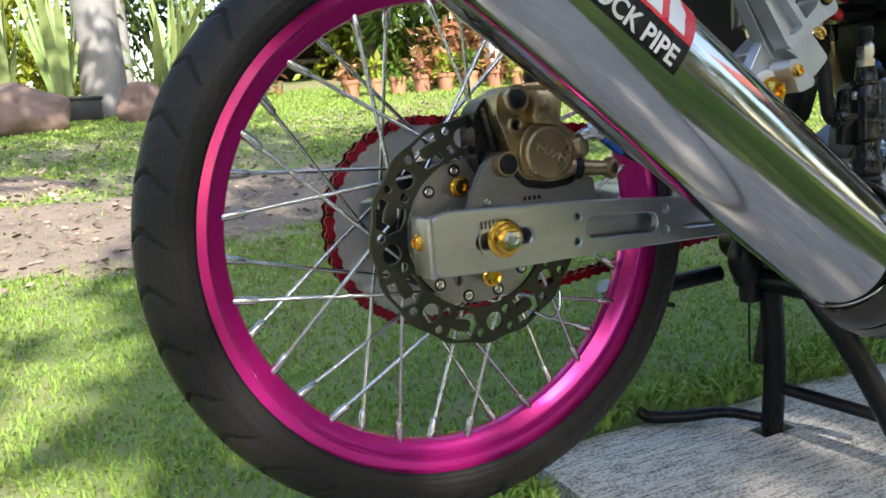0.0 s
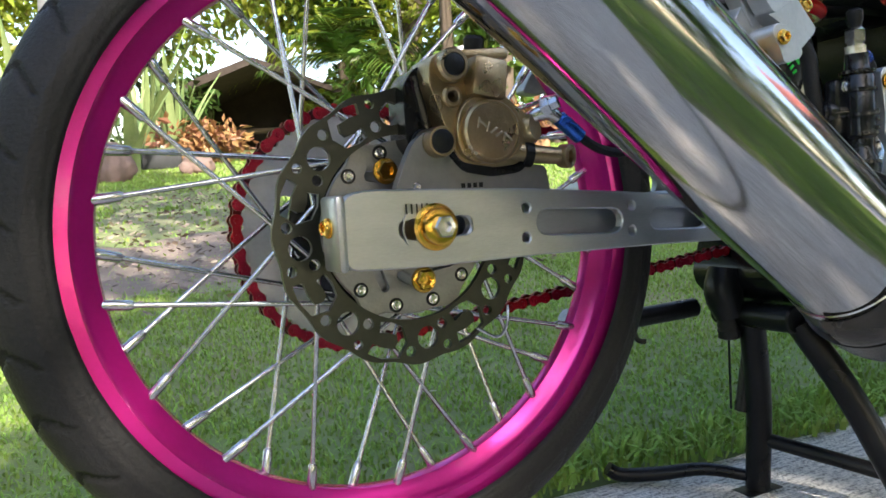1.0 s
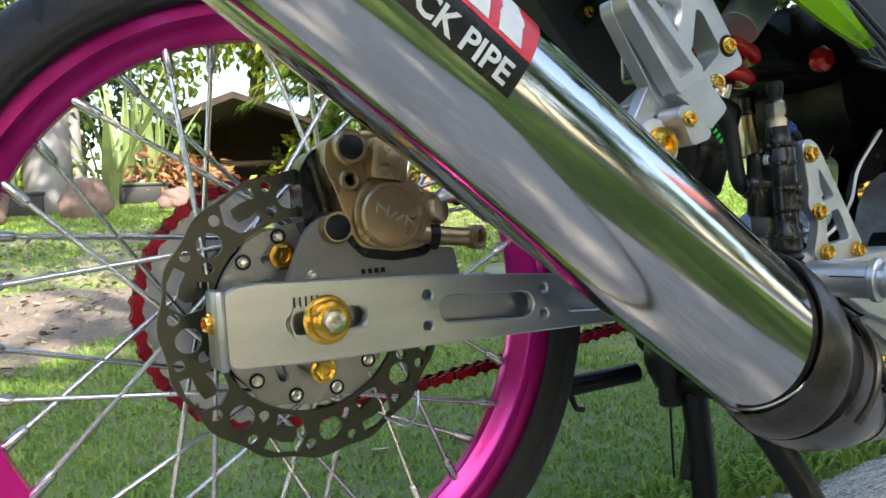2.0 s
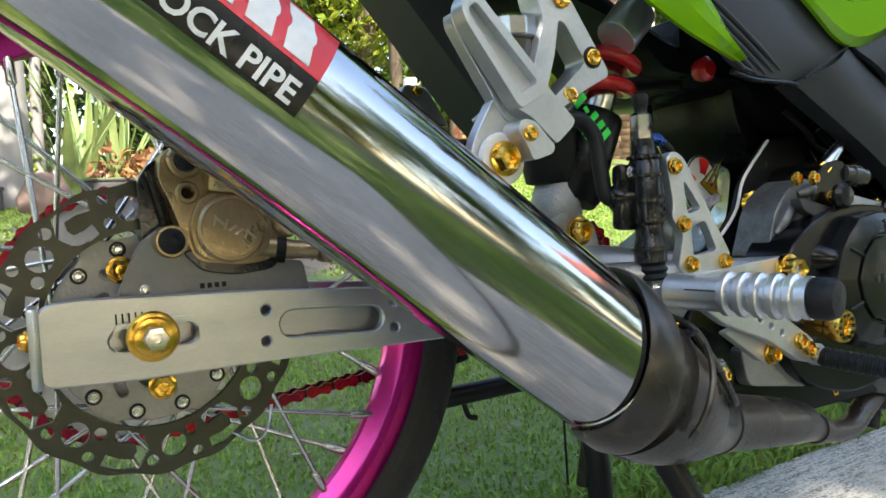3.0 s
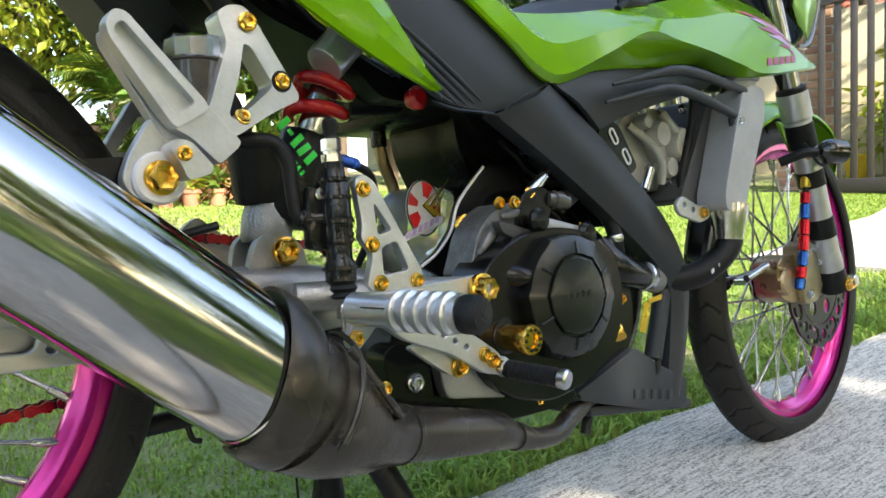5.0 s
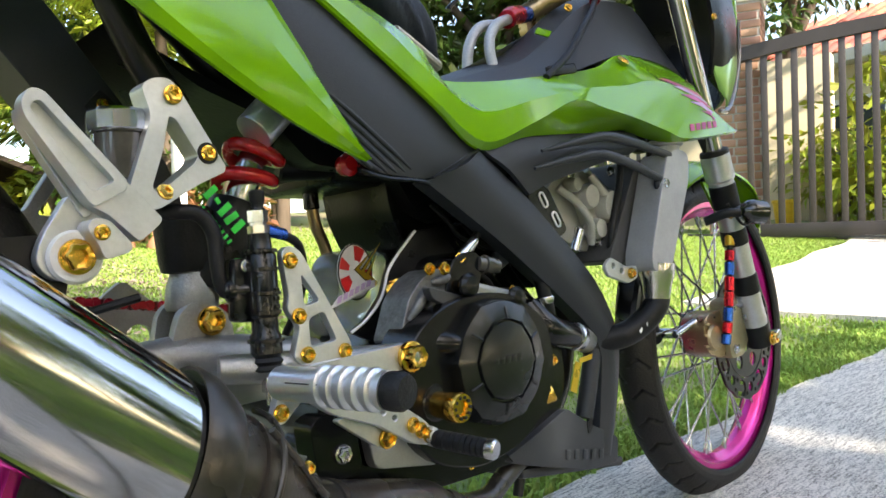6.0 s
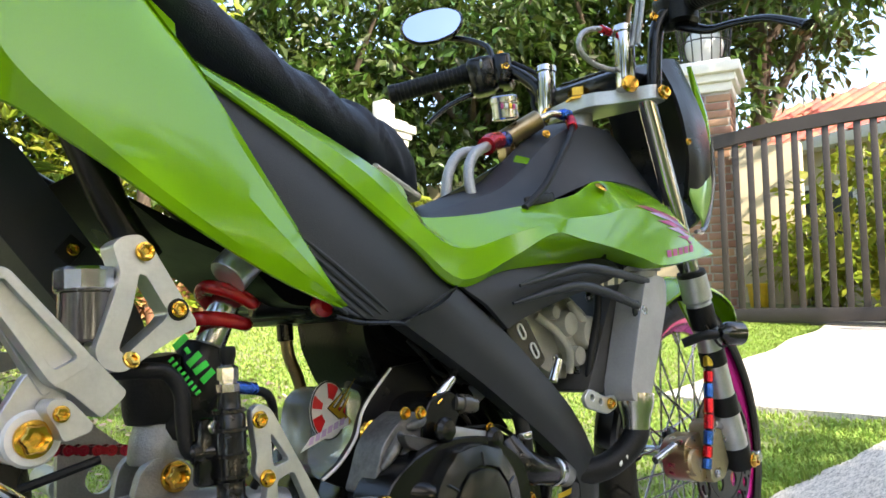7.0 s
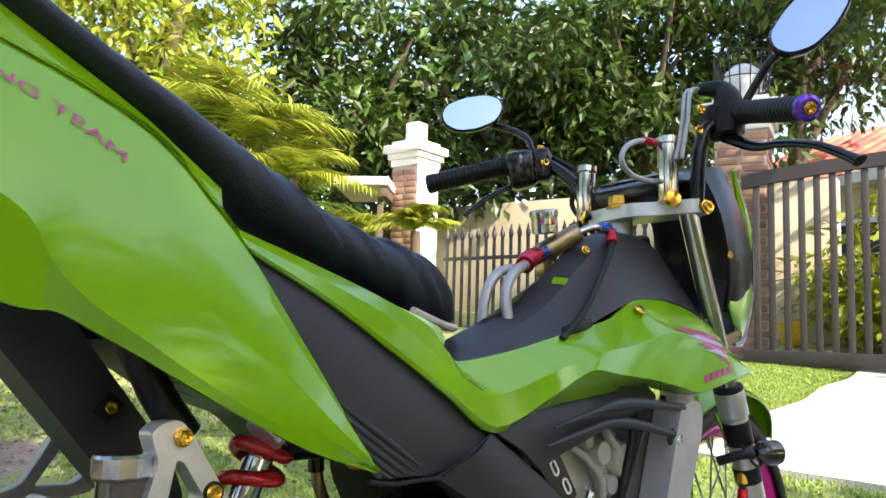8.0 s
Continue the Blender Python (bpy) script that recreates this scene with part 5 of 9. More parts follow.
for z, r in ((0.312, 0.0145), (0.334, 0.0136), (0.349, 0.0142), (0.368, 0.0136), (0.382, 0.0132)):
    part("cylinder_ring", lathe([(r * 0.8, -0.002), (r, -0.0012), (r, 0.0012), (r * 0.8, 0.002)], 24, Matrix.Translation((0.3525 - 0.008 * (z - 0.3), -0.152, z)) @ frame_z((-0.008, 0, 1))), BLACK, mc, "", 35)
part("cylinder_flange", box((0.03, 0.012, 0.05), (0.344, -0.143, 0.352), 0.004, pose(0, 0, 0, 0, 4, 0)), BLACK, mc, "", 35)
bolt((0.340, -0.15, 0.371), (0, -1, 0), 0.005, SILVER_BOLT, mc)
part("boot", lathe([(0.0105, 0), (0.0135, 0.002), (0.011, 0.005), (0.0128, 0.008), (0.0105, 0.011), (0.012, 0.014)], 20, Matrix.Translation((0.3525, -0.152, 0.288)) @ frame_z((-0.008, 0, 1))), SOFT, mc, "ribbed black rubber boot", 40)

# fluid cup behind the hanger
cup = part("brake_reservoir", lathe([(0.018, -0.035), (0.0195, -0.033), (0.0195, 0.0), (0.0215, 0.001), (0.0215, 0.012), (0.019, 0.014)], 24, Matrix.Translation((0.262, -0.112, 0.473))), BRONZE_RES, BIKE, "smoked plastic brake fluid cup", 35)
part("reservoir_cap", lathe([(0.0205, 0), (0.0228, 0.002), (0.0228, 0.015), (0.021, 0.0175)], 12, Matrix.Translation((0.262, -0.112, 0.474))), POLISHED, cup, "bright faceted cap", 25)

# shock absorber --------------------------------------------------------
S0, S1 = Vector((0.424, -0.058, 0.512)), Vector((0.350, -0.052, 0.338))
sd = (S1 - S0).normalized()
shock = part("shock_absorber", lathe([(0.0, 0.02), (0.0125, 0.02), (0.0125, 0.085), (0.024, 0.089), (0.0255, 0.092), (0.0255, 0.165), (0.022, 0.172), (0.0, 0.172)], 32, Matrix.Translation(S0) @ frame_z(sd), cap=False), FRAME_BLACK, BIKE, "rear shock absorber with a red spring", 35)
part("damper_rod", lathe([(0.0128, 0.02), (0.0135, 0.022), (0.0135, 0.084), (0.0128, 0.086)], 32, Matrix.Translation(S0) @ frame_z(sd)), POLISHED, shock, "bright steel damper sleeve", 30)
part("preload_can", lathe([(0.0, -0.022), (0.0172, -0.022), (0.0185, -0.0205), (0.0185, 0.0135), (0.0177, 0.015), (0.015, 0.0155), (0.0, 0.0155)], 40, Matrix.Translation((0.4035, -0.084, 0.5020)) @ frame_z((-0.70, 0.0, -0.71)), cap=False), PEG_ALLOY, shock, "bright steel preload can", 30)
coil = []
side = sd.orthogonal().normalized()
other = sd.cross(side)
for i in range(32):
    a = 2 * math.pi * i / 17 + 2.6
    coil.append(S0 + sd * (0.027 + (0.012 if i < 12 else 0.012 + 0.032 * (i - 12) / 17) * min(1.0, i / 6)) + (side * math.cos(a) + other * math.sin(a)) * 0.0235)
part("coil_spring", tube(coil, 0.0066, 12, 2), RED, shock, "glossy red coil spring", 50)
for n, wide, tall, start, end in ((5, 0.0058, 0.0145, (0.3465, 0.4365), (0.3705, 0.4075)), (8, 0.0026, 0.0052, (0.3385, 0.4225), (0.3615, 0.3945))):
    for k in range(n):
        f = k / (n - 1)
        p = Vector((start[0] + (end[0] - start[0]) * f, -0.0875, start[1] + (end[1] - start[1]) * f))
        part("label_bar", box((wide, 0.001, tall if k != 1 or n > 5 else 0.004), p, 0.0003, pose(0, 0, 0, 0, 50 + 7 * (k % 2), 0)), NEON, shock)
part("air_box_boot", lathe([(0.016, -0.022), (0.023, -0.020), (0.0245, -0.012), (0.0255, 0.03), (0.022, 0.034)], 32, Matrix.Translation((0.341, -0.048, 0.393)) @ frame_z((-0.1, -0.05, 1))), SOFT, BIKE, "black rubber boot", 40)
part("shock_body", lathe([(0.0, 0), (0.0205, 0.0), (0.0225, 0.003), (0.0225, 0.02), (0.0195, 0.034), (0.0, 0.034)], 32, Matrix.Translation((0.342, -0.050, 0.336)) @ frame_z((0.12, 0.0, 1)), cap=False), CAST, shock, "", 35)
part("shock_clevis", plate(rounded([(0.308, 0.296), (0.320, 0.335), (0.330, 0.3445), (0.350, 0.3445), (0.366, 0.333), (0.374, 0.296)], 0.008), (), -0.072, -0.062, 0.002), CAST, BIKE, "cast shock mount", 30)
part("shock_clevis", plate(rounded([(0.312, 0.300), (0.318, 0.337), (0.332, 0.348), (0.352, 0.346), (0.36, 0.30)], 0.008), (), -0.035, -0.027, 0.002), CAST, BIKE, "", 30)
bolt((0.3480, -0.073, 0.3280), (0, -1, 0), 0.0125)
part("pivot_casting", tube([(0.27, -0.06, 0.297), (0.33, -0.062, 0.298), (0.40, -0.07, 0.29), (0.45, -0.075, 0.285)], [0.016, 0.02, 0.021, 0.018], 20, 4), CAST, BIKE, "cast swingarm pivot", 40)
part("swingarm_brace", box((0.03, 0.21, 0.035), (0.245, 0.0, 0.283), 0.006), ALLOY, swingarm)

# centre stand ------------------------------------------------------------
stand = part("centre_stand", tube([(0.43, -0.025, 0.16), (0.462, -0.058, 0.08), (0.505, -0.095, -0.045)], 0.0135, 16, 4), FRAME_BLACK, BIKE, "black tubular centre stand", 40)
part("stand_leg", tube([(0.425, 0.03, 0.16), (0.452, 0.05, 0.06), (0.462, 0.066, -0.04)], 0.0135, 16, 4), FRAME_BLACK, stand, "", 40)
part("stand_brace", rod((0.455, 0.06, 0.02), (0.52, -0.06, -0.005), 0.008, 14), FRAME_BLACK, stand)
part("stand_foot", box((0.055, 0.03, 0.006), (0.463, 0.068, -0.046), 0.002), FRAME_BLACK, stand)
part("stand_foot", box((0.055, 0.03, 0.006), (0.506, -0.097, -0.052), 0.002), FRAME_BLACK, stand)
part("stand_pedal", tube([(0.455, 0.072, -0.028), (0.42, 0.105, -0.022), (0.385, 0.14, -0.03), (0.35, 0.165, -0.031), (0.335, 0.172, -0.022)], [0.0065, 0.0075, 0.0085, 0.0085, 0.008], 14, 4), FRAME_BLACK, stand, "worn black foot lever", 40)
part("spring_wire", tube([(0.408, 0.046, 0.142), (0.409, 0.048, 0.10), (0.4105, 0.05, 0.062)], 0.0014, 6, 3), FRAME_BLACK, stand)
part("stand_mount", tube([(0.405, 0.045, 0.215), (0.402, 0.045, 0.19), (0.41, 0.045, 0.165)], [0.016, 0.02, 0.016], 14, 3), FRAME_BLACK, BIKE, "black stand mount", 40)
part("stand_pivot", rod((0.42, -0.03, 0.165), (0.42, 0.07, 0.165), 0.014, 16), FRAME_BLACK, stand)
part("stand_bumper", lathe([(0.006, 0), (0.0115, 0.002), (0.0115, 0.008), (0.0125, 0.010), (0.0115, 0.012), (0.0125, 0.016), (0.0115, 0.018), (0.0105, 0.032), (0.006, 0.034)], 16, Matrix.Translation((0.408, 0.045, 0.138))), SOFT, stand, "ribbed black rubber bumper", 40)
part("stand_strut", tube([(0.458, 0.055, 0.165), (0.452, 0.062, 0.10), (0.444, 0.066, 0.05)], 0.009, 12, 3), FRAME_BLACK, stand, "", 40)
part("stand_spring_hook", tube([(0.27, 0.085, 0.226), (0.29, 0.085, 0.203), (0.318, 0.083, 0.207)], [0.0022, 0.003, 0.0045], 8, 3), FRAME_BLACK, BIKE, "black spring hook")
part("side_stand", rod((0.262, 0.09, 0.1665), (0.40, 0.085, 0.170), 0.0105, 16), FRAME_BLACK, BIKE, "folded black side stand")
part("stand_rest", tube([(0.268, 0.09, 0.167), (0.245, 0.088, 0.169), (0.228, 0.085, 0.182)], [0.011, 0.0115, 0.009], 12), CAST, BIKE, "weathered metal stub", 40)
part("stand_hook", tube([(0.312, 0.085, 0.16), (0.316, 0.083, 0.146), (0.324, 0.08, 0.143)], 0.003, 8), FRAME_BLACK, BIKE)

from mathutils.bvhtree import BVHTree

SKINS = {}


def drape(ob, x, z, lift):
    """The y of a panel's outer skin at x, z, a little proud of it."""
    if ob.name not in SKINS:
        SKINS[ob.name] = BVHTree.FromPolygons([v.co.copy() for v in ob.data.vertices], [tuple(p.vertices) for p in ob.data.polygons])
    hit = SKINS[ob.name].ray_cast(Vector((x, -1, z)), Vector((0, 1, 0)))[0]
    return (hit.y if hit else -0.15) - lift


def decal(name, outline, ob, mat, label="", lift=0.0012, thick=0.0006):
    """A thin graphic lying on a panel, its outline given in x, z."""
    bm = plate(outline, (), 0, thick)
    bmesh.ops.subdivide_edges(bm, edges=[e for e in bm.edges if e.calc_length() > 0.008], cuts=2)
    for v in bm.verts:
        v.co.y += drape(ob, v.co.x, v.co.z, lift)
    return part(name, bm, mat, ob, label, 60)


# engine ------------------------------------------------------------------
engine = part("crankcase", plate(rounded([(0.40, 0.20), (0.43, 0.280), (0.505, 0.290), (0.55, 0.312), (0.61, 0.345), (0.70, 0.325), (0.76, 0.30), (0.77, 0.22), (0.745, 0.165), (0.66, 0.145), (0.54, 0.15), (0.44, 0.17)], 0.02), (), -0.125, 0.09, 0.008), ENGINE_BLACK, BIKE, "black four-stroke engine case", 35)
case_out = rounded([(0.495, 0.30), (0.535, 0.325), (0.585, 0.335), (0.64, 0.33), (0.69, 0.30), (0.70, 0.255), (0.682, 0.205), (0.635, 0.175), (0.575, 0.165), (0.52, 0.178), (0.488, 0.205), (0.482, 0.255)], 0.02)
clutch_case = part("clutch_case", plate(case_out, (), -0.165, -0.12, 0.008), ENGINE_BLACK, engine, "black clutch housing", 35)


def clutch_cover_bm():
    """A round cover with six bosses round a raised central disc."""
    bm = bmesh.new()
    loops = []
    c = Vector((0.6045, -0.163, 0.2645))
    for r, h, lug in ((0.078, 0.0, 0.002), (0.0785, 0.006, 0.002), (0.072, 0.016, 0.0015), (0.056, 0.0205, 0.0), (0.0465, 0.0225, 0.0), (0.045, 0.019, 0.0), (0.0432, 0.019, 0.0), (0.0422, 0.0235, 0.0), (0.039, 0.0245, 0.0), (0.0, 0.0245, 0.0)):
        loop = []
        for i in range(96):
            a = 2 * math.pi * i / 96
            lugs = max(0.0, math.cos(6 * a + 0.5)) ** 8
            rr = (0.92 - 0.09 * max(0.0, (r - 0.05) / 0.028)) * r + lug * lugs * 2 + (0.0022 * lugs if 0.042 < r < 0.048 else 0)
            loop.append(c + Vector((rr * math.cos(a) * 0.99 - 0.26 * h, -h, rr * math.sin(a) * 0.96 + 0.1 * h)))
        loops.append(loop)
    rings(bm, loops, cap=False)
    bmesh.ops.remove_doubles(bm, verts=bm.verts, dist=1e-5)
    return bm


cover = part("clutch_cover", clutch_cover_bm(), COVER_BLACK, engine, "satin dark grey round clutch cover", 30)
for k in range(6):
    a = 2 * math.pi * (k + 0.5) / 6 - 0.08
    p0 = Vector((0.5985 + 0.0415 * math.cos(a), -0.1862, 0.2668 + 0.0400 * math.sin(a)))
    p1 = Vector((0.5995 + 0.058 * math.cos(a), -0.1812, 0.2664 + 0.0555 * math.sin(a)))
    part("cover_rib", tube([p0, p0.lerp(p1, 0.8)], 0.0016, 6, 1), COVER_BLACK, cover)
for k in range(5):
    part("raised_mark", box((0.0058, 0.0008, 0.0068), (0.5805 + 0.0085 * k, -0.1878, 0.2685), 0.0004), COVER_BLACK, cover)
part("cover_bridge", box((0.075, 0.012, 0.014), (0.615, -0.155, 0.332), 0.004, pose(0, 0, 0, 0, 12, 0)), CAST, engine, "grey cast bridge", 30)
part("bridge_boss", lathe([(0.0, 0), (0.012, 0.0), (0.0125, 0.004), (0.009, 0.008), (0.0, 0.009)], 24, y_axis((0.575, -0.16, 0.342)), cap=False), ENGINE_BLACK, engine)
part("bridge_boss", lathe([(0.0, 0), (0.012, 0.0), (0.0125, 0.004), (0.009, 0.008), (0.0, 0.009)], 24, y_axis((0.645, -0.16, 0.325)), cap=False), ENGINE_BLACK, engine)
part("upper_case", plate(rounded([(0.565, 0.31), (0.565, 0.345), (0.58, 0.372), (0.612, 0.378), (0.625, 0.36), (0.61, 0.335), (0.59, 0.31)], 0.012), (), -0.140, -0.06, 0.006), ENGINE_BLACK, engine, "black upper case", 35)
part("case_arm", plate(rounded([(0.500, 0.292), (0.507, 0.3076), (0.517, 0.3334), (0.534, 0.3505), (0.5561, 0.3615), (0.5765, 0.3555), (0.580, 0.3388), (0.560, 0.333), (0.540, 0.3125), (0.535, 0.290)], 0.007), (), -0.138, -0.10, 0.005), CASE_CAST, engine, "pale grey cast engine bracket", 35)
for x0, z0, x1, z1 in ((0.515, 0.313, 0.54, 0.343), (0.528, 0.307, 0.556, 0.338), (0.548, 0.347, 0.572, 0.352)):
    part("cast_rib", tube([(x0, -0.1375, z0), ((x0 + x1) / 2, -0.141, (z0 + z1) / 2), (x1, -0.1375, z1)], [0.003, 0.0055, 0.003], 8, 3), CASE_CAST, engine, "", 50)
part("case_plug", lathe([(0.0, 0), (0.0125, 0.0), (0.0125, 0.005), (0.010, 0.0065), (0.0105, 0.008), (0.0105, 0.012), (0.008, 0.0135), (0.0, 0.0135)], 24, y_axis((0.541, -0.092, 0.341)), cap=False), GOLD, engine, "gold anodised case plug", 30)
for x, y, z in ((0.5845, -0.144, 0.342), (0.5445, -0.1395, 0.3605)):
    bolt((x, y, z), (0, -1, 0), 0.0062, parent=engine)
part("case_bracket", plate(rounded([(0.528, 0.344), (0.533, 0.332), (0.596, 0.305), (0.613, 0.305), (0.613, 0.321), (0.557, 0.3365)], 0.005), (), -0.154, -0.144, 0.002), CORE_GREY, engine, "grey bracket", 35)
part("case_roller", rod((0.594, -0.162, 0.3215), (0.597, -0.14, 0.3195), 0.0115, 20), ENGINE_BLACK, engine)
part("case_spike", tube([(0.525, -0.150, 0.292), (0.545, -0.166, 0.288), (0.565, -0.168, 0.285), (0.59, -0.166, 0.283)], [0.013, 0.011, 0.008, 0.002], 14, 4), ENGINE_BLACK, engine, "", 40)
plug = part("oil_filler", lathe([(0.0, 0), (0.0135, 0.0), (0.0135, 0.006), (0.0122, 0.007), (0.0122, 0.024), (0.0138, 0.025), (0.0142, 0.027), (0.0142, 0.036), (0.0128, 0.0385), (0.007, 0.0385), (0.006, 0.036), (0.0, 0.036)], 40, Matrix.Translation((0.519, -0.158, 0.236)) @ frame_z((0.06, -1, -0.05)), cap=False), GOLD, engine, "gold anodised oil filler plug", 30)
for k in range(10):
    a = 2 * math.pi * k / 10
    part("grip_dimple", lathe([(0.0, 0), (0.0016, 0.0), (0.0016, 0.0012), (0.0, 0.0014)], 8, y_axis((0.5213 + 0.0095 * math.cos(a), -0.1962, 0.2342 + 0.0095 * math.sin(a))), cap=False), SOFT, plug)
part("filler_collar", lathe([(0.0, 0), (0.021, 0.0), (0.0215, 0.008), (0.019, 0.012), (0.017, 0.0125), (0.017, 0.016), (0.0145, 0.017), (0.0, 0.017)], 36, y_axis((0.518, -0.15, 0.237)), cap=False), BLACK, engine, "", 30)
for at, r in (((0.510, -0.155, 0.2965), 0.0065), ((0.556, -0.148, 0.360), 0.0065), ((0.676, -0.130, 0.331), 0.0065), ((0.722, -0.13, 0.307), 0.0068), ((0.741, -0.128, 0.2475), 0.0068), ((0.525, -0.128, 0.178), 0.0062), ((0.590, -0.131, 0.160), 0.0062)):
    bolt(at, (0, -1, 0), r, parent=engine)
part("gold_boss", lathe([(0.009, 0), (0.0105, 0.003), (0.0105, 0.012), (0.0085, 0.014)], 18, Matrix.Translation((0.692, -0.150, 0.2145)) @ frame_z((0.6, -0.7, 0.35))), GOLD, engine, "gold plug", 30)
part("lower_cover", plate(rounded([(0.40, 0.225), (0.45, 0.215), (0.54, 0.19), (0.64, 0.165), (0.66, 0.148), (0.55, 0.148), (0.43, 0.165), (0.39, 0.19)], 0.01), (), -0.135, -0.09, 0.005), ENGINE_BLACK, engine, "", 35)
part("lower_plate", plate(rounded([(0.448, 0.222), (0.50, 0.215), (0.538, 0.188), (0.53, 0.176), (0.455, 0.188)], 0.008), (), -0.150, -0.138, 0.003), CAST, engine, "", 35)
part("gear_case", plate(rounded([(0.392, 0.238), (0.41, 0.245), (0.44, 0.225), (0.445, 0.19), (0.40, 0.182)], 0.008), (), -0.146, -0.12, 0.004), ENGINE_BLACK, engine, "", 35)
bolt((0.423, -0.1465, 0.208), (0, -1, 0), 0.0085, SILVER_BOLT, engine)
# starter and coolant fittings
part("coolant_elbow", tube([(0.712, -0.12, 0.312), (0.722, -0.135, 0.287), (0.755, -0.136, 0.276), (0.80, -0.128, 0.267)], [0.016, 0.019, 0.0165, 0.0145], 20, 4), BLACK, engine, "black coolant housing", 40)
part("hose_clip", lathe([(0.0158, 0), (0.0175, 0.001), (0.0175, 0.011), (0.0158, 0.012)], 28, Matrix.Translation((0.777, -0.1335, 0.2715)) @ frame_z((0.9, 0.2, -0.2))), POLISHED, engine, "bright hose clip", 30)
part("coolant_stub", lathe([(0.0145, 0), (0.0155, 0.004), (0.0155, 0.028), (0.014, 0.032)], 24, Matrix.Translation((0.789, -0.131, 0.2692)) @ frame_z((0.9, 0.25, -0.25))), CAST, engine, "", 35)
part("coolant_riser", tube([(0.738, -0.13, 0.295), (0.732, -0.132, 0.32), (0.726, -0.125, 0.355), (0.715, -0.11, 0.385)], 0.0085, 14), SOFT, engine, "black rubber hose", 50)
part("hose_band", lathe([(0.0092, 0), (0.0098, 0.001), (0.0098, 0.007), (0.0092, 0.008)], 20, Matrix.Translation((0.7335, -0.1318, 0.314)) @ frame_z((-0.15, 0, 1))), POLISHED, engine)
# cylinder leaning forward, fins, pale head
cyl_dir = Vector((0.74, 0, 0.67)).normalized()
cyl_m = Matrix.Translation((0.655, -0.02, 0.325)) @ frame_z(cyl_dir)
cylinder = part("cylinder", box((0.13, 0.11, 0.12), (0, 0, 0), 0.01, None), ENGINE_BLACK, BIKE, "black finned cylinder", 35, cyl_m @ Matrix.Translation((0, 0, 0.07)))
for k in range(7):
    part("cooling_fin", box((0.15, 0.132, 0.003), (0, 0, -0.045 + 0.0145 * k), 0.001), ENGINE_BLACK, cylinder)
head_out = rounded([(0.775, 0.445), (0.80, 0.463), (0.845, 0.474), (0.872, 0.478), (0.905, 0.458), (0.945, 0.442), (0.95, 0.41), (0.915, 0.385), (0.885, 0.372), (0.85, 0.372), (0.81, 0.388), (0.785, 0.41)], 0.01)
head = part("cylinder_head", plate(head_out, (), -0.105, 0.06, 0.008), HEAD_GREY, BIKE, "pale grey cast cylinder head", 35)
part("head_cover", plate(rounded([(0.862, 0.462), (0.89, 0.452), (0.90, 0.42), (0.88, 0.40), (0.85, 0.402), (0.838, 0.43)], 0.008), (), -0.118, -0.10, 0.005), HEAD_GREY, head, "", 35)
part("head_port", lathe([(0.0, 0), (0.014, 0.0), (0.0145, 0.006), (0.011, 0.009), (0.0, 0.009)], 24, y_axis((0.925, -0.112, 0.415)), cap=False), ENGINE_BLACK, head)
part("head_rib", tube([(0.86, -0.112, 0.476), (0.885, -0.118, 0.455), (0.915, -0.112, 0.437)], 0.0035, 8), CAST, head)
coil_pack = part("ignition_coil", plate(rounded([(0.712, 0.438), (0.733, 0.452), (0.752, 0.4475), (0.784, 0.398), (0.768, 0.389), (0.748, 0.394)], 0.007), (), -0.132, -0.105, 0.003), BLACK, head, "black ignition coil", 35)
for cx, cz in ((0.7400, 0.4330), (0.7620, 0.4105)):
    part("coil_window", plate(slot(cx - 0.003, cz + 0.0045, cx + 0.003, cz - 0.0045, 0.0052), (slot(cx - 0.003, cz + 0.0045, cx + 0.003, cz - 0.0045, 0.0032),), -0.1336, -0.132), BAR_WHITE, coil_pack, "white moulded ring")
for x, y, z, r, d in ((0.84, -0.122, 0.44, 0.016, 0.022), (0.885, -0.124, 0.428, 0.022, 0.02), (0.86, -0.12, 0.40, 0.013, 0.02), (0.82, -0.118, 0.455, 0.009, 0.016), (0.905, -0.118, 0.395, 0.011, 0.018)):
    part("head_boss", lathe([(0.0, 0), (r, 0.0), (r, d * 0.75), (r * 0.88, d), (0.0, d)], 20, y_axis((x, y + d * 0.5, z)), cap=False), HEAD_GREY, head, "", 30)
part("head_rib", tube([(0.80, -0.11, 0.452), (0.825, -0.122, 0.43), (0.845, -0.124, 0.405), (0.85, -0.118, 0.38)], 0.005, 10), HEAD_GREY, head, "", 50)
part("head_rib", tube([(0.86, -0.118, 0.468), (0.872, -0.128, 0.445), (0.90, -0.128, 0.43), (0.93, -0.12, 0.415)], 0.0055, 10), HEAD_GREY, head, "", 50)
part("head_hose", tube([(0.905, -0.135, 0.487), (0.893, -0.137, 0.45), (0.872, -0.137, 0.40), (0.862, -0.135, 0.36)], 0.005, 10), SOFT, head, "black breather hose", 50)
part("head_stud", rod((0.812, -0.13, 0.398), (0.80, -0.128, 0.372), 0.006, 14), POLISHED, head)
for x, z, r in ((0.822, 0.398, 0.006), (0.868, 0.382, 0.0095), (0.815, 0.468, 0.006), (0.905, 0.476, 0.007), (0.93, 0.487, 0.007)):
    bolt((x, -0.118, z), (0, -1, 0), r, SILVER_BOLT, head)
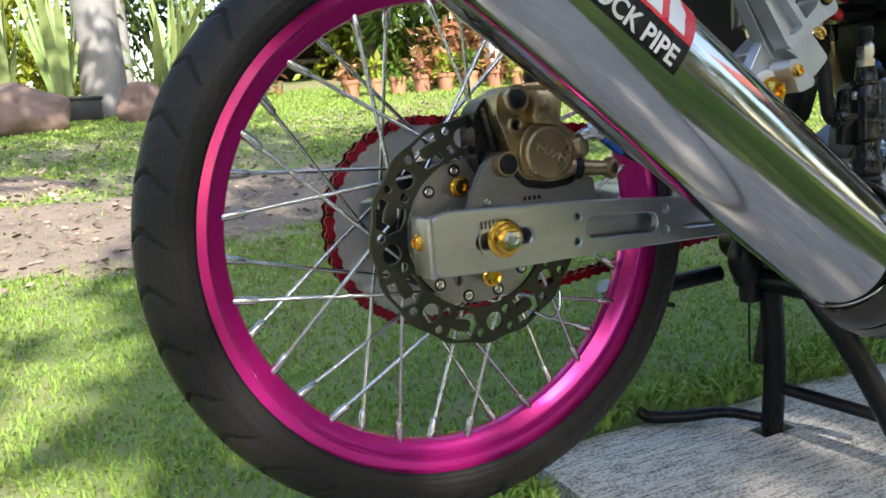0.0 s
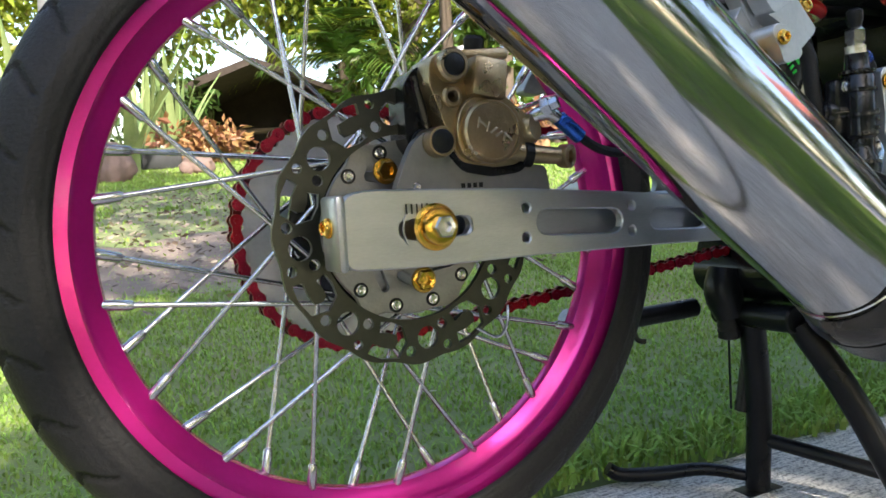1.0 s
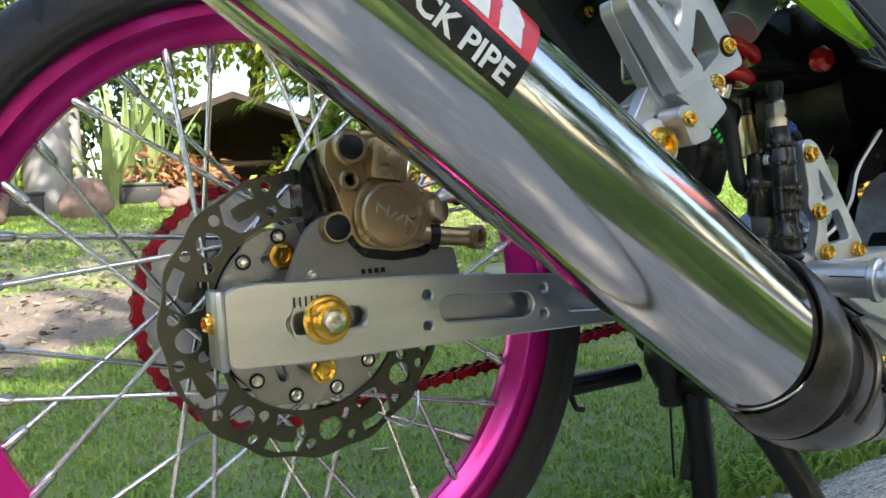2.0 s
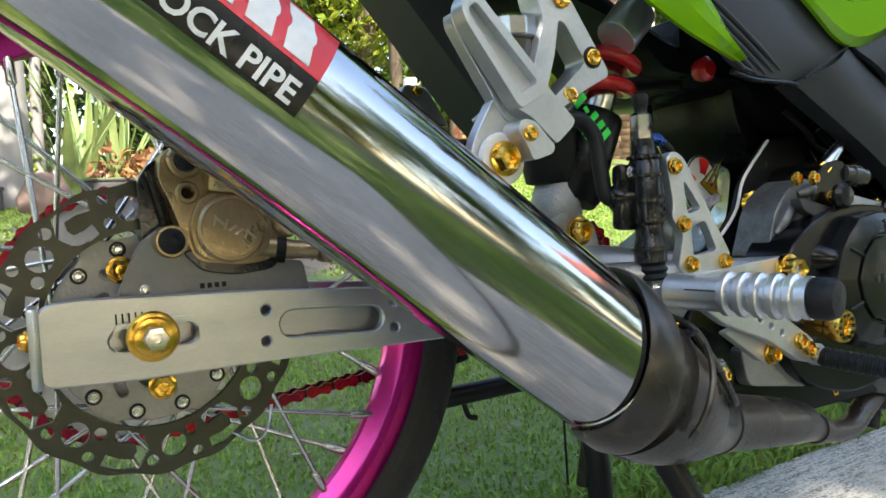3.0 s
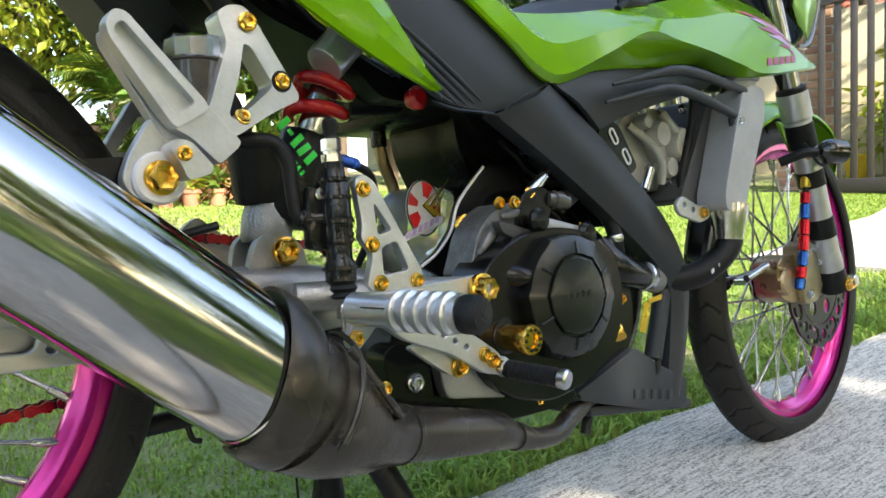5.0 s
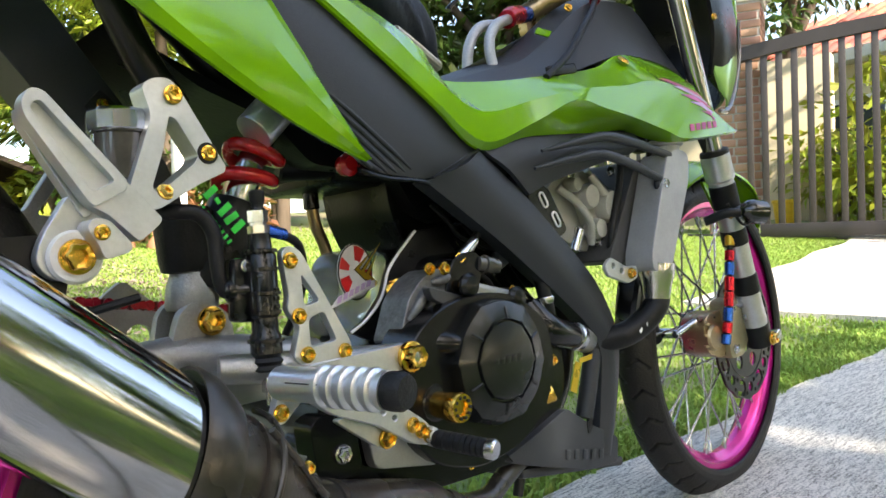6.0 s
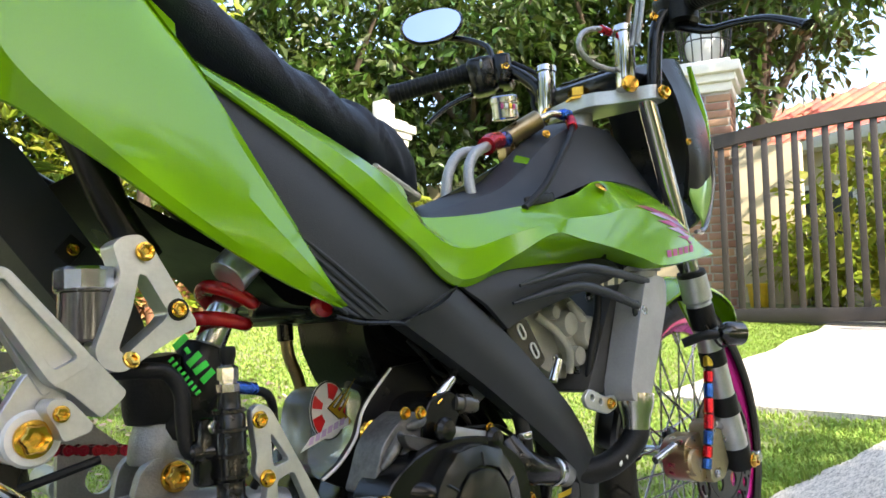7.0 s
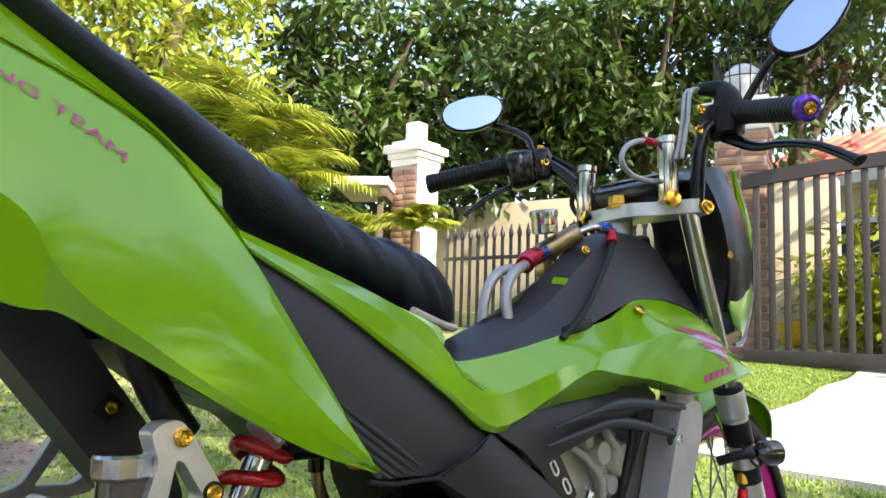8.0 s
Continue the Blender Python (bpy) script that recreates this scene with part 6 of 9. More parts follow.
# injector wiring over the case
part("sensor_lead", tube([(0.62, -0.128, 0.386), (0.63, -0.126, 0.394), (0.645, -0.12, 0.402), (0.665, -0.11, 0.41)], 0.0042, 10), SOFT, BIKE, "grey sensor lead", 50)
part("sensor", tube([(0.5684, -0.13, 0.349), (0.582, -0.13, 0.359), (0.60, -0.13, 0.372), (0.623, -0.128, 0.388)], [0.005, 0.0062, 0.0075, 0.006], 14, 3), POLISHED, BIKE, "bright sensor")
part("sensor_nut", rod((0.589, -0.131, 0.3645), (0.5965, -0.131, 0.370), 0.0095, 6), GOLD, BIKE)
for k, pts in enumerate((((0.58, -0.11, 0.345), (0.64, -0.12, 0.335), (0.70, -0.12, 0.33), (0.74, -0.11, 0.315)), ((0.64, -0.10, 0.36), (0.66, -0.11, 0.345), (0.67, -0.11, 0.33), (0.69, -0.10, 0.325)), ((0.635, -0.10, 0.41), (0.655, -0.11, 0.385), (0.69, -0.11, 0.375), (0.72, -0.10, 0.36)), ((0.60, -0.09, 0.43), (0.615, -0.10, 0.41), (0.63, -0.10, 0.395), (0.67, -0.1, 0.38)))):
    part("wiring", tube(pts, 0.0028, 8), SOFT, BIKE, "black wiring")
part("foil_strip", sheet([
    [(0.674, -0.127, 0.382), (0.69, -0.133, 0.368), (0.706, -0.128, 0.352), (0.722, -0.131, 0.336)],
    [(0.679, -0.131, 0.386), (0.695, -0.129, 0.372), (0.711, -0.134, 0.357), (0.727, -0.128, 0.341)],
    [(0.685, -0.128, 0.389), (0.701, -0.133, 0.374), (0.716, -0.129, 0.360), (0.731, -0.132, 0.344)],
], 2, 0.001), POLISHED, BIKE, "crumpled silver foil tape", 20)
part("wire_plug", lathe([(0.0, 0), (0.008, 0.0), (0.0085, 0.002), (0.0085, 0.008), (0.0105, 0.009), (0.0105, 0.019), (0.0085, 0.020), (0.0085, 0.028), (0.0, 0.029)], 20, Matrix.Translation((0.615, -0.137, 0.3635)) @ frame_z((0.96, -0.1, -0.16)), cap=False), BRONZE_RES, BIKE, "brown moulded wire plug", 30)
part("injector", tube([(0.69, -0.085, 0.355), (0.715, -0.09, 0.375), (0.745, -0.09, 0.385)], [0.009, 0.012, 0.009], 12, 4), CAST, BIKE, "grey injector body", 35)
part("throttle_body", tube([(0.66, -0.05, 0.36), (0.69, -0.055, 0.40), (0.70, -0.05, 0.44)], 0.026, 20, 4), ENGINE_BLACK, BIKE, "", 40)

# frame, inner plastics ------------------------------------------------------
part("main_frame", tube([(0.95, -0.06, 0.62), (0.80, -0.03, 0.55), (0.62, -0.02, 0.497), (0.50, -0.02, 0.492)], [0.03, 0.03, 0.025, 0.02], 16, 4), FRAME_BLACK, BIKE, "black steel frame", 45)
part("down_tube", tube([(0.60, -0.01, 0.47), (0.61, 0.0, 0.40), (0.60, 0.0, 0.31), (0.56, 0.0, 0.22)], 0.019, 14, 4), FRAME_BLACK, BIKE, "", 45)
for side in (-1, 1):
    part("seat_rail", tube([(0.50, 0.05 * side - 0.01, 0.475), (0.40, 0.045 * side, 0.535), (0.30, 0.09 * side, 0.59), (0.15, 0.105 * side, 0.68), (0.02, 0.10 * side, 0.73)], 0.0125, 12, 4), FRAME_BLACK, BIKE, "", 45)
    part("rear_stay", tube([(0.31, 0.107 * side, 0.50), (0.285, 0.107 * side, 0.535), (0.255, 0.105 * side, 0.6)], 0.0135, 12, 3), FRAME_BLACK, BIKE, "", 45)
part("inner_fender", plate(rounded([(0.10, 0.70), (0.20, 0.63), (0.245, 0.605), (0.345, 0.472), (0.36, 0.43), (0.33, 0.415), (0.295, 0.452), (0.16, 0.62), (0.06, 0.68)], 0.012), (), -0.012, 0.055, 0.004), MATT, BIKE, "dark plastic inner mudguard", 35)
part("fender_pocket", box((0.018, 0.004, 0.022), (0.2865, -0.014, 0.519), 0.002, pose(0, 0, 0, 0, 40, 0)), SOFT, BIKE)
bolt((0.288, -0.016, 0.519), (0, -1, 0), 0.0055)
part("under_tray", plate(rounded([(0.30, 0.56), (0.40, 0.52), (0.47, 0.49), (0.64, 0.475), (0.665, 0.44), (0.63, 0.41), (0.59, 0.425), (0.565, 0.462), (0.46, 0.468), (0.42, 0.505), (0.345, 0.53), (0.27, 0.58)], 0.012), (), -0.075, 0.06, 0.004), FRAME_BLACK, BIKE, "black inner tray and battery box", 35)
part("inner_box", box((0.15, 0.15, 0.075), (0.575, 0.02, 0.492), 0.012), FRAME_BLACK, BIKE, "black air box", 35)
part("splash_guard", plate(rounded([(0.565, 0.47), (0.64, 0.47), (0.68, 0.40), (0.64, 0.36), (0.592, 0.385), (0.572, 0.425)], 0.01), (), -0.055, 0.06, 0.003), FRAME_BLACK, BIKE, "", 35)
part("rubber_sheet", tube([(0.577, -0.087, 0.402), (0.549, -0.087, 0.376), (0.536, -0.087, 0.36), (0.527, -0.087, 0.337), (0.507, -0.087, 0.316), (0.486, -0.087, 0.304)], 0.0016, 6, 5), BAR_WHITE, BIKE, "pale rubber edge trim")
part("rubber_flap", plate(rounded([(0.577, 0.402), (0.549, 0.376), (0.536, 0.36), (0.527, 0.337), (0.507, 0.316), (0.486, 0.304), (0.53, 0.285), (0.64, 0.33), (0.66, 0.41)], 0.004), (), -0.0855, -0.08), FRAME_BLACK, BIKE, "black rubber flap", 35)
bottle = part("breather_bottle", plate(rounded([(0.500, 0.318), (0.512, 0.375), (0.53, 0.388), (0.575, 0.38), (0.565, 0.33), (0.54, 0.298), (0.51, 0.296)], 0.014), (), -0.043, 0.01, 0.006), CLEAR, BIKE, "clear plastic breather bottle", 45)
part("round_emblem", plate([(0.528 + 0.023 * math.cos(a), 0.363 + 0.030 * math.sin(a)) for a in (2 * math.pi * i / 28 for i in range(28))], (), -0.0445, -0.0435), BAR_WHITE, bottle, "round striped emblem sticker")
part("emblem_ring", plate([(0.528 + 0.023 * math.cos(a), 0.363 + 0.030 * math.sin(a)) for a in (2 * math.pi * i / 28 for i in range(28))], ([(0.528 + 0.0215 * math.cos(a), 0.363 + 0.0282 * math.sin(a)) for a in (2 * math.pi * i / 28 for i in range(28))],), -0.0452, -0.0447), STICKER_BLACK, bottle)
for a0, a1 in ((2.5, 3.0), (3.4, 4.1), (0.9, 1.6), (-0.5, 0.1)):
    arc = [a0 + (a1 - a0) * i / 5 for i in range(6)]
    rim = [(0.528 + 0.0208 * math.cos(a), 0.363 + 0.0272 * math.sin(a)) for a in arc]
    inner = [(0.528 + 0.009 * math.cos(a), 0.363 + 0.012 * math.sin(a)) for a in reversed(arc)]
    part("emblem_patch", plate(rim + inner, (), -0.0456, -0.0450), STICKER_RED, bottle)
for k, (tip_x, tip_z) in enumerate(((0.551, 0.384), (0.563, 0.393), (0.556, 0.379))):
    x, z = 0.5265 + 0.0065 * k, 0.3655 - 0.0035 * k
    part("emblem_chevron", plate([(x, z), (x + 0.0135, z - 0.0115), (x + 0.0155, z - 0.008), (x + 0.0052, z + 0.001), (tip_x, tip_z)], (), -0.0466, -0.0460), YELLOW_FITTING, bottle)
    part("chevron_outline", plate([(x - 0.0012, z), (x + 0.0135, z - 0.0130), (x + 0.0167, z - 0.008), (x + 0.0065, z + 0.001), (tip_x + 0.0012, tip_z + 0.0016)], (), -0.0459, -0.0457), STICKER_BLACK, bottle)
part("emblem_ribbon", plate([(0.490, 0.326), (0.551, 0.346), (0.552, 0.354), (0.503, 0.339)], (), -0.0470, -0.0467), BAR_WHITE, bottle)
for k in range(6):
    x, z = 0.500 + 0.0078 * k, 0.3315 + 0.0029 * k
    part("emblem_bar", plate([(x, z), (x + 0.0055, z + 0.0015), (x + 0.0075, z + 0.0085), (x + 0.002, z + 0.007)], (), -0.0476, -0.0471), LILAC_MARK, bottle)
part("drain_tube", tube([(0.530, 0.03, 0.445), (0.535, 0.032, 0.42), (0.548, 0.035, 0.395), (0.556, 0.036, 0.37)], 0.007, 12), BRONZE, BIKE, "amber drain tube", 50)
part("tube_end", rod((0.529, 0.03, 0.456), (0.53, 0.03, 0.436), 0.009, 14), BLACK, BIKE)
part("filter_can", rod((0.455, -0.02, 0.478), (0.51, -0.04, 0.480), 0.02, 24), FRAME_BLACK, BIKE, "", 35)
part("red_knob", lathe([(0.0, 0), (0.010, 0.0), (0.0115, 0.004), (0.0115, 0.010), (0.007, 0.014), (0.0, 0.0145)], 20, y_axis((0.487, -0.088, 0.466)), cap=False), RED, BIKE, "red anodised knob", 30)

# panel dressings ----------------------------------------------------------
for xa, za, xb, zb in ((0.428, 0.520, 0.526, 0.457), (0.434, 0.508, 0.517, 0.4545), (0.440, 0.496, 0.507, 0.4525), (0.446, 0.484, 0.496, 0.4515), (0.452, 0.473, 0.484, 0.452), (0.458, 0.463, 0.472, 0.454)):
    ends = [Vector((xa, 0, za)).lerp(Vector((xb, 0, zb)), i / 4) for i in range(5)]
    part("moulded_rib", tube([(p.x, drape(side_panel, p.x, p.z, 0.0), p.z) for p in ends], [0.001, 0.0026, 0.0026, 0.0026, 0.001], 8, 2), MATT, side_panel)
part("panel_edge", tube([(0.46, -0.1475, 0.452), (0.49, -0.146, 0.4465), (0.535, -0.144, 0.4455), (0.548, -0.1435, 0.4435)], 0.0024, 8, 4), FRAME_BLACK, side_panel)
part("panel_seam", tube([(0.545, -0.1535, 0.4480), (0.58, -0.1555, 0.466), (0.618, -0.148, 0.4815)], 0.0012, 6, 4), FRAME_BLACK, frame_cover)
shroud = part("radiator_shroud", sheet([
    [(0.628, -0.138, 0.500), (0.70, -0.138, 0.522), (0.78, -0.138, 0.530), (0.85, -0.138, 0.538), (0.90, -0.14, 0.540)],
    [(0.628, -0.146, 0.482), (0.70, -0.150, 0.496), (0.78, -0.153, 0.507), (0.85, -0.156, 0.515), (0.90, -0.158, 0.521)],
    [(0.66, -0.152, 0.462), (0.72, -0.158, 0.475), (0.79, -0.164, 0.488), (0.86, -0.166, 0.497), (0.91, -0.166, 0.505)],
    [(0.697, -0.148, 0.436), (0.725, -0.15, 0.448), (0.77, -0.155, 0.462), (0.83, -0.16, 0.478), (0.89, -0.16, 0.492)],
], 4, 0.006), MATT, BIKE, "matt black radiator shroud", 35)
part("shroud_fin", tube([(0.70, -0.166, 0.482), (0.76, -0.178, 0.496), (0.80, -0.184, 0.503), (0.86, -0.184, 0.5), (0.95, -0.18, 0.491)], [0.002, 0.005, 0.006, 0.006, 0.005], 10, 4), MATT, shroud, "", 45)
part("shroud_fin", tube([(0.69, -0.163, 0.463), (0.75, -0.174, 0.476), (0.79, -0.181, 0.482), (0.85, -0.181, 0.475), (0.93, -0.178, 0.458)], [0.002, 0.005, 0.006, 0.006, 0.005], 10, 4), MATT, shroud, "", 45)
part("shroud_back", plate(rounded([(0.60, 0.505), (0.64, 0.43), (0.70, 0.425), (0.76, 0.468), (0.90, 0.502), (0.90, 0.535), (0.76, 0.53), (0.66, 0.518)], 0.01), (), -0.125, -0.118), FRAME_BLACK, shroud)
part("shroud_tab", lathe([(0.0, 0), (0.013, 0.0), (0.0135, 0.003), (0.011, 0.006), (0.0, 0.006)], 24, y_axis((0.931, -0.174, 0.453)), cap=False), MATT, shroud)
bolt((0.931, -0.1795, 0.453), (0, -1, 0), 0.0085, SILVER_BOLT, shroud)

# pale inner strip of the tank cover beside the seat, and the black top cover
part("inner_strip", sheet([
    [(0.42, -0.122, 0.637), (0.50, -0.12, 0.613), (0.56, -0.115, 0.596), (0.585, -0.11, 0.588)],
    [(0.42, -0.128, 0.628), (0.50, -0.127, 0.598), (0.56, -0.122, 0.575), (0.588, -0.113, 0.574)],
    [(0.42, -0.131, 0.622), (0.50, -0.131, 0.585), (0.56, -0.128, 0.556), (0.578, -0.116, 0.554)],
], 3, 0.003), GREEN_PEARL, tank_cover, "pearl lime inner strip", 35)
part("strip_emblem", box((0.012, 0.0008, 0.010), (0.548, -0.1265, 0.583), 0.002, pose(0, 0, 0, 0, 25, 0)), YELLOW_FITTING, tank_cover)
part("cover_screw", lathe([(0.0, 0), (0.0085, 0.0), (0.0088, 0.001), (0.006, 0.0035), (0.0, 0.004)], 24, Matrix.Translation((0.905, -0.15, 0.6165)) @ frame_z((0, -0.7, 0.7)), cap=False), GOLD, tank_cover, "gold screw", 30)
for k, (xa, za, xb, zb, w) in enumerate(((0.940, 0.590, 1.054, 0.580, 0.0052), (0.962, 0.581, 1.056, 0.571, 0.0048), (0.976, 0.571, 1.055, 0.5625, 0.0045), (0.994, 0.5625, 1.052, 0.555, 0.0042), (1.018, 0.552, 1.056, 0.546, 0.004))):
    decal("wing_stripe", [(xa, za + w * 0.3), (xa + 0.03, za + w * 0.75), (xb - 0.012, zb + w * 0.8), (xb, zb), (xb - 0.006, zb - w * 0.7), (xa + 0.025, za - w * 0.7)], tank_cover, (PINK_MARK, LILAC_MARK)[k % 2], "pink wing graphic")
for k in range(5):
    x, z = 0.983 + 0.0165 * k, 0.527 + 0.0026 * k
    decal("wordmark_bar", [(x - 0.006, z - 0.0055), (x + 0.005, z - 0.004), (x + 0.007, z + 0.0055), (x - 0.004, z + 0.004)], tank_cover, PINK_MARK)
tank_top = part("tank_top_cover", sheet([
    [(0.60, -0.062, 0.560), (0.68, -0.062, 0.592), (0.76, -0.06, 0.62), (0.82, -0.06, 0.66), (0.875, -0.062, 0.70), (0.93, -0.065, 0.728), (1.02, -0.068, 0.738), (1.07, -0.07, 0.70), (1.12, -0.07, 0.66)],
    [(0.605, -0.10, 0.556), (0.68, -0.10, 0.582), (0.76, -0.095, 0.608), (0.82, -0.092, 0.645), (0.875, -0.095, 0.688), (0.93, -0.10, 0.715), (1.01, -0.105, 0.72), (1.06, -0.115, 0.675), (1.10, -0.12, 0.64)],
    [(0.61, -0.128, 0.552), (0.68, -0.13, 0.562), (0.76, -0.13, 0.578), (0.82, -0.13, 0.595), (0.875, -0.132, 0.615), (0.93, -0.135, 0.632), (1.0, -0.14, 0.632), (1.04, -0.15, 0.62), (1.07, -0.155, 0.602)],
], 4, 0.004, 1), MATT, BIKE, "matt black tank top cover", 14)
part("tank_top_left", sheet([
    [(0.60, -0.062, 0.560), (0.70, -0.062, 0.6), (0.82, -0.06, 0.66), (0.93, -0.065, 0.728), (1.02, -0.068, 0.738), (1.12, -0.07, 0.66)],
    [(0.605, 0.0, 0.552), (0.70, 0.0, 0.57), (0.82, 0.0, 0.6), (0.93, 0.0, 0.64), (1.0, 0.01, 0.64), (1.08, 0.02, 0.61)],
], 4, 0.004), MATT, tank_top, "", 30)
part("green_tab", plate(rounded([(0.795, 0.648), (0.80, 0.657), (0.83, 0.657), (0.822, 0.648)], 0.002), (), -0.0955, -0.0935), GREEN, tank_top, "small lime tab")
part("cover_notch", box((0.06, 0.004, 0.012), (0.79, -0.1345, 0.592), 0.003, pose(0, 0, 0, 0, -12, 0)), SOFT, tank_top)
# seat hem
part("seat_hem", tube([(0.545, -0.112, 0.6045), (0.58, -0.102, 0.597), (0.62, -0.086, 0.591), (0.645, -0.07, 0.591), (0.652, -0.045, 0.593)], 0.0045, 8, 5, flat=1.0), VINYL_WHITE, seat, "white vinyl hem")

# lettering on the tail: only its last letters come into view
tail_text = text_mesh("RACING TEAM", 0.0135, PINK_MARK, 0.0)
xs = [v.co.x for v in tail_text.verts]
x0, x1 = min(xs), max(xs)
for v in tail_text.verts:
    f = (v.co.x - x0) / (x1 - x0)
    x = 0.102 + 0.132 * f + 0.25 * v.co.y
    z = 0.7265 - 0.52 * (x - 0.1886) - 1.2 * (x - 0.1886) ** 2 + 0.95 * v.co.y - 0.006
    v.co = Vector((x, drape(tail_panel, x, z, 0.0012), z))
part("lettering", tail_text, PINK_MARK, tail_panel, "thin pink block letters", 89)

# lower cowl ---------------------------------------------------------------
cowl = part("engine_guard", plate(rounded([(0.636, 0.1535), (0.70, 0.172), (0.7533, 0.190), (0.80, 0.163), (0.855, 0.137), (0.850, 0.108), (0.793, 0.110), (0.68, 0.140)], 0.006), (), -0.135, -0.115, 0.003), MATT, BIKE, "matt grey-black lower engine guard", 35)
for k in range(5):
    part("raised_mark", box((0.009, 0.001, 0.011), (0.749 + 0.0165 * k, -0.1362, 0.1375 - 0.0031 * k), 0.0006, pose(0, 0, 0, 0, 10, 0)), MATT, cowl)
part("guard_strut", tube([(0.80, -0.125, 0.17), (0.815, -0.125, 0.21), (0.828, -0.125, 0.25)], 0.011, 12, 4), MATT, cowl, "", 45)
part("guard_floor", box((0.2, 0.17, 0.012), (0.78, -0.04, 0.115), 0.004, pose(0, 0, 0, 0, 8, 0)), MATT, cowl)
part("guard_slot", plate(rounded([(0.79, 0.168), (0.802, 0.172), (0.80, 0.158), (0.792, 0.152)], 0.003), (), -0.1362, -0.1355), SOFT, cowl)
part("drain_hose", rod((0.71, -0.10, 0.135), (0.695, -0.102, 0.098), 0.006, 12), SOFT, BIKE, "black drain hose")
tag = part("paper_tag", box((0.012, 0.001, 0.036), (0.781, -0.131, 0.222), 0.0, pose(0, 0, 0, 0, 22, 0)), YELLOW_FITTING, BIKE, "yellow-green paper tag")
part("tag_loop", box((0.030, 0.001, 0.006), (0.805, -0.131, 0.2415), 0.0, pose(0, 0, 0, 0, -6, 0)), YELLOW_FITTING, tag)

# radiator -----------------------------------------------------------------
rad_out = rounded([(0.94, 0.492), (0.965, 0.50), (0.996, 0.496), (0.992, 0.46), (0.932, 0.347), (0.918, 0.338), (0.885, 0.342), (0.884, 0.362)], 0.012)
radiator = part("radiator", plate(rad_out, (), -0.184, -0.145, 0.010), RAD_GREY, BIKE, "silver radiator side tank", 35)
part("radiator_core", plate(rounded([(0.850, 0.357), (0.885, 0.352), (0.95, 0.492), (0.93, 0.487)], 0.006), (), -0.143, 0.06, 0.002), CORE_GREY, radiator, "dark grey radiator core", 35)
part("left_tank", plate(rad_out, (), 0.06, 0.09, 0.008), SATIN, radiator, "", 35)
part("filler_neck", lathe([(0.018, 0), (0.019, 0.003), (0.019, 0.012), (0.024, 0.013), (0.024, 0.018), (0.02, 0.021)], 24, Matrix.Translation((0.968, -0.165, 0.493))), CAST, radiator, "", 35)
part("outlet", lathe([(0.0235, 0), (0.0235, 0.012), (0.019, 0.03), (0.0175, 0.045)], 28, Matrix.Translation((0.915, -0.170, 0.350)) @ frame_z((-0.1, 0.02, -1))), POLISHED, radiator, "bright metal hose outlet", 35)
part("radiator_hose", tube([(0.914, -0.171, 0.315), (0.907, -0.17, 0.297), (0.888, -0.162, 0.278), (0.862, -0.148, 0.264), (0.83, -0.12, 0.258)], 0.0158, 18, 5), SOFT, BIKE, "black rubber radiator hose", 50)
for k in range(4):
    part("hose_mark", box((0.009, 0.0012, 0.0045), (0.8690 + 0.0112 * k, -0.1705 - 0.0035 * k, 0.2700 + 0.0075 * k), 0.001, pose(0, 0, 0, 0, -32, 0)), BAR_WHITE, BIKE, "white printed hose mark")
lug = part("radiator_bracket", plate(rounded([(0.812, 0.352), (0.826, 0.362), (0.86, 0.349), (0.883, 0.35), (0.885, 0.335), (0.862, 0.328), (0.818, 0.34)], 0.006), (circle(0.83, 0.351, 0.004, 10), circle(0.848, 0.3445, 0.004, 10)), -0.162, -0.157, 0.001), SATIN, BIKE, "drilled silver bracket", 30)
bolt((0.867, -0.1625, 0.3405), (0, -1, 0), 0.007, parent=lug)
part("horn", lathe([(0.0, 0), (0.035, 0.0), (0.037, 0.004), (0.037, 0.018), (0.03, 0.024), (0.0, 0.024)], 32, Matrix.Translation((0.925, -0.11, 0.315)) @ frame_z((0.4, -0.8, -0.2)), cap=False), FRAME_BLACK, BIKE, "black horn", 30)
for k, pts in enumerate((((1.0, -0.12, 0.55), (0.97, -0.14, 0.5), (0.93, -0.14, 0.44), (0.905, -0.14, 0.38)), ((0.99, -0.13, 0.56), (0.955, -0.15, 0.51), (0.94, -0.15, 0.46), (0.915, -0.145, 0.39)), ((1.02, -0.14, 0.55), (1.0, -0.15, 0.525), (0.99, -0.15, 0.515), (0.97, -0.14, 0.5)))):
    part("loom", tube(pts, 0.004, 8), SOFT, BIKE, "black wiring loom")
part("steering_head", rod((1.03, -0.062, 0.73), (1.11, -0.062, 0.53), 0.03, 24), FRAME_BLACK, BIKE, "black steering head")

# fork ----------------------------------------------------------------------
FORK_TOP, FORK_LOW = Vector((1.036, -0.158, 0.757)), Vector((1.232, -0.158, 0.213))
fork_d = (FORK_LOW - FORK_TOP).normalized()


def at_z(z, y):
    f = (z - FORK_TOP.z) / (FORK_LOW.z - FORK_TOP.z)
    p = FORK_TOP.lerp(FORK_LOW, f)
    return Vector((p.x, y, p.z))


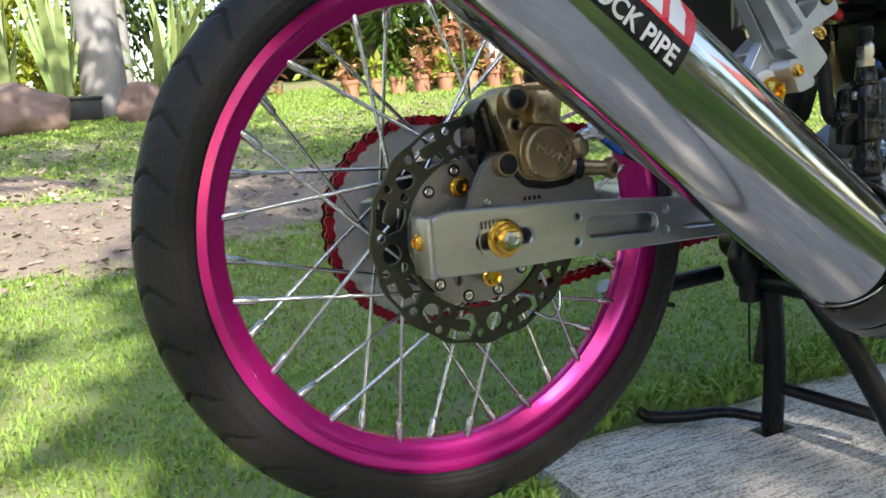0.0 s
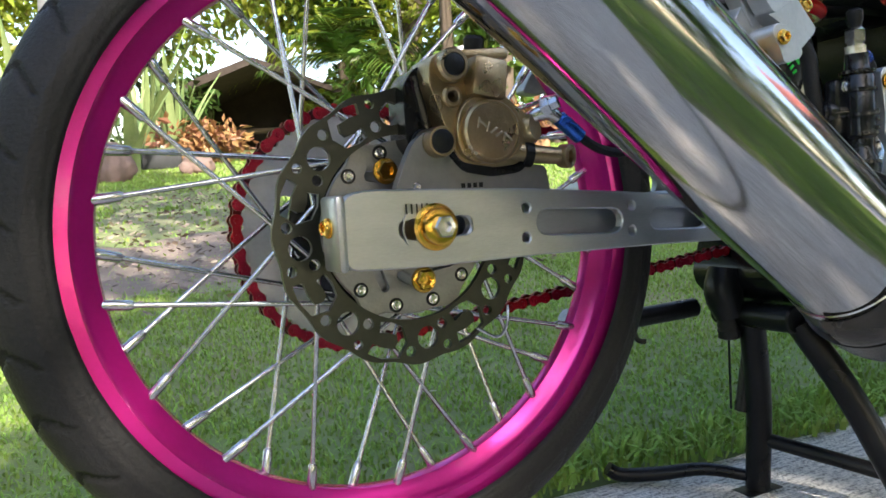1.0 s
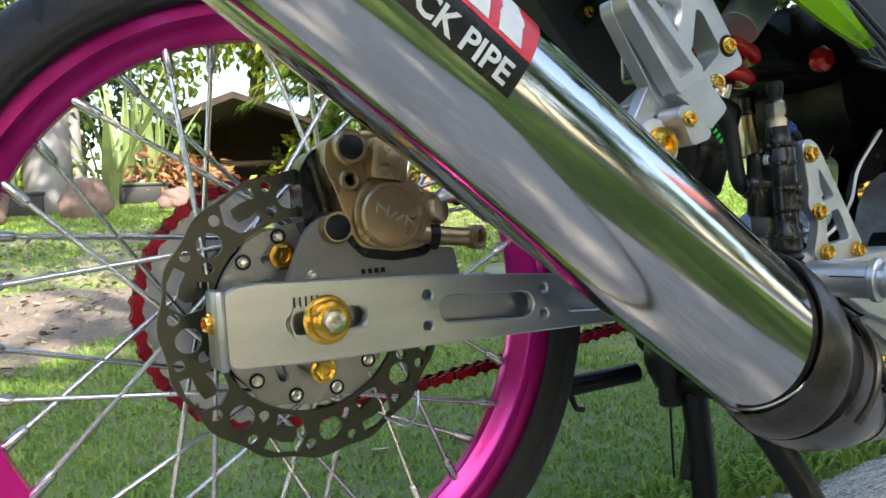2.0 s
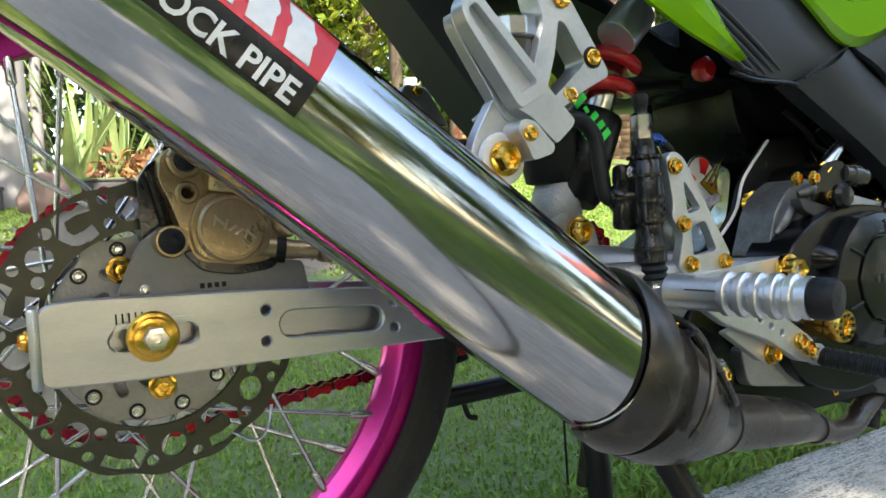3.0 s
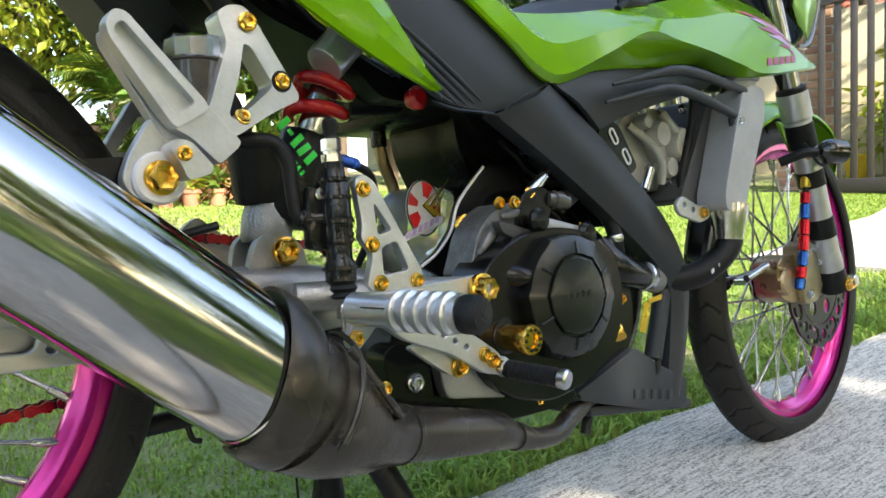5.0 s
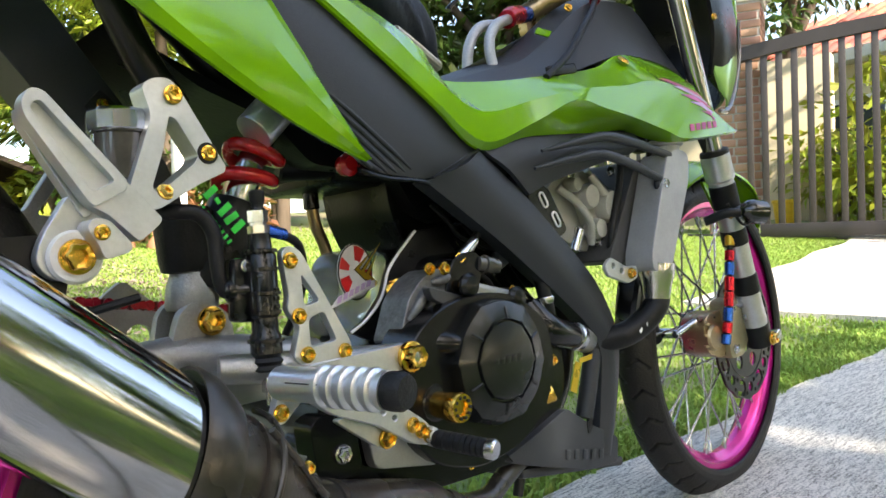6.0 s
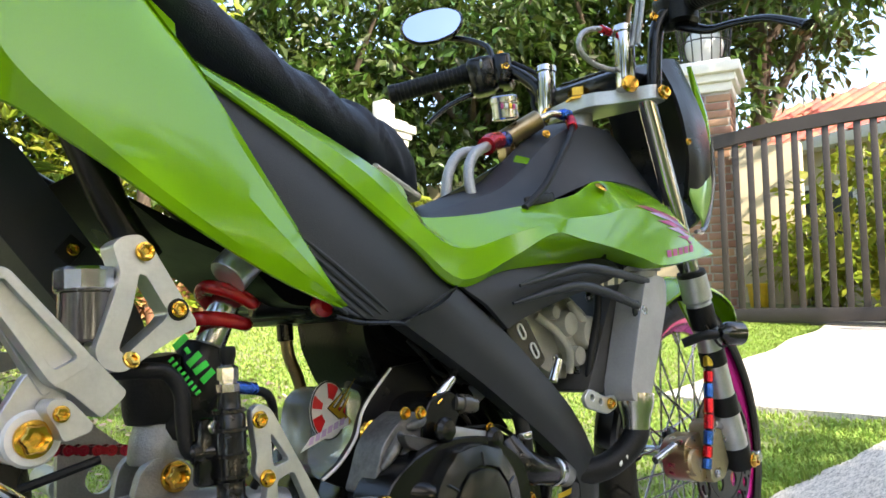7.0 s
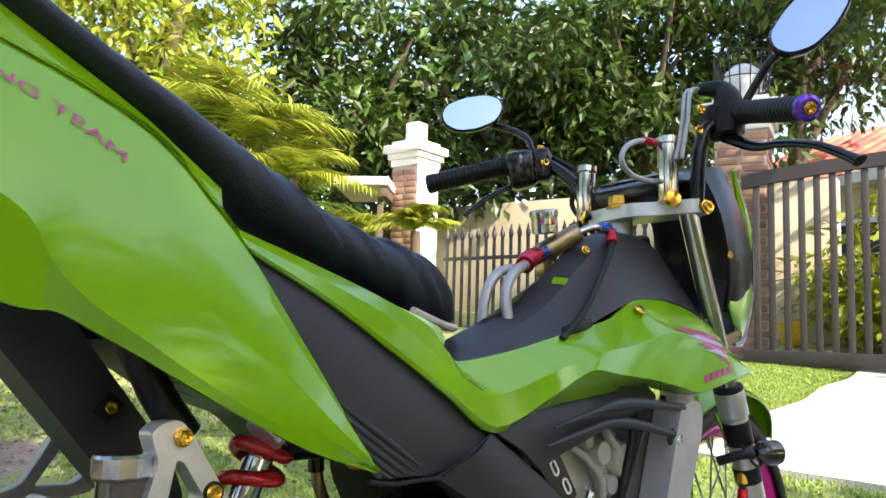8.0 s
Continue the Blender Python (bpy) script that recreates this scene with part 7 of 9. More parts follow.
def fork_leg(y, full):
    leg = part("fork_leg", rod(at_z(0.77, y), at_z(0.48, y), 0.0135, 28), CHROME, BIKE, "chromed fork tube with grey lower leg")
    part("lower_leg", lathe([(0.0185, 0), (0.0215, 0.003), (0.0215, 0.04), (0.0185, 0.044), (0.018, 0.25), (0.019, 0.27), (0.016, 0.305)], 32, Matrix.Translation(at_z(0.508, y)) @ frame_z(fork_d)), SATIN, leg, "satin grey lower leg", 35)
    part("dust_seal", lathe([(0.0145, -0.006), (0.0205, -0.004), (0.0218, 0.001), (0.0205, 0.004)], 32, Matrix.Translation(at_z(0.508, y)) @ frame_z(fork_d)), SOFT, leg)
    for z0, z1 in ((0.462, 0.428), (0.395, 0.372), (0.325, 0.296), (0.245, 0.212)):
        part("black_band", lathe([(0.0188, 0), (0.0197, 0.001), (0.0197, (z0 - z1) / 0.94 - 0.001), (0.0188, (z0 - z1) / 0.94)], 32, Matrix.Translation(at_z(z0, y)) @ frame_z(fork_d)), SOFT, leg, "black tape band", 35)
    return leg


fork_leg(-0.158, True)
fork_leg(0.034, False)
bolt(at_z(0.222, -0.158) + Vector((0.005, -0.019, 0)), (0, -1, 0), 0.011)
part("front_axle", rod((1.245, -0.185, 0.226), (1.243, 0.06, 0.226), 0.009, 18), POLISHED, BIKE, "front axle")
bolt(at_z(0.415, -0.158) + Vector((-0.022, -0.012, 0)), (-0.5, -1, 0), 0.0065)
signal = part("turn_signal", lathe([(0.006, 0), (0.010, 0.004), (0.016, 0.010), (0.018, 0.02), (0.018, 0.038), (0.014, 0.043)], 28, Matrix.Translation(at_z(0.424, -0.158) + Vector((-0.022, -0.032, -0.006))) @ frame_z((1, -0.35, -0.05))), AMBER, BIKE, "smoked black turn signal", 35)
part("signal_stalk", tube([at_z(0.416, -0.158) + Vector((-0.06, 0.01, -0.01)), at_z(0.421, -0.158) + Vector((-0.045, -0.018, -0.005)), at_z(0.421, -0.158) + Vector((-0.03, -0.03, -0.005))], 0.007, 12), SOFT, signal)
part("signal_wire", tube([at_z(0.43, -0.158) + Vector((-0.04, -0.02, 0)), at_z(0.40, -0.158) + Vector((-0.03, -0.03, 0)), at_z(0.405, -0.158) + Vector((0.0, -0.03, 0)), at_z(0.43, -0.158) + Vector((0.01, -0.02, 0))], 0.0022, 6), SOFT, signal)
# triple clamp
clamp_bm = plate(rounded([(0.985, -0.045), (0.998, -0.008), (1.02, 0.006), (1.05, 0.0), (1.055, -0.03), (1.046, -0.062), (1.06, -0.15), (1.05, -0.184), (1.022, -0.182), (1.004, -0.135), (0.978, -0.095)], 0.012), (), 0.002, 0.022, 0.004)
for v in clamp_bm.verts:
    v.co = Vector((v.co.x, v.co.z, 0.753 + v.co.y))
clamp = part("triple_clamp", clamp_bm, SATIN, BIKE, "silver alloy triple clamp", 30)
bolt((1.034, -0.186, 0.763), (-0.3, -1, 0.1), 0.0105, parent=None)
part("stem_nut", lathe([(0.0, 0), (0.019, 0.0), (0.0195, 0.003), (0.016, 0.006), (0.0155, 0.018), (0.010, 0.02), (0.0, 0.02)], 6, Matrix.Translation((0.992, -0.072, 0.772)), cap=False), GOLD, BIKE, "gold stem nut", 25)


def riser(y, x, z0, z1):
    r = part("bar_riser", lathe([(0.0135, 0), (0.0145, 0.002), (0.0145, z1 - z0 - 0.012), (0.0165, z1 - z0 - 0.01), (0.0165, z1 - z0 - 0.001), (0.013, z1 - z0)], 28, Matrix.Translation((x, y, z0)) @ frame_z((0.08, 0, 1))), CHROME, BIKE, "chromed bar riser", 30)
    part("riser_bolt", lathe([(0.0, 0), (0.0125, 0.0), (0.013, 0.002), (0.011, 0.007), (0.0, 0.008)], 24, Matrix.Translation((x - 0.012, y - 0.012, z0 + 0.002)) @ frame_z((-0.5, -0.8, 0.2)), cap=False), GOLD, r, "gold pinch bolt", 30)
    return r


riser(-0.148, 0.998, 0.770, 0.866)
riser(0.004, 1.015, 0.765, 0.855)
handlebar = part("handlebar", tube([(0.915, 0.235, 0.853), (0.99, 0.15, 0.876), (1.015, 0.10, 0.883), (1.028, 0.03, 0.83), (1.03, 0.01, 0.76)], 0.0105, 16, 5), BLACK, BIKE, "black clip-on handlebar", 50)
part("bar_right", tube([(0.968, -0.352, 0.852), (1.04, -0.262, 0.888), (1.075, -0.21, 0.898), (1.045, -0.182, 0.868), (1.032, -0.172, 0.76)], 0.0105, 16, 5), BLACK, handlebar, "", 50)


def grip(a, b, label):
    a, b = Vector(a), Vector(b)
    L = (b - a).length
    prof = [(0.0, 0), (0.0162, 0.0), (0.0168, 0.004)]
    n = 16
    for k in range(n):
        z = 0.006 + (L - 0.016) * k / n
        prof += [(0.0155, z), (0.0162, z + 0.001), (0.0162, z + (L - 0.016) / n * 0.6), (0.0155, z + (L - 0.016) / n * 0.7)]
    prof += [(0.0175, L - 0.008), (0.0175, L)]
    return part("grip", lathe(prof, 28, Matrix.Translation(a) @ frame_z(b - a)), SOFT, handlebar, label, 40)


grip((0.909, 0.240, 0.851), (0.993, 0.143, 0.878), "ribbed black rubber grip")
grip((0.966, -0.352, 0.851), (1.06, -0.235, 0.895), "ribbed black rubber grip")
part("bar_end", lathe([(0.0, -0.012), (0.012, -0.012), (0.0165, -0.009), (0.0175, -0.003), (0.016, 0.001), (0.0, 0.001)], 28, Matrix.Translation((0.966, -0.352, 0.851)) @ frame_z((0.076, 0.094, 0.038)), cap=False), PURPLE, handlebar, "purple anodised bar end", 30)
bolt(Vector((0.966, -0.352, 0.851)) - Vector((0.076, 0.094, 0.038)).normalized() * 0.0115, (-0.076, -0.094, -0.038), 0.008, parent=handlebar)
part("bar_end", lathe([(0.0, -0.01), (0.012, -0.01), (0.0165, -0.007), (0.0165, 0.001), (0.0, 0.001)], 28, Matrix.Translation((0.909, 0.240, 0.851)) @ frame_z((0.084, -0.097, 0.027)), cap=False), SOFT, handlebar, "", 30)
throttle = part("throttle_housing", box((0.045, 0.05, 0.055), (1.078, -0.19, 0.895), 0.012, pose(0, 0, 0, 15, -12, -40)), SOFT, handlebar, "black throttle housing", 50)
part("throttle_hood", tube([(1.066, -0.212, 0.87), (1.068, -0.212, 0.915), (1.072, -0.20, 0.94), (1.06, -0.172, 0.945)], [0.021, 0.021, 0.014, 0.009], 16, 4), SOFT, throttle, "", 50)
for k in range(2):
    part("throttle_cable", tube([(1.06, -0.176 + 0.008 * k, 0.945), (1.035, -0.172 + 0.008 * k, 0.935), (1.01, -0.178 + 0.008 * k, 0.885), (0.998, -0.172 + 0.008 * k, 0.83)], 0.0032, 8), BRAID, handlebar, "grey throttle cable", 50)
for z in (0.872, 0.905):
    bolt((1.022 + (z - 0.872) * 0.3, -0.188, z), (-0.5, -0.8, 0), 0.0065, parent=handlebar)
switch = part("switch_housing", box((0.055, 0.05, 0.062), (1.0, 0.118, 0.866), 0.012, pose(0, 0, 0, -10, -5, 42)), BLACK, handlebar, "black switch housing", 50)
part("switch_button", box((0.022, 0.004, 0.012), (0.974, 0.098, 0.878), 0.002, pose(0, 0, 0, 0, -30, 42)), SATIN, switch, "grey switch")
part("switch_button", box((0.012, 0.004, 0.012), (0.978, 0.098, 0.853), 0.003, pose(0, 0, 0, 0, 0, 42)), SOFT, switch)
part("lever_perch", box((0.05, 0.03, 0.055), (1.02, 0.088, 0.87), 0.008, pose(0, 0, 0, 0, 0, 30)), BLACK, handlebar, "", 50)
bolt((1.005, 0.072, 0.872), (-0.6, -0.8, 0), 0.0075, parent=handlebar)
bolt((1.01, 0.085, 0.9), (-0.3, -0.3, 1), 0.006, parent=handlebar)
part("clutch_lever", tube([(1.03, 0.10, 0.845), (1.0, 0.135, 0.842), (0.965, 0.165, 0.822), (0.938, 0.185, 0.795), (0.934, 0.188, 0.788)], [0.008, 0.0065, 0.006, 0.0058, 0.0085], 12, 5, flat=0.6), BLACK, handlebar, "black clutch lever", 50)
part("brake_lever", tube([(1.07, -0.205, 0.868), (1.058, -0.25, 0.842), (1.05, -0.29, 0.836), (1.03, -0.34, 0.820), (1.008, -0.385, 0.792), (1.0, -0.398, 0.783)], [0.011, 0.0085, 0.0075, 0.007, 0.0075, 0.0095], 14, 5, flat=0.6), BLACK, handlebar, "black brake lever", 50)
for k, pts in enumerate((((1.03, 0.075, 0.885), (1.045, 0.03, 0.85), (1.04, 0.0, 0.80), (1.05, -0.03, 0.75)), ((1.035, 0.07, 0.87), (1.03, 0.04, 0.82), (1.02, 0.03, 0.79), (1.04, 0.0, 0.74)), ((1.05, 0.05, 0.83), (1.03, 0.02, 0.79), (1.0, -0.01, 0.775), (0.99, -0.02, 0.765)))):
    part("control_cable", tube(pts, 0.0042, 8), SOFT, handlebar, "black control cable")
part("braided_loop", tube([(1.0, -0.135, 0.858), (0.965, -0.132, 0.858), (0.925, -0.13, 0.842), (0.912, -0.13, 0.818), (0.94, -0.13, 0.803), (0.985, -0.132, 0.802), (1.01, -0.135, 0.806)], 0.0038, 10), BRAID, BIKE, "grey braided hose loop", 60)
part("hose_fitting", rod((0.99, -0.134, 0.8585), (0.968, -0.1325, 0.8583), 0.0058, 14), RED_FITTING, BIKE, "red hose fitting")

# mirrors
def mirror(centre, normal, w, h, along, stalk, label):
    nz = Vector(normal).normalized()
    nx = (Vector(along) - nz * Vector(along).dot(nz)).normalized()
    m = Matrix.Translation(centre) @ Matrix((nx, nz.cross(nx), nz)).transposed().to_4x4()
    shape = [(-1, 0.15), (-0.8, 0.72), (-0.2, 1.0), (0.55, 1.0), (0.95, 0.6), (1.0, 0.05), (0.75, -0.65), (0.1, -1.0), (-0.55, -0.95), (-0.92, -0.45)]
    shape = rounded([(x * w / 2, y * h / 2) for x, y in shape], w * 0.12, 4)
    bm = bmesh.new()
    rings(bm, [[m @ Vector((x * s, y * s, z)) for x, y in shape] for s, z in ((0.97, 0.0012), (1.0, 0.002), (1.04, -0.001), (1.03, -0.008), (0.85, -0.016), (0.5, -0.021))])
    shell = part("mirror", bm, BLACK, BIKE, label, 45)
    g = bmesh.new()
    rings(g, [[m @ Vector((x * 0.955, y * 0.955, z)) for x, y in shape] for z in (0.0015, 0.0026)])
    part("mirror_glass", g, MIRROR, shell, "clear mirror glass", 30)
    part("mirror_stalk", tube(stalk, 0.0058, 12, 5), BLACK, shell, "", 50)
    return shell


mirror((0.985, 0.215, 0.985), (-0.72, -0.62, 0.12), 0.112, 0.064, (0.716, -0.698, 0.10), [(1.0, 0.228, 0.98), (1.02, 0.22, 0.975), (1.03, 0.17, 0.955), (1.03, 0.13, 0.93), (1.02, 0.11, 0.90)], "black left rear-view mirror reflecting the sky")
mirror((1.064, -0.335, 1.004), (-0.80, -0.30, 0.16), 0.128, 0.07, (0.55, -0.54, 0.64), [(1.082, -0.329, 1.0), (1.085, -0.32, 0.985), (1.07, -0.28, 0.965), (1.075, -0.25, 0.935), (1.07, -0.235, 0.91)], "black right rear-view mirror reflecting the sky")

# clutch master cylinder with its cup, fittings and braided hoses on the left of the tank
mc2 = part("clutch_master", rod((0.845, -0.035, 0.695), (0.885, -0.075, 0.725), 0.014, 20), BRONZE, BIKE, "bronze anodised master cylinder")
part("cylinder_lug", plate(rounded([(0.835, 0.70), (0.865, 0.71), (0.872, 0.665), (0.855, 0.65), (0.838, 0.668)], 0.006), (circle(0.852, 0.685, 0.006, 12),), -0.05, -0.036, 0.002), BRONZE, mc2)
part("cup", lathe([(0.016, 0), (0.018, 0.002), (0.018, 0.022), (0.0195, 0.023), (0.0195, 0.03), (0.017, 0.032)], 24, Matrix.Translation((0.842, -0.05, 0.722)) @ frame_z((-0.2, -0.1, 1))), POLISHED, mc2, "bright metal fluid cup with a printed band", 30)
for k in range(6):
    a = -2.6 + 0.32 * k
    part("cup_mark", box((0.004, 0.001, 0.007), (0.838 + 0.0186 * math.cos(a), -0.051 + 0.0186 * math.sin(a), 0.735), 0.0003, pose(0, 0, 0, 0, 0, math.degrees(a) + 90)), (PINK_MARK, BAR_WHITE, YELLOW_FITTING)[k % 3], mc2)
for k in range(2):
    bolt((0.862 + 0.014 * k, -0.09, 0.668 + 0.03 * k), (-0.3, -1, 0.2), 0.006, parent=mc2)
part("lower_rod", rod((0.858, -0.05, 0.655), (0.862, -0.05, 0.61), 0.0065, 12), BRONZE, mc2)
part("blue_collar", rod((0.845, -0.045, 0.696), (0.822, -0.05, 0.690), 0.0112, 18), BLUE_FITTING, mc2, "blue hose collar")
part("red_collar", tube([(0.822, -0.05, 0.690), (0.80, -0.055, 0.683), (0.785, -0.06, 0.674)], 0.0122, 18, 4), RED_FITTING, mc2, "red hose collar", 40)
part("braided_hose", tube([(0.787, -0.06, 0.675), (0.757, -0.064, 0.66), (0.738, -0.068, 0.635), (0.735, -0.074, 0.60), (0.742, -0.08, 0.555)], 0.0068, 14), BRAID, BIKE, "silver braided hose", 60)
part("braided_hose", tube([(0.79, -0.045, 0.672), (0.75, -0.045, 0.662), (0.724, -0.048, 0.635), (0.715, -0.05, 0.60), (0.715, -0.055, 0.56)], 0.0068, 14), BRAID, BIKE, "silver braided hose", 60)
part("steel_pipe", tube([(0.885, -0.075, 0.725), (0.90, -0.085, 0.732), (0.912, -0.09, 0.732)], 0.0052, 12), POLISHED, mc2)
part("blue_banjo", box((0.022, 0.016, 0.014), (0.922, -0.092, 0.733), 0.004), BLUE_FITTING, mc2, "blue banjo")
part("red_banjo", rod((0.926, -0.098, 0.726), (0.914, -0.108, 0.71), 0.0075, 14), RED_FITTING, mc2, "red hose end")
part("clutch_hose", tube([(0.914, -0.108, 0.71), (0.885, -0.12, 0.685), (0.845, -0.13, 0.652), (0.80, -0.137, 0.61), (0.755, -0.138, 0.578)], 0.0042, 10), SOFT, BIKE, "black clutch hose", 60)
part("meter", box((0.12, 0.15, 0.05), (1.075, -0.062, 0.806), 0.016, pose(0, 0, 0, 0, -18, 0)), BLACK, BIKE, "black instrument meter", 45)
part("meter_glass", box((0.075, 0.10, 0.003), (1.0665, -0.062, 0.8325), 0.001, pose(0, 0, 0, 0, -18, 0)), AMBER, BIKE, "dark meter glass")
part("ignition_switch", rod((1.0, -0.062, 0.70), (1.01, -0.062, 0.762), 0.018, 20), CAST, BIKE, "grey ignition switch")

# headlight cowl and front mudguard -----------------------------------------
headlight = part("headlight_shell", sheet([
    [(1.075, -0.16, 0.83), (1.12, -0.165, 0.84), (1.17, -0.15, 0.845), (1.20, -0.12, 0.84)],
    [(1.08, -0.185, 0.76), (1.13, -0.185, 0.755), (1.20, -0.17, 0.75), (1.25, -0.13, 0.745)],
    [(1.10, -0.185, 0.68), (1.14, -0.185, 0.67), (1.20, -0.17, 0.665), (1.24, -0.13, 0.66)],
    [(1.12, -0.165, 0.62), (1.15, -0.165, 0.605), (1.18, -0.155, 0.595), (1.21, -0.13, 0.59)],
], 4, 0.006), FRAME_BLACK, BIKE, "black headlight shell with lime edges", 40)
part("shell_front", sheet([
    [(1.20, -0.12, 0.84), (1.21, -0.06, 0.85), (1.20, 0.0, 0.84)],
    [(1.25, -0.13, 0.745), (1.285, -0.06, 0.75), (1.25, 0.01, 0.745)],
    [(1.24, -0.13, 0.66), (1.27, -0.06, 0.66), (1.24, 0.01, 0.66)],
    [(1.21, -0.13, 0.59), (1.23, -0.06, 0.58), (1.21, 0.01, 0.59)],
], 4, 0.01), FRAME_BLACK, headlight, "", 40)
part("lime_edge", sheet([
    [(1.203, -0.15, 0.852), (1.232, -0.15, 0.819), (1.252, -0.15, 0.786), (1.258, -0.15, 0.742), (1.246, -0.148, 0.695)],
    [(1.202, -0.155, 0.850), (1.219, -0.158, 0.805), (1.232, -0.16, 0.770), (1.240, -0.158, 0.735), (1.242, -0.15, 0.695)],
    [(1.200, -0.152, 0.847), (1.206, -0.155, 0.800), (1.212, -0.155, 0.765), (1.224, -0.152, 0.732), (1.239, -0.149, 0.694)],
], 4, 0.004), GREEN, headlight, "lime-green cowl edge", 45)
part("lime_blade", sheet([
    [(1.176, -0.166, 0.734), (1.152, -0.170, 0.695), (1.128, -0.172, 0.655), (1.120, -0.172, 0.630), (1.142, -0.168, 0.604)],
    [(1.186, -0.168, 0.722), (1.176, -0.176, 0.684), (1.160, -0.178, 0.645), (1.146, -0.176, 0.616), (1.156, -0.170, 0.592)],
    [(1.198, -0.164, 0.708), (1.206, -0.168, 0.676), (1.198, -0.170, 0.640), (1.182, -0.168, 0.606), (1.170, -0.164, 0.582)],
], 4, 0.003), GREEN_PEARL, headlight, "pearl lime side blade", 35)
part("cowl_lip", tube([(1.258, -0.152, 0.735), (1.246, -0.153, 0.673), (1.212, -0.155, 0.61), (1.176, -0.16, 0.578), (1.14, -0.165, 0.572)], [0.003, 0.005, 0.006, 0.005, 0.003], 10, 4), BRONZE_RES, headlight, "brown cowl lip", 45)
bolt((1.095, -0.187, 0.70), (0, -1, 0), 0.0055, parent=headlight)


def arc_sheet(r, a0, a1, widths, drop, thick):
    """A mudguard: a curved strip round the front wheel, crowned across."""
    bm = bmesh.new()
    n = len(widths)
    loops = []
    for i, w in enumerate(smooth_line([(q,) for q in widths], 5)):
        a = radians(a0 + (a1 - a0) * i / ((n - 1) * 5))
        w = float(w[0])
        row = []
        for k in range(11):
            u = -1 + 2 * k / 10
            rr = r - drop * u * u
            row.append(Vector((FRONT_AT.x + rr * math.cos(a), FRONT_AT.y + w * u, FRONT_AT.z + rr * math.sin(a))))
        row += [p + (Vector((FRONT_AT.x, p.y, FRONT_AT.z)) - p).normalized() * thick for p in reversed(row)]
        loops.append(row)
    return rings(bm, loops)


fender = part("front_mudguard", arc_sheet(0.292, 148, 38, [0.03, 0.045, 0.052, 0.052, 0.045, 0.012], 0.022, 0.004), GREEN, BIKE, "glossy lime-green front mudguard", 40)
part("mudguard_leg", sheet([
    [(1.14, -0.128, 0.47), (1.19, -0.13, 0.465), (1.24, -0.125, 0.455)],
    [(1.20, -0.135, 0.38), (1.235, -0.135, 0.378), (1.262, -0.13, 0.372)],
    [(1.235, -0.135, 0.28), (1.252, -0.135, 0.28), (1.265, -0.13, 0.28)],
], 4, 0.004), GREEN, fender, "", 40)

# front brake: caliper, colour-banded line, disc
fcal = part("front_caliper", plate(rounded([(1.082, 0.256), (1.10, 0.27), (1.14, 0.274), (1.175, 0.262), (1.192, 0.236), (1.175, 0.208), (1.13, 0.202), (1.092, 0.214)], 0.010), (), -0.142, -0.105, 0.005), BRONZE, BIKE, "bronze front brake caliper", 35)
for x in (1.105, 1.16):
    part("caliper_pot", lathe([(0.0, 0), (0.019, 0.0), (0.0195, 0.004), (0.017, 0.008), (0.0, 0.008)], 28, y_axis((x, -0.1415, 0.235)), cap=False), BRONZE, fcal, "", 30)
part("caliper_half", plate(rounded([(1.138, 0.285), (1.172, 0.292), (1.212, 0.268), (1.216, 0.228), (1.192, 0.20), (1.15, 0.198), (1.142, 0.24)], 0.009), (circle(1.176, 0.212, 0.006, 12),), -0.150, -0.125, 0.004), BRONZE_OLIVE, fcal, "olive-gold caliper half", 35)
for x, z in ((1.158, 0.274), (1.2, 0.258), (1.162, 0.212)):
    bolt((x, -0.151, z), (0, -1, 0), 0.007, SILVER_BOLT, fcal)
for k in range(3):
    part("caliper_rib", box((0.05, 0.004, 0.004), (1.105, -0.1435, 0.222 + 0.016 * k), 0.001, pose(0, 0, 0, 0, 6, 0)), BRONZE, fcal)
part("caliper_strut", rod((1.04, -0.12, 0.245), (1.09, -0.125, 0.26), 0.006, 12), POLISHED, fcal)
part("caliper_pin", rod((1.17, -0.15, 0.283), (1.2, -0.15, 0.275), 0.006, 12), POLISHED, fcal)
line_pts = [(1.165, -0.155, 0.43), (1.155, -0.158, 0.38), (1.148, -0.158, 0.345), (1.142, -0.157, 0.30), (1.134, -0.155, 0.255), (1.128, -0.152, 0.222)]
part("brake_line", tube([(1.10, -0.15, 0.53), (1.14, -0.15, 0.48), *line_pts], 0.0042, 10), SOFT, BIKE, "black front brake line", 60)
banded = smooth_line(line_pts, 6)
for k, (i, mat) in enumerate(((2, YELLOW_FITTING), (5, YELLOW_FITTING), (9, RED_FITTING), (12, BLUE_FITTING), (15, RED_FITTING), (18, RED_FITTING), (21, BLUE_FITTING), (24, RED_FITTING), (27, BLUE_FITTING))):
    a, b = Vector(banded[i]), Vector(banded[min(i + 3, len(banded) - 1)])
    part("line_sleeve", rod(a, a.lerp(b, 0.92), 0.0072, 14), mat, fcal, "anodised colour sleeve")
fd = new("front_disc", finish(disc_bm(0.105, 0.072, -0.002, 0.002, 8), "front_disc", DISC_STEEL, 30))
fd.parent, fd.matrix_basis = BIKE, Matrix.Translation(FRONT_AT + Vector((0, -0.062, 0))) @ pose(0, 0, 0, 0, 0, 1)
part("disc_rotor", plate(circle(0, 0, 0.07, 48), [circle(0, 0, 0.03, 24)] + [circle(0.05 * math.cos(a), 0.05 * math.sin(a), 0.012, 14) for a in (2 * math.pi * i / 6 for i in range(6))], -0.0015, 0.0015), DISC_STEEL, fd)


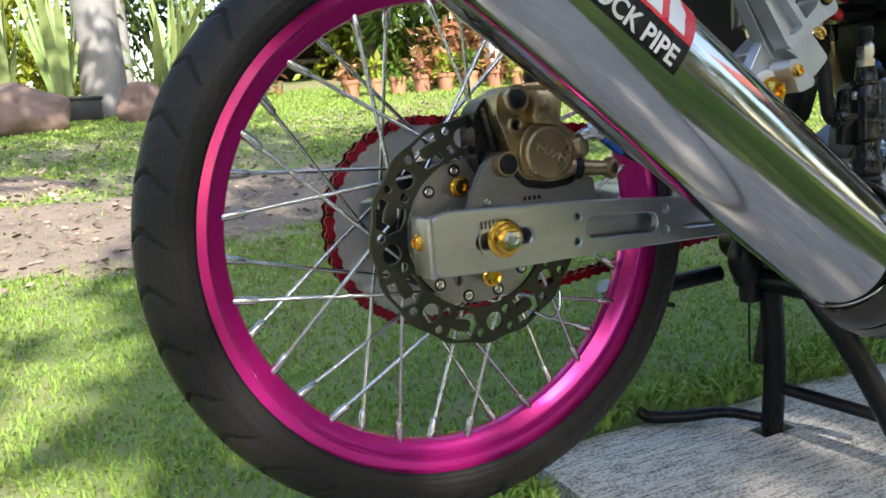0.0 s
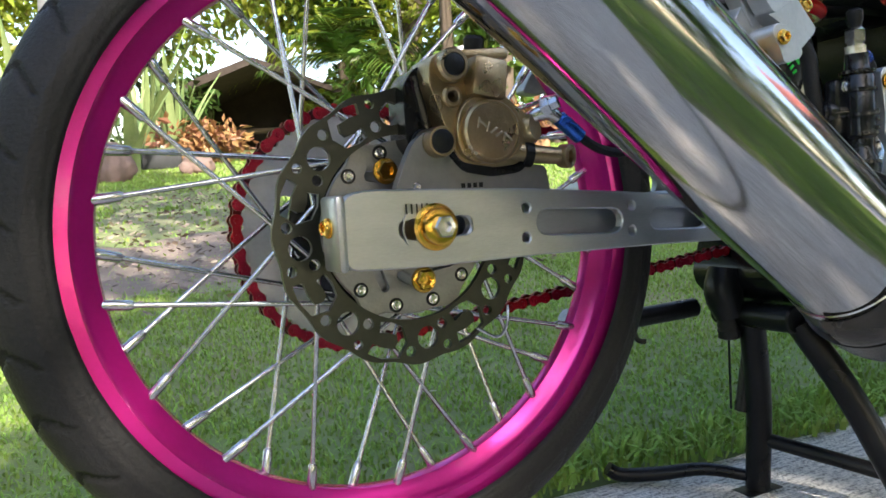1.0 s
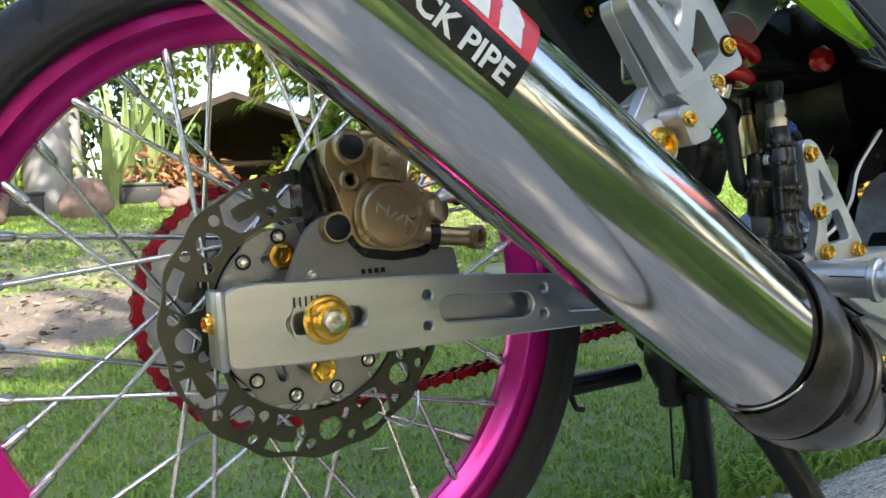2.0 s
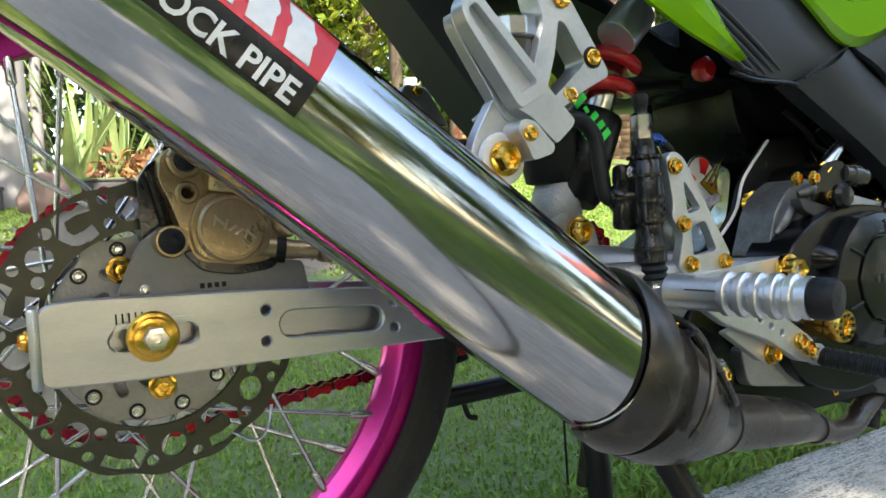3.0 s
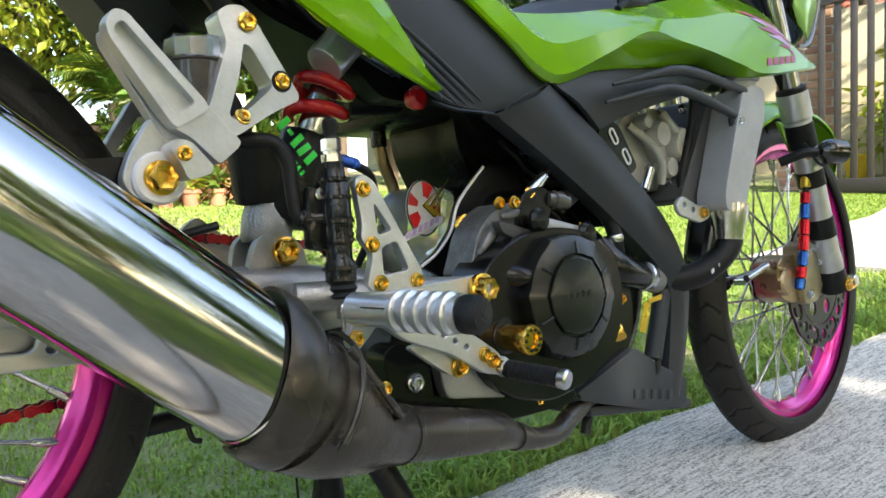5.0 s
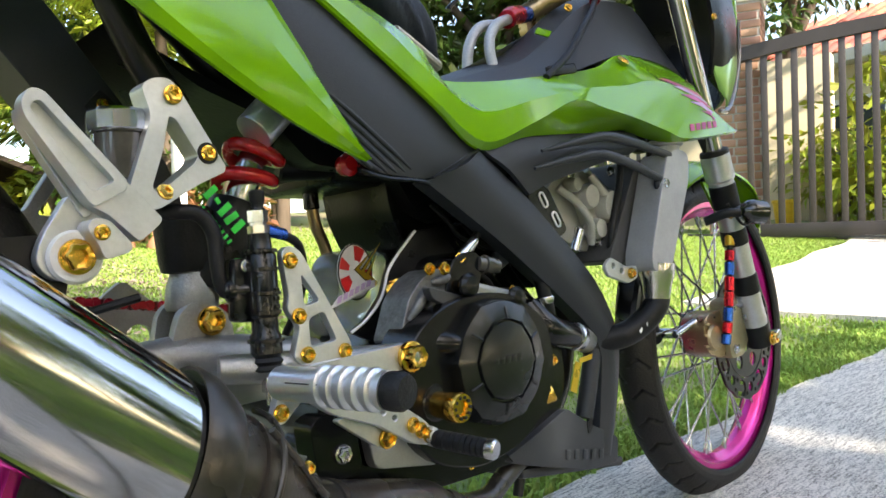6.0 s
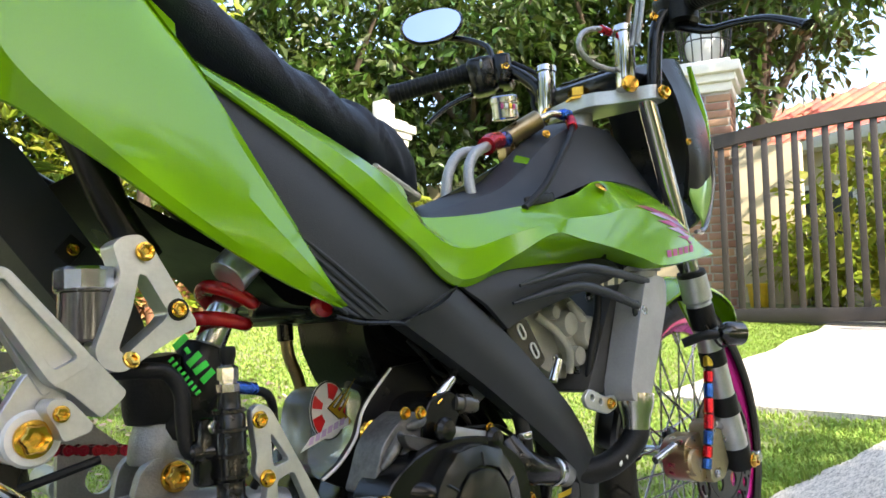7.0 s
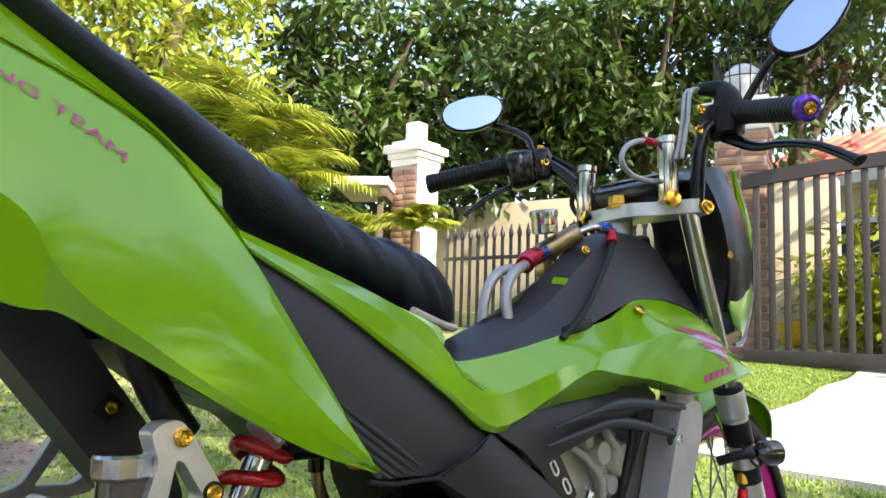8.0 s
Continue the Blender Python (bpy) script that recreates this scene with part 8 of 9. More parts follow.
# ---- garden: trees, shrubs, gate, fence ----
def leaf_cloud(name, clumps, count, size, mat, parent, seed, long=2.2, droop=0.35, shell=0.55):
    """One mesh of many small folded leaves, scattered in ragged clumps (x, y, z, rx, ry, rz)."""
    rng = np.random.default_rng(seed)
    c = np.array(clumps, float)
    weight = (c[:, 3] * c[:, 4] * c[:, 5]) ** 0.7
    pick = rng.choice(len(c), count, p=weight / weight.sum())
    d = rng.normal(size=(count, 3))
    d /= np.linalg.norm(d, axis=1)[:, None]
    r = shell + (1 - shell) * rng.random(count) ** 0.8 + 0.12 * rng.normal(size=count)
    pos = c[pick, :3] + d * c[pick, 3:] * r[:, None]
    axis = d * 0.7 + rng.normal(size=(count, 3)) * 0.6 + np.array([0, 0, -droop])
    axis /= np.linalg.norm(axis, axis=1)[:, None]
    side = np.cross(axis, rng.normal(size=(count, 3)) + np.array([0, 0, 1.6]))
    side /= np.linalg.norm(side, axis=1)[:, None] + 1e-9
    up = np.cross(side, axis)
    s = size * (0.6 + 0.8 * rng.random(count))[:, None]
    w = s / long
    v = np.stack([pos, pos + axis * s * 0.45 + side * w * 0.5 + up * w * 0.18, pos + axis * s, pos + axis * s * 0.45 - side * w * 0.5 + up * w * 0.18, pos + axis * s * 0.5], axis=1)
    verts = v.reshape(-1, 3)
    base = np.arange(count)[:, None] * 5
    tris = np.concatenate([base + np.array([[0, 1, 4]]), base + np.array([[1, 2, 4]]), base + np.array([[2, 3, 4]]), base + np.array([[3, 0, 4]])], axis=0)
    me = bpy.data.meshes.new(name)
    me.from_pydata(verts.tolist(), [], tris.tolist())
    me.materials.append(mat)
    ob = new(name, me)
    ob.parent = parent
    return ob


def blob_clumps(centre, radii, n, size, seed):
    """Clump centres spread through an ellipsoid, so that the crown has an uneven outline and gaps."""
    rng = np.random.default_rng(seed)
    out = []
    for _ in range(n):
        d = rng.normal(size=3)
        d /= np.linalg.norm(d)
        r = rng.random() ** 0.4
        s = size * (0.6 + 0.8 * rng.random())
        out.append((*(np.array(centre) + d * np.array(radii) * r), s * 1.2, s * 1.2, s * 0.8))
    return out


def tree(name, base, crown, radii, leaves, size, mat, label, seed, trunk_r=0.12, bark=BARK, clumps=34, clump=0.55, category="tree", long=2.2):
    """A tapered trunk that forks into limbs, under a ragged crown."""
    t = tagged(new(name), label, category)
    x, y = base
    z = ground_z(max(min(x, 9), -9), y) - 0.05
    t.location = (x, y, z)
    rng = np.random.default_rng(seed + 99)
    c = Vector(crown) - Vector((x, y, z))
    part("trunk", tube([(0, 0, 0), (0.03, 0.02, c.z * 0.3), c * 0.6 + Vector((0.05, 0, 0)), c], [trunk_r * 1.25, trunk_r, trunk_r * 0.75, trunk_r * 0.35], 12, 5), bark, t, "", 60)
    for k in range(6):
        a = rng.random() * 6.28
        e = c + Vector((math.cos(a) * radii[0] * 0.75, math.sin(a) * radii[1] * 0.75, (rng.random() - 0.3) * radii[2]))
        s = c * (0.45 + 0.35 * rng.random())
        part("limb", tube([s, s.lerp(e, 0.5) + Vector((0, 0, 0.15)), e], [trunk_r * 0.5, trunk_r * 0.3, trunk_r * 0.12], 8, 4), bark, t, "", 60)
    leaf_cloud("crown", blob_clumps(c, radii, clumps, clump, seed), leaves, size, mat, t, seed, long)
    return t


def shrub(name, at, radii, leaves, size, mat, label, seed, clumps=10, clump=0.3, long=2.2, lift=0.0):
    t = tagged(new(name), label, "shrub")
    z = ground_z(max(min(at[0], 9), -9), at[1])
    t.location = (at[0], at[1], z)
    for k in range(4):
        a = k * 1.6 + seed
        part("stem", tube([(0, 0, -0.05), (0.1 * math.cos(a), 0.1 * math.sin(a), radii[2] * 0.5), (0.5 * radii[0] * math.cos(a), 0.5 * radii[1] * math.sin(a), radii[2])], [0.02, 0.015, 0.006], 6, 3), BARK, t)
    leaf_cloud("foliage", blob_clumps((0, 0, radii[2] * 0.95 + lift), radii, clumps, clump, seed), leaves, size, mat, t, seed, long)
    return t


def spear_plant(at, n, height, seed, pot=False):
    """A clump of tall stiff strap leaves with pale edges."""
    t = tagged(new("spear_plant"), "tall variegated spear-leaved plant in the garden bed", "plant", "spear plants")
    z = ground_z(at[0], at[1])
    t.location = (at[0], at[1], z)
    rng = np.random.default_rng(seed)
    for k in range(n):
        a, lean = rng.random() * 6.28, 0.05 + 0.5 * rng.random() ** 1.5
        h, w = height * (0.55 + 0.5 * rng.random()), 0.035 + 0.03 * rng.random()
        d = Vector((math.cos(a), math.sin(a), 0))
        s = Vector((-d.y, d.x, 0))
        bm = bmesh.new()
        rows = []
        root = d * 0.08 * rng.random()
        for i in range(6):
            f = i / 5
            p = root + d * h * lean * f ** 1.6 + Vector((0, 0, h * f * (1 - 0.15 * lean * f)))
            ww = w * (0.6 + 0.9 * f - 1.48 * f ** 2.2)
            rows.append([p + s * ww + d * 0.012, p, p - s * ww + d * 0.012, p + d * 0.006])
        rings(bm, rows)
        part("leaf", bm, LEAF_SPEAR, t, "", 60)
    return t


def palm_clump(at, n, length, seed, mat, lift=0.4, label="feathery palm with arching fronds"):
    """Arching fronds, each a rib with paired narrow leaflets."""
    t = tagged(new("palm"), label, "palm", "palms")
    z = ground_z(max(min(at[0], 9), -9), at[1])
    t.location = (at[0], at[1], z)
    rng = np.random.default_rng(seed)
    part("stem", tube([(0, 0, -0.05), (0.02, 0, lift * 0.5), (0, 0, lift)], [0.07, 0.06, 0.05], 10, 3), BARK, t, "", 60)
    for k in range(n):
        a = 6.28 * k / n + rng.random() * 0.5
        el = 0.35 + 1.0 * rng.random()
        d = Vector((math.cos(a), math.sin(a), 0))
        L = length * (0.7 + 0.5 * rng.random())
        pts = [Vector((0, 0, lift)) + d * L * f * math.cos(el) * (0.6 + 0.5 * f) + Vector((0, 0, L * (f * math.sin(el) - 0.55 * f * f))) for f in (i / 14 for i in range(15))]
        verts, faces = [], []
        for i in range(1, 14):
            p, tan = pts[i], (pts[i + 1] - pts[i]).normalized()
            s = tan.cross(Vector((0, 0, 1))).normalized()
            ll = L * 0.34 * math.sin(math.pi * (0.12 + 0.8 * i / 14)) ** 0.7
            for q in (p, p.lerp(pts[i + 1], 0.5)):
                for sign in (1, -1):
                    tip = q + (s * sign * 0.8 + tan * 0.6 + Vector((0, 0, -0.25 - 0.3 * rng.random()))) * ll
                    b = len(verts)
                    verts += [q - tan * 0.008, q + tan * 0.012, q.lerp(tip, 0.5) + tan * 0.012 + Vector((0, 0, 0.02)), tip, q.lerp(tip, 0.5) - tan * 0.01 + Vector((0, 0, 0.02))]
                    faces += [(b, b + 1, b + 2, b + 4), (b + 4, b + 2, b + 3)]
        me = bpy.data.meshes.new("frond")
        me.from_pydata([tuple(v) for v in verts], [], faces)
        me.materials.append(mat)
        o = new("frond", me)
        o.parent = t
    return t


# the planted border that closes the lawn
tree("royal_palm", (-0.13, 6.4), (0.05, 6.7, 6.2), (1.6, 1.6, 0.8), 900, 0.35, LEAF_MID, "smooth grey-trunked palm beside the lawn", 3, 0.155, BARK_GREY, 12, 0.6, "palm", 5.0)
tree("sapling", (0.12, 7.6), (0.3, 8.0, 4.4), (0.9, 0.9, 0.8), 1500, 0.12, LEAF_MID, "slim pale-trunked young tree in the border", 4, 0.05, BARK_GREY, 12, 0.4)
for k, (x, y, h, s, m, lbl) in enumerate(((-3.2, 8.6, 3.0, 1.5, LEAF_MID, "dense green garden tree behind the border"), (-1.4, 9.6, 3.4, 1.6, LEAF_LIME, "sunlit yellow-green garden tree"), (0.2, 10.4, 3.2, 1.7, LEAF_LIME, "dense green garden tree behind the border"), (2.4, 9.8, 3.6, 1.7, LEAF_LIME, "sunlit yellow-green garden tree"), (4.1, 9.2, 3.4, 1.6, LEAF_MID, "dense green garden tree behind the border"), (3.6, 7.9, 3.9, 1.25, LEAF_LIME, "sunlit yellow-green tree with drooping twigs"))):
    tree("garden_tree", (x, y), (x + 0.1, y, h), (s, s * 0.8, h * 0.52), 5200, 0.15, m, lbl, 20 + k, 0.12, BARK, 46, 0.46)
for k, (x, y, rx, rz, m) in enumerate(((-1.6, 7.6, 0.8, 0.7, LEAF_LIME), (-0.55, 7.4, 0.5, 0.55, LEAF_LIME), (0.55, 7.9, 0.7, 0.8, LEAF_DARK), (2.75, 7.9, 0.5, 0.4, LEAF_LIME), (2.9, 6.7, 0.7, 0.55, LEAF_MID), (3.6, 6.2, 0.6, 0.7, LEAF_MID), (-2.6, 7.0, 0.7, 0.8, LEAF_MID))):
    shrub("shrub", (x, y), (rx, rx * 0.8, rz), 1500, 0.13, m, "leafy green shrub in the planted border" if m is not LEAF_LIME else "bright yellow-green shrub in the border", 40 + k, 14, 0.28)
for k, (x, y, r) in enumerate(((1.1, 6.85, 0.17), (0.78, 6.95, 0.18), (2.7, 5.75, 0.28), (3.0, 5.5, 0.25), (3.3, 5.2, 0.22))):
    shrub("croton", (x, y), (r, r, r * 0.9), 500, 0.1, LEAF_RED, "coppery orange-leaved shrub in the border", 60 + k, 8, 0.14)
for k, (x, y, n, h) in enumerate(((-0.42, 6.15, 16, 1.25), (-0.85, 6.2, 14, 1.1), (0.48, 7.0, 16, 1.35), (0.75, 6.9, 14, 1.2), (-1.4, 6.2, 14, 1.2), (0.3, 6.3, 9, 0.8))):
    spear_plant((x, y), n, h, 70 + k)
for k, (x, y, L, m, lift) in enumerate(((2.95, 8.2, 1.2, LEAF_LIME, 1.0), (3.9, 6.5, 1.25, LEAF_LIME, 1.0), (4.5, 6.4, 1.3, LEAF_MID, 1.15), (4.9, 5.9, 1.0, LEAF_LIME, 0.75), (2.5, 7.2, 1.0, LEAF_MID, 0.9), (5.05, 4.9, 0.55, LEAF_LIME, 1.0), (3.5, 5.6, 1.2, LEAF_LIME, 1.75), (3.05, 5.9, 1.2, LEAF_LIME, 1.85), (4.0, 5.5, 1.0, LEAF_LIME, 1.45))):
    palm_clump((x, y), 15, L, 80 + k, m, lift)


def rock(at, size, seed, label):
    bm = bmesh.new()
    bmesh.ops.create_icosphere(bm, subdivisions=4, radius=1.0)
    for v in bm.verts:
        n = 0.28 * noise.noise(v.co * 1.3 + Vector((seed, 0, 0))) + 0.1 * noise.noise(v.co * 4 + Vector((seed, 3, 0))) + 0.03 * noise.noise(v.co * 11)
        v.co = Vector((v.co.x * size[0], v.co.y * size[1], v.co.z * size[2])) * (1 + n)
    return tagged(part("rock", bm, ROCK, None, "", 50, Matrix.Translation((at[0], at[1], ground_z(*at) + size[2] * 0.55))), label, "rock", "garden rocks")


rock((-0.70, 5.35), (0.30, 0.22, 0.20), 1.0, "weathered reddish garden rock on the grass")
rock((-0.98, 5.6), (0.22, 0.2, 0.16), 4.0, "weathered reddish garden rock on the grass")
rock((0.09, 5.6), (0.17, 0.15, 0.20), 2.3, "pale pinkish garden rock beside the palm")
rock((0.80, 6.1), (0.14, 0.13, 0.10), 5.1, "pale pinkish garden rock in the border")
planter = tagged(new("planter_box"), "long black plastic planter trough on the grass", "planter")
planter.location = (-0.42, 6.0, ground_z(-0.42, 6.0))
part("trough", box((0.5, 0.22, 0.17), (0, 0, 0.085), 0.012), POT_BLACK, planter)
part("rim", box((0.53, 0.25, 0.025), (0, 0, 0.165), 0.008), POT_BLACK, planter)
part("soil", box((0.47, 0.19, 0.01), (0, 0, 0.18), 0.002), LAWN, planter)
planter2 = copy_thing(planter, Matrix.Translation((0.62, 6.75, ground_z(0.62, 6.75))) @ Matrix.Diagonal((0.8, 1, 1, 1)))
for k in range(10):
    x, y = 1.75 + 0.17 * k, 5.65 - 0.105 * k
    p = tagged(new("flower_pot"), "small terracotta flower pot edging the lawn", "pot", "row of pots")
    p.location = (x, y, ground_z(x, y))
    part("pot", lathe([(0.05, 0), (0.058, 0.002), (0.07, 0.11), (0.08, 0.112), (0.082, 0.14), (0.07, 0.142), (0.066, 0.12)], 18), TERRACOTTA, p, "", 35)
    leaf_cloud("leaves", [(0, 0, 0.2, 0.07, 0.07, 0.08)], 60, 0.09, (LEAF_RED, LEAF_LIME, LEAF_MID)[k % 3], p, 200 + k)
post = tagged(part("garden_post", box((0.09, 0.09, 0.9), (0, 0, 0.45), 0.01), WHITE_PAINT), "square white-painted garden post by the lawn", "post")
post.location = (2.78, 5.05, ground_z(2.78, 5.05) - 0.02)


def hut():
    """A low dark thatched shelter: roof, posts and eave poles."""
    h = tagged(new("garden_shelter"), "low dark thatched garden shelter behind the border", "shelter")
    h.location = (1.98, 8.3, ground_z(1.98, 8.3) - 0.12)
    h.rotation_euler = (0, 0, radians(-25))
    bm = bmesh.new()
    prof = [(-1.1, 0.62), (-0.55, 0.86), (0, 1.06), (0.55, 0.86), (1.1, 0.62)]
    rings(bm, [[Vector((px, y, pz + 0.02 * math.sin(9 * px))) for px, pz in prof] + [Vector((px, y, pz - 0.07)) for px, pz in reversed(prof)] for y in (-0.8, -0.4, 0.0, 0.4, 0.8)])
    part("roof", bm, THATCH, h, "", 40)
    for x in (-0.95, 0.95):
        for y in (-0.65, 0.65):
            part("post", rod((x, y, -0.05), (x, y, 0.66), 0.035, 10), BARK, h)
    part("bench", box((1.5, 0.35, 0.05), (0, 0.2, 0.35), 0.01), BARK, h)
    # added dark sheet closes the gable and stands in for the shade inside
    part("back_wall", plate([(-1.08, -0.1), (1.08, -0.1), (1.08, 0.58), (0.0, 1.0), (-1.08, 0.58)], (), 0.66, 0.71), THATCH, h, "dark backing added to darken the inside of the shelter")
    return h


hut()

# gate, pillars, fence ---------------------------------------------------------
GATE_DIR = Vector((0.31, -0.951, 0)).normalized()
GATE_A = Vector((6.235, 2.04, 0))
gate = tagged(new("sliding_gate"), "dark brown steel sliding gate with upright slats", "gate")
gz = 0.33
gate.matrix_basis = Matrix.Translation((GATE_A.x, GATE_A.y, gz)) @ pose(0, 0, 0, 0, 0, math.degrees(math.atan2(GATE_DIR.y, GATE_DIR.x)))
part("bottom_rail", box((4.2, 0.06, 0.11), (2.0, 0, 0.095), 0.006), GATE_PAINT, gate)
bm = bmesh.new()
rings(bm, [[Vector((x, s * 0.03, 1.545 + 0.19 * (1 - math.exp(-x * 0.9)) + dz)) for s, dz in ((-1, -0.055), (1, -0.055), (1, 0.055), (-1, 0.055))] for x in (i * 0.15 - 0.1 for i in range(30))])
part("top_rail", bm, GATE_PAINT, gate, "", 30)
slat = finish(box((0.052, 0.03, 1.0), (0, 0, 0.5), 0.004), "slat", GATE_PAINT, 30)
for k in range(36):
    x = 0.01 + 0.1125 * k
    o = new("slat", slat)
    o.parent = gate
    o.matrix_basis = Matrix.Translation((x, 0, 0.14)) @ Matrix.Diagonal((1, 1, 1.37 + 0.19 * (1 - math.exp(-x * 0.9)), 1))
for x in (0.66, 3.2):
    w = part("gate_wheel", lathe([(0.0, -0.015), (0.035, -0.015), (0.045, -0.008), (0.04, 0), (0.045, 0.008), (0.035, 0.015), (0.0, 0.015)], 20, Matrix.Translation((x, 0, 0.02)) @ pose(0, 0, 0, 90, 0, 0), cap=False), GATE_PAINT, gate, "", 30)
    part("wheel_fork", box((0.03, 0.05, 0.06), (x, 0, 0.055), 0.004), GATE_PAINT, gate)
track = tagged(part("gate_track", box((5.0, 0.05, 0.02), (0, 0, 0), 0.003), POT_BLACK, None, "", 30, Matrix.Translation((GATE_A.x + 0.62, GATE_A.y - 1.9, 0.318)) @ pose(0, 0, 0, 0, 2, math.degrees(math.atan2(GATE_DIR.y, GATE_DIR.x)))), "steel gate track set in the driveway", "track", kind="structure")

BRICK_ME = finish(box((0.2, 0.012, 0.058), (0, 0, 0), 0.004), "brick", BRICK, 40)


def pillar(at, width, body, turn, label, bricks_on):
    """A gate pillar: mortared brick body with a stepped white capital; the capital carries a block or a lamp."""
    x, y = at
    z = ground_z(min(x, 9), y) - 0.05
    p = tagged(new("gate_pillar"), label, "pillar", "gate pillars")
    p.matrix_basis = Matrix.Translation((x, y, z)) @ pose(0, 0, 0, 0, 0, turn)
    part("core", box((width, width, body), (0, 0, body / 2), 0.004), MORTAR if bricks_on else WHITE_PAINT, p)
    for k, (w, h0, h1) in enumerate(((1.12, 0.0, 0.08), (1.28, 0.08, 0.15), (1.48, 0.15, 0.24), (1.1, 0.24, 0.29))):
        part("capital", box((width * w, width * w, h1 - h0), (0, 0, body + (h0 + h1) / 2), 0.012), WHITE_PAINT, p, "white-painted moulding")
    for face in bricks_on:
        fm = pose(0, 0, 0, 0, 0, face)
        rows, per = int(body / 0.07), max(1, round(width / 0.215))
        for r in range(rows):
            for c in range(per):
                dx = (c + 0.5) * width / per - width / 2
                o = new("brick", BRICK_ME)
                o.parent = p
                o.matrix_basis = fm @ Matrix.Translation((dx + (0.012 if r % 2 else -0.012), -width / 2 - 0.004, 0.045 + 0.07 * r)) @ Matrix.Diagonal((width / per / 0.215, 1, 1, 1))
    return p


right_pillar = pillar((6.52, 2.26), 0.42, 1.99, 18, "brick gate pillar with a white stepped capital", (0, -90, 180))
left_pillar = pillar((5.76, 5.72), 0.36, 1.80, 8, "white and brick gate pillar with a block on top", (-90,))
part("cap_block", box((0.18, 0.18, 0.24), (0, 0, 1.80 + 0.29 + 0.11), 0.01), WHITE_PAINT, left_pillar, "white block finial")
part("plaster_face", box((0.365, 0.012, 1.80), (0, -0.1845, 0.90), 0.003), WHITE_PAINT, left_pillar, "white plaster face")
lamp = tagged(new("pillar_lamp"), "white globe lamp in a wire cage on the pillar", "lamp")
lamp.matrix_basis = right_pillar.matrix_basis @ Matrix.Translation((0, 0, 1.99 + 0.29))
part("globe", lathe([(0.0, 0.02), (0.08, 0.03), (0.15, 0.10), (0.17, 0.19), (0.15, 0.28), (0.08, 0.34), (0.0, 0.355)], 32, cap=False), GLOBE, lamp, "frosted white globe", 60)
for k in range(16):
    a = 2 * math.pi * k / 16
    part("cage_bar", tube([(0.2 * math.cos(a), 0.2 * math.sin(a), 0.0), (0.22 * math.cos(a), 0.22 * math.sin(a), 0.2), (0.25 * math.cos(a), 0.25 * math.sin(a), 0.42)], 0.006, 6, 3), GATE_PAINT, lamp)
for rr, zz in ((0.2, 0.0), (0.226, 0.2), (0.25, 0.42)):
    part("cage_ring", tube([(rr * math.cos(2 * math.pi * i / 24), rr * math.sin(2 * math.pi * i / 24), zz) for i in range(25)], 0.006, 6, 1), GATE_PAINT, lamp)
# side roof beside the left pillar
porch = tagged(new("letterbox_roof"), "small grey lean-to roof on posts beside the pillar", "roof")
porch.matrix_basis = Matrix.Translation((5.36, 6.05, ground_z(5.36, 6.05) - 0.44)) @ pose(0, 0, 0, 0, 0, 40)
part("slab", box((0.9, 0.6, 0.09), (0, 0, 1.92), 0.01, pose(0, 0, 0, 0, 3, 0)), WHITE_PAINT, porch)
part("beam", box((0.85, 0.08, 0.09), (0, -0.24, 1.82), 0.008), BARK, porch)
for x in (-0.32, 0.36):
    part("post", box((0.06, 0.06, 1.82), (x, -0.2, 0.91), 0.006), BARK, porch)

fence = tagged(new("picket_fence"), "dark grey steel picket fence with spear tops", "fence")
FA, FB = Vector((5.98, 5.45, 0)), Vector((6.32, 2.72, 0))
fd_ = (FB - FA).normalized()
fence.matrix_basis = Matrix.Translation((FA.x, FA.y, 0.42)) @ pose(0, 0, 0, 0, 0, math.degrees(math.atan2(fd_.y, fd_.x)))
flen = (FB - FA).length
picket_bm = box((0.035, 0.018, 1.15), (0, 0, 0.575), 0.003)
lathe([(0.028, 1.14), (0.03, 1.17), (0.002, 1.27)], 6, None, picket_bm)
picket = finish(picket_bm, "picket", FENCE_PAINT, 30)
n = int(flen / 0.105)
for k in range(n):
    o = new("picket", picket)
    o.parent = fence
    o.matrix_basis = Matrix.Translation((0.05 + flen * k / n, 0, 0.0))
for z in (0.16, 0.92):
    part("rail", box((flen, 0.03, 0.04), (flen / 2, 0.012, z), 0.004), FENCE_PAINT, fence)
low_wall = tagged(part("fence_wall", box((flen, 0.16, 0.5), (flen / 2, 0.0, -0.2), 0.01), WALL_CREAM, None, "", 30, fence.matrix_basis.copy()), "low cream wall under the picket fence", "wall", kind="structure")

# trees beyond the fence and over the gate
for k, (x, y, cz, rx, rz, cnt) in enumerate(((6.9, 8.4, 3.9, 1.7, 2.2, 7000), (8.4, 6.7, 3.9, 1.8, 2.2, 8000), (9.6, 5.1, 4.1, 1.7, 2.3, 8000), (11.2, 3.6, 5.4, 1.7, 1.5, 4500))):
    tree("street_tree", (x, y), (x, y, cz), (rx, rx, rz), int(cnt * 1.35), 0.19, LEAF_DARK if k % 2 else LEAF_GREEN, "large dark-leaved tree beyond the fence" if k % 2 else "large green-leaved tree beyond the fence", 110 + k, 0.17, BARK, 60, 0.5)
tree("overhanging_tree", (8.3, 0.2), (7.3, 0.7, 4.1), (1.9, 1.6, 0.85), 3600, 0.16, LEAF_MID, "leafy branches hanging over the gate", 130, 0.14, BARK, 34, 0.4)

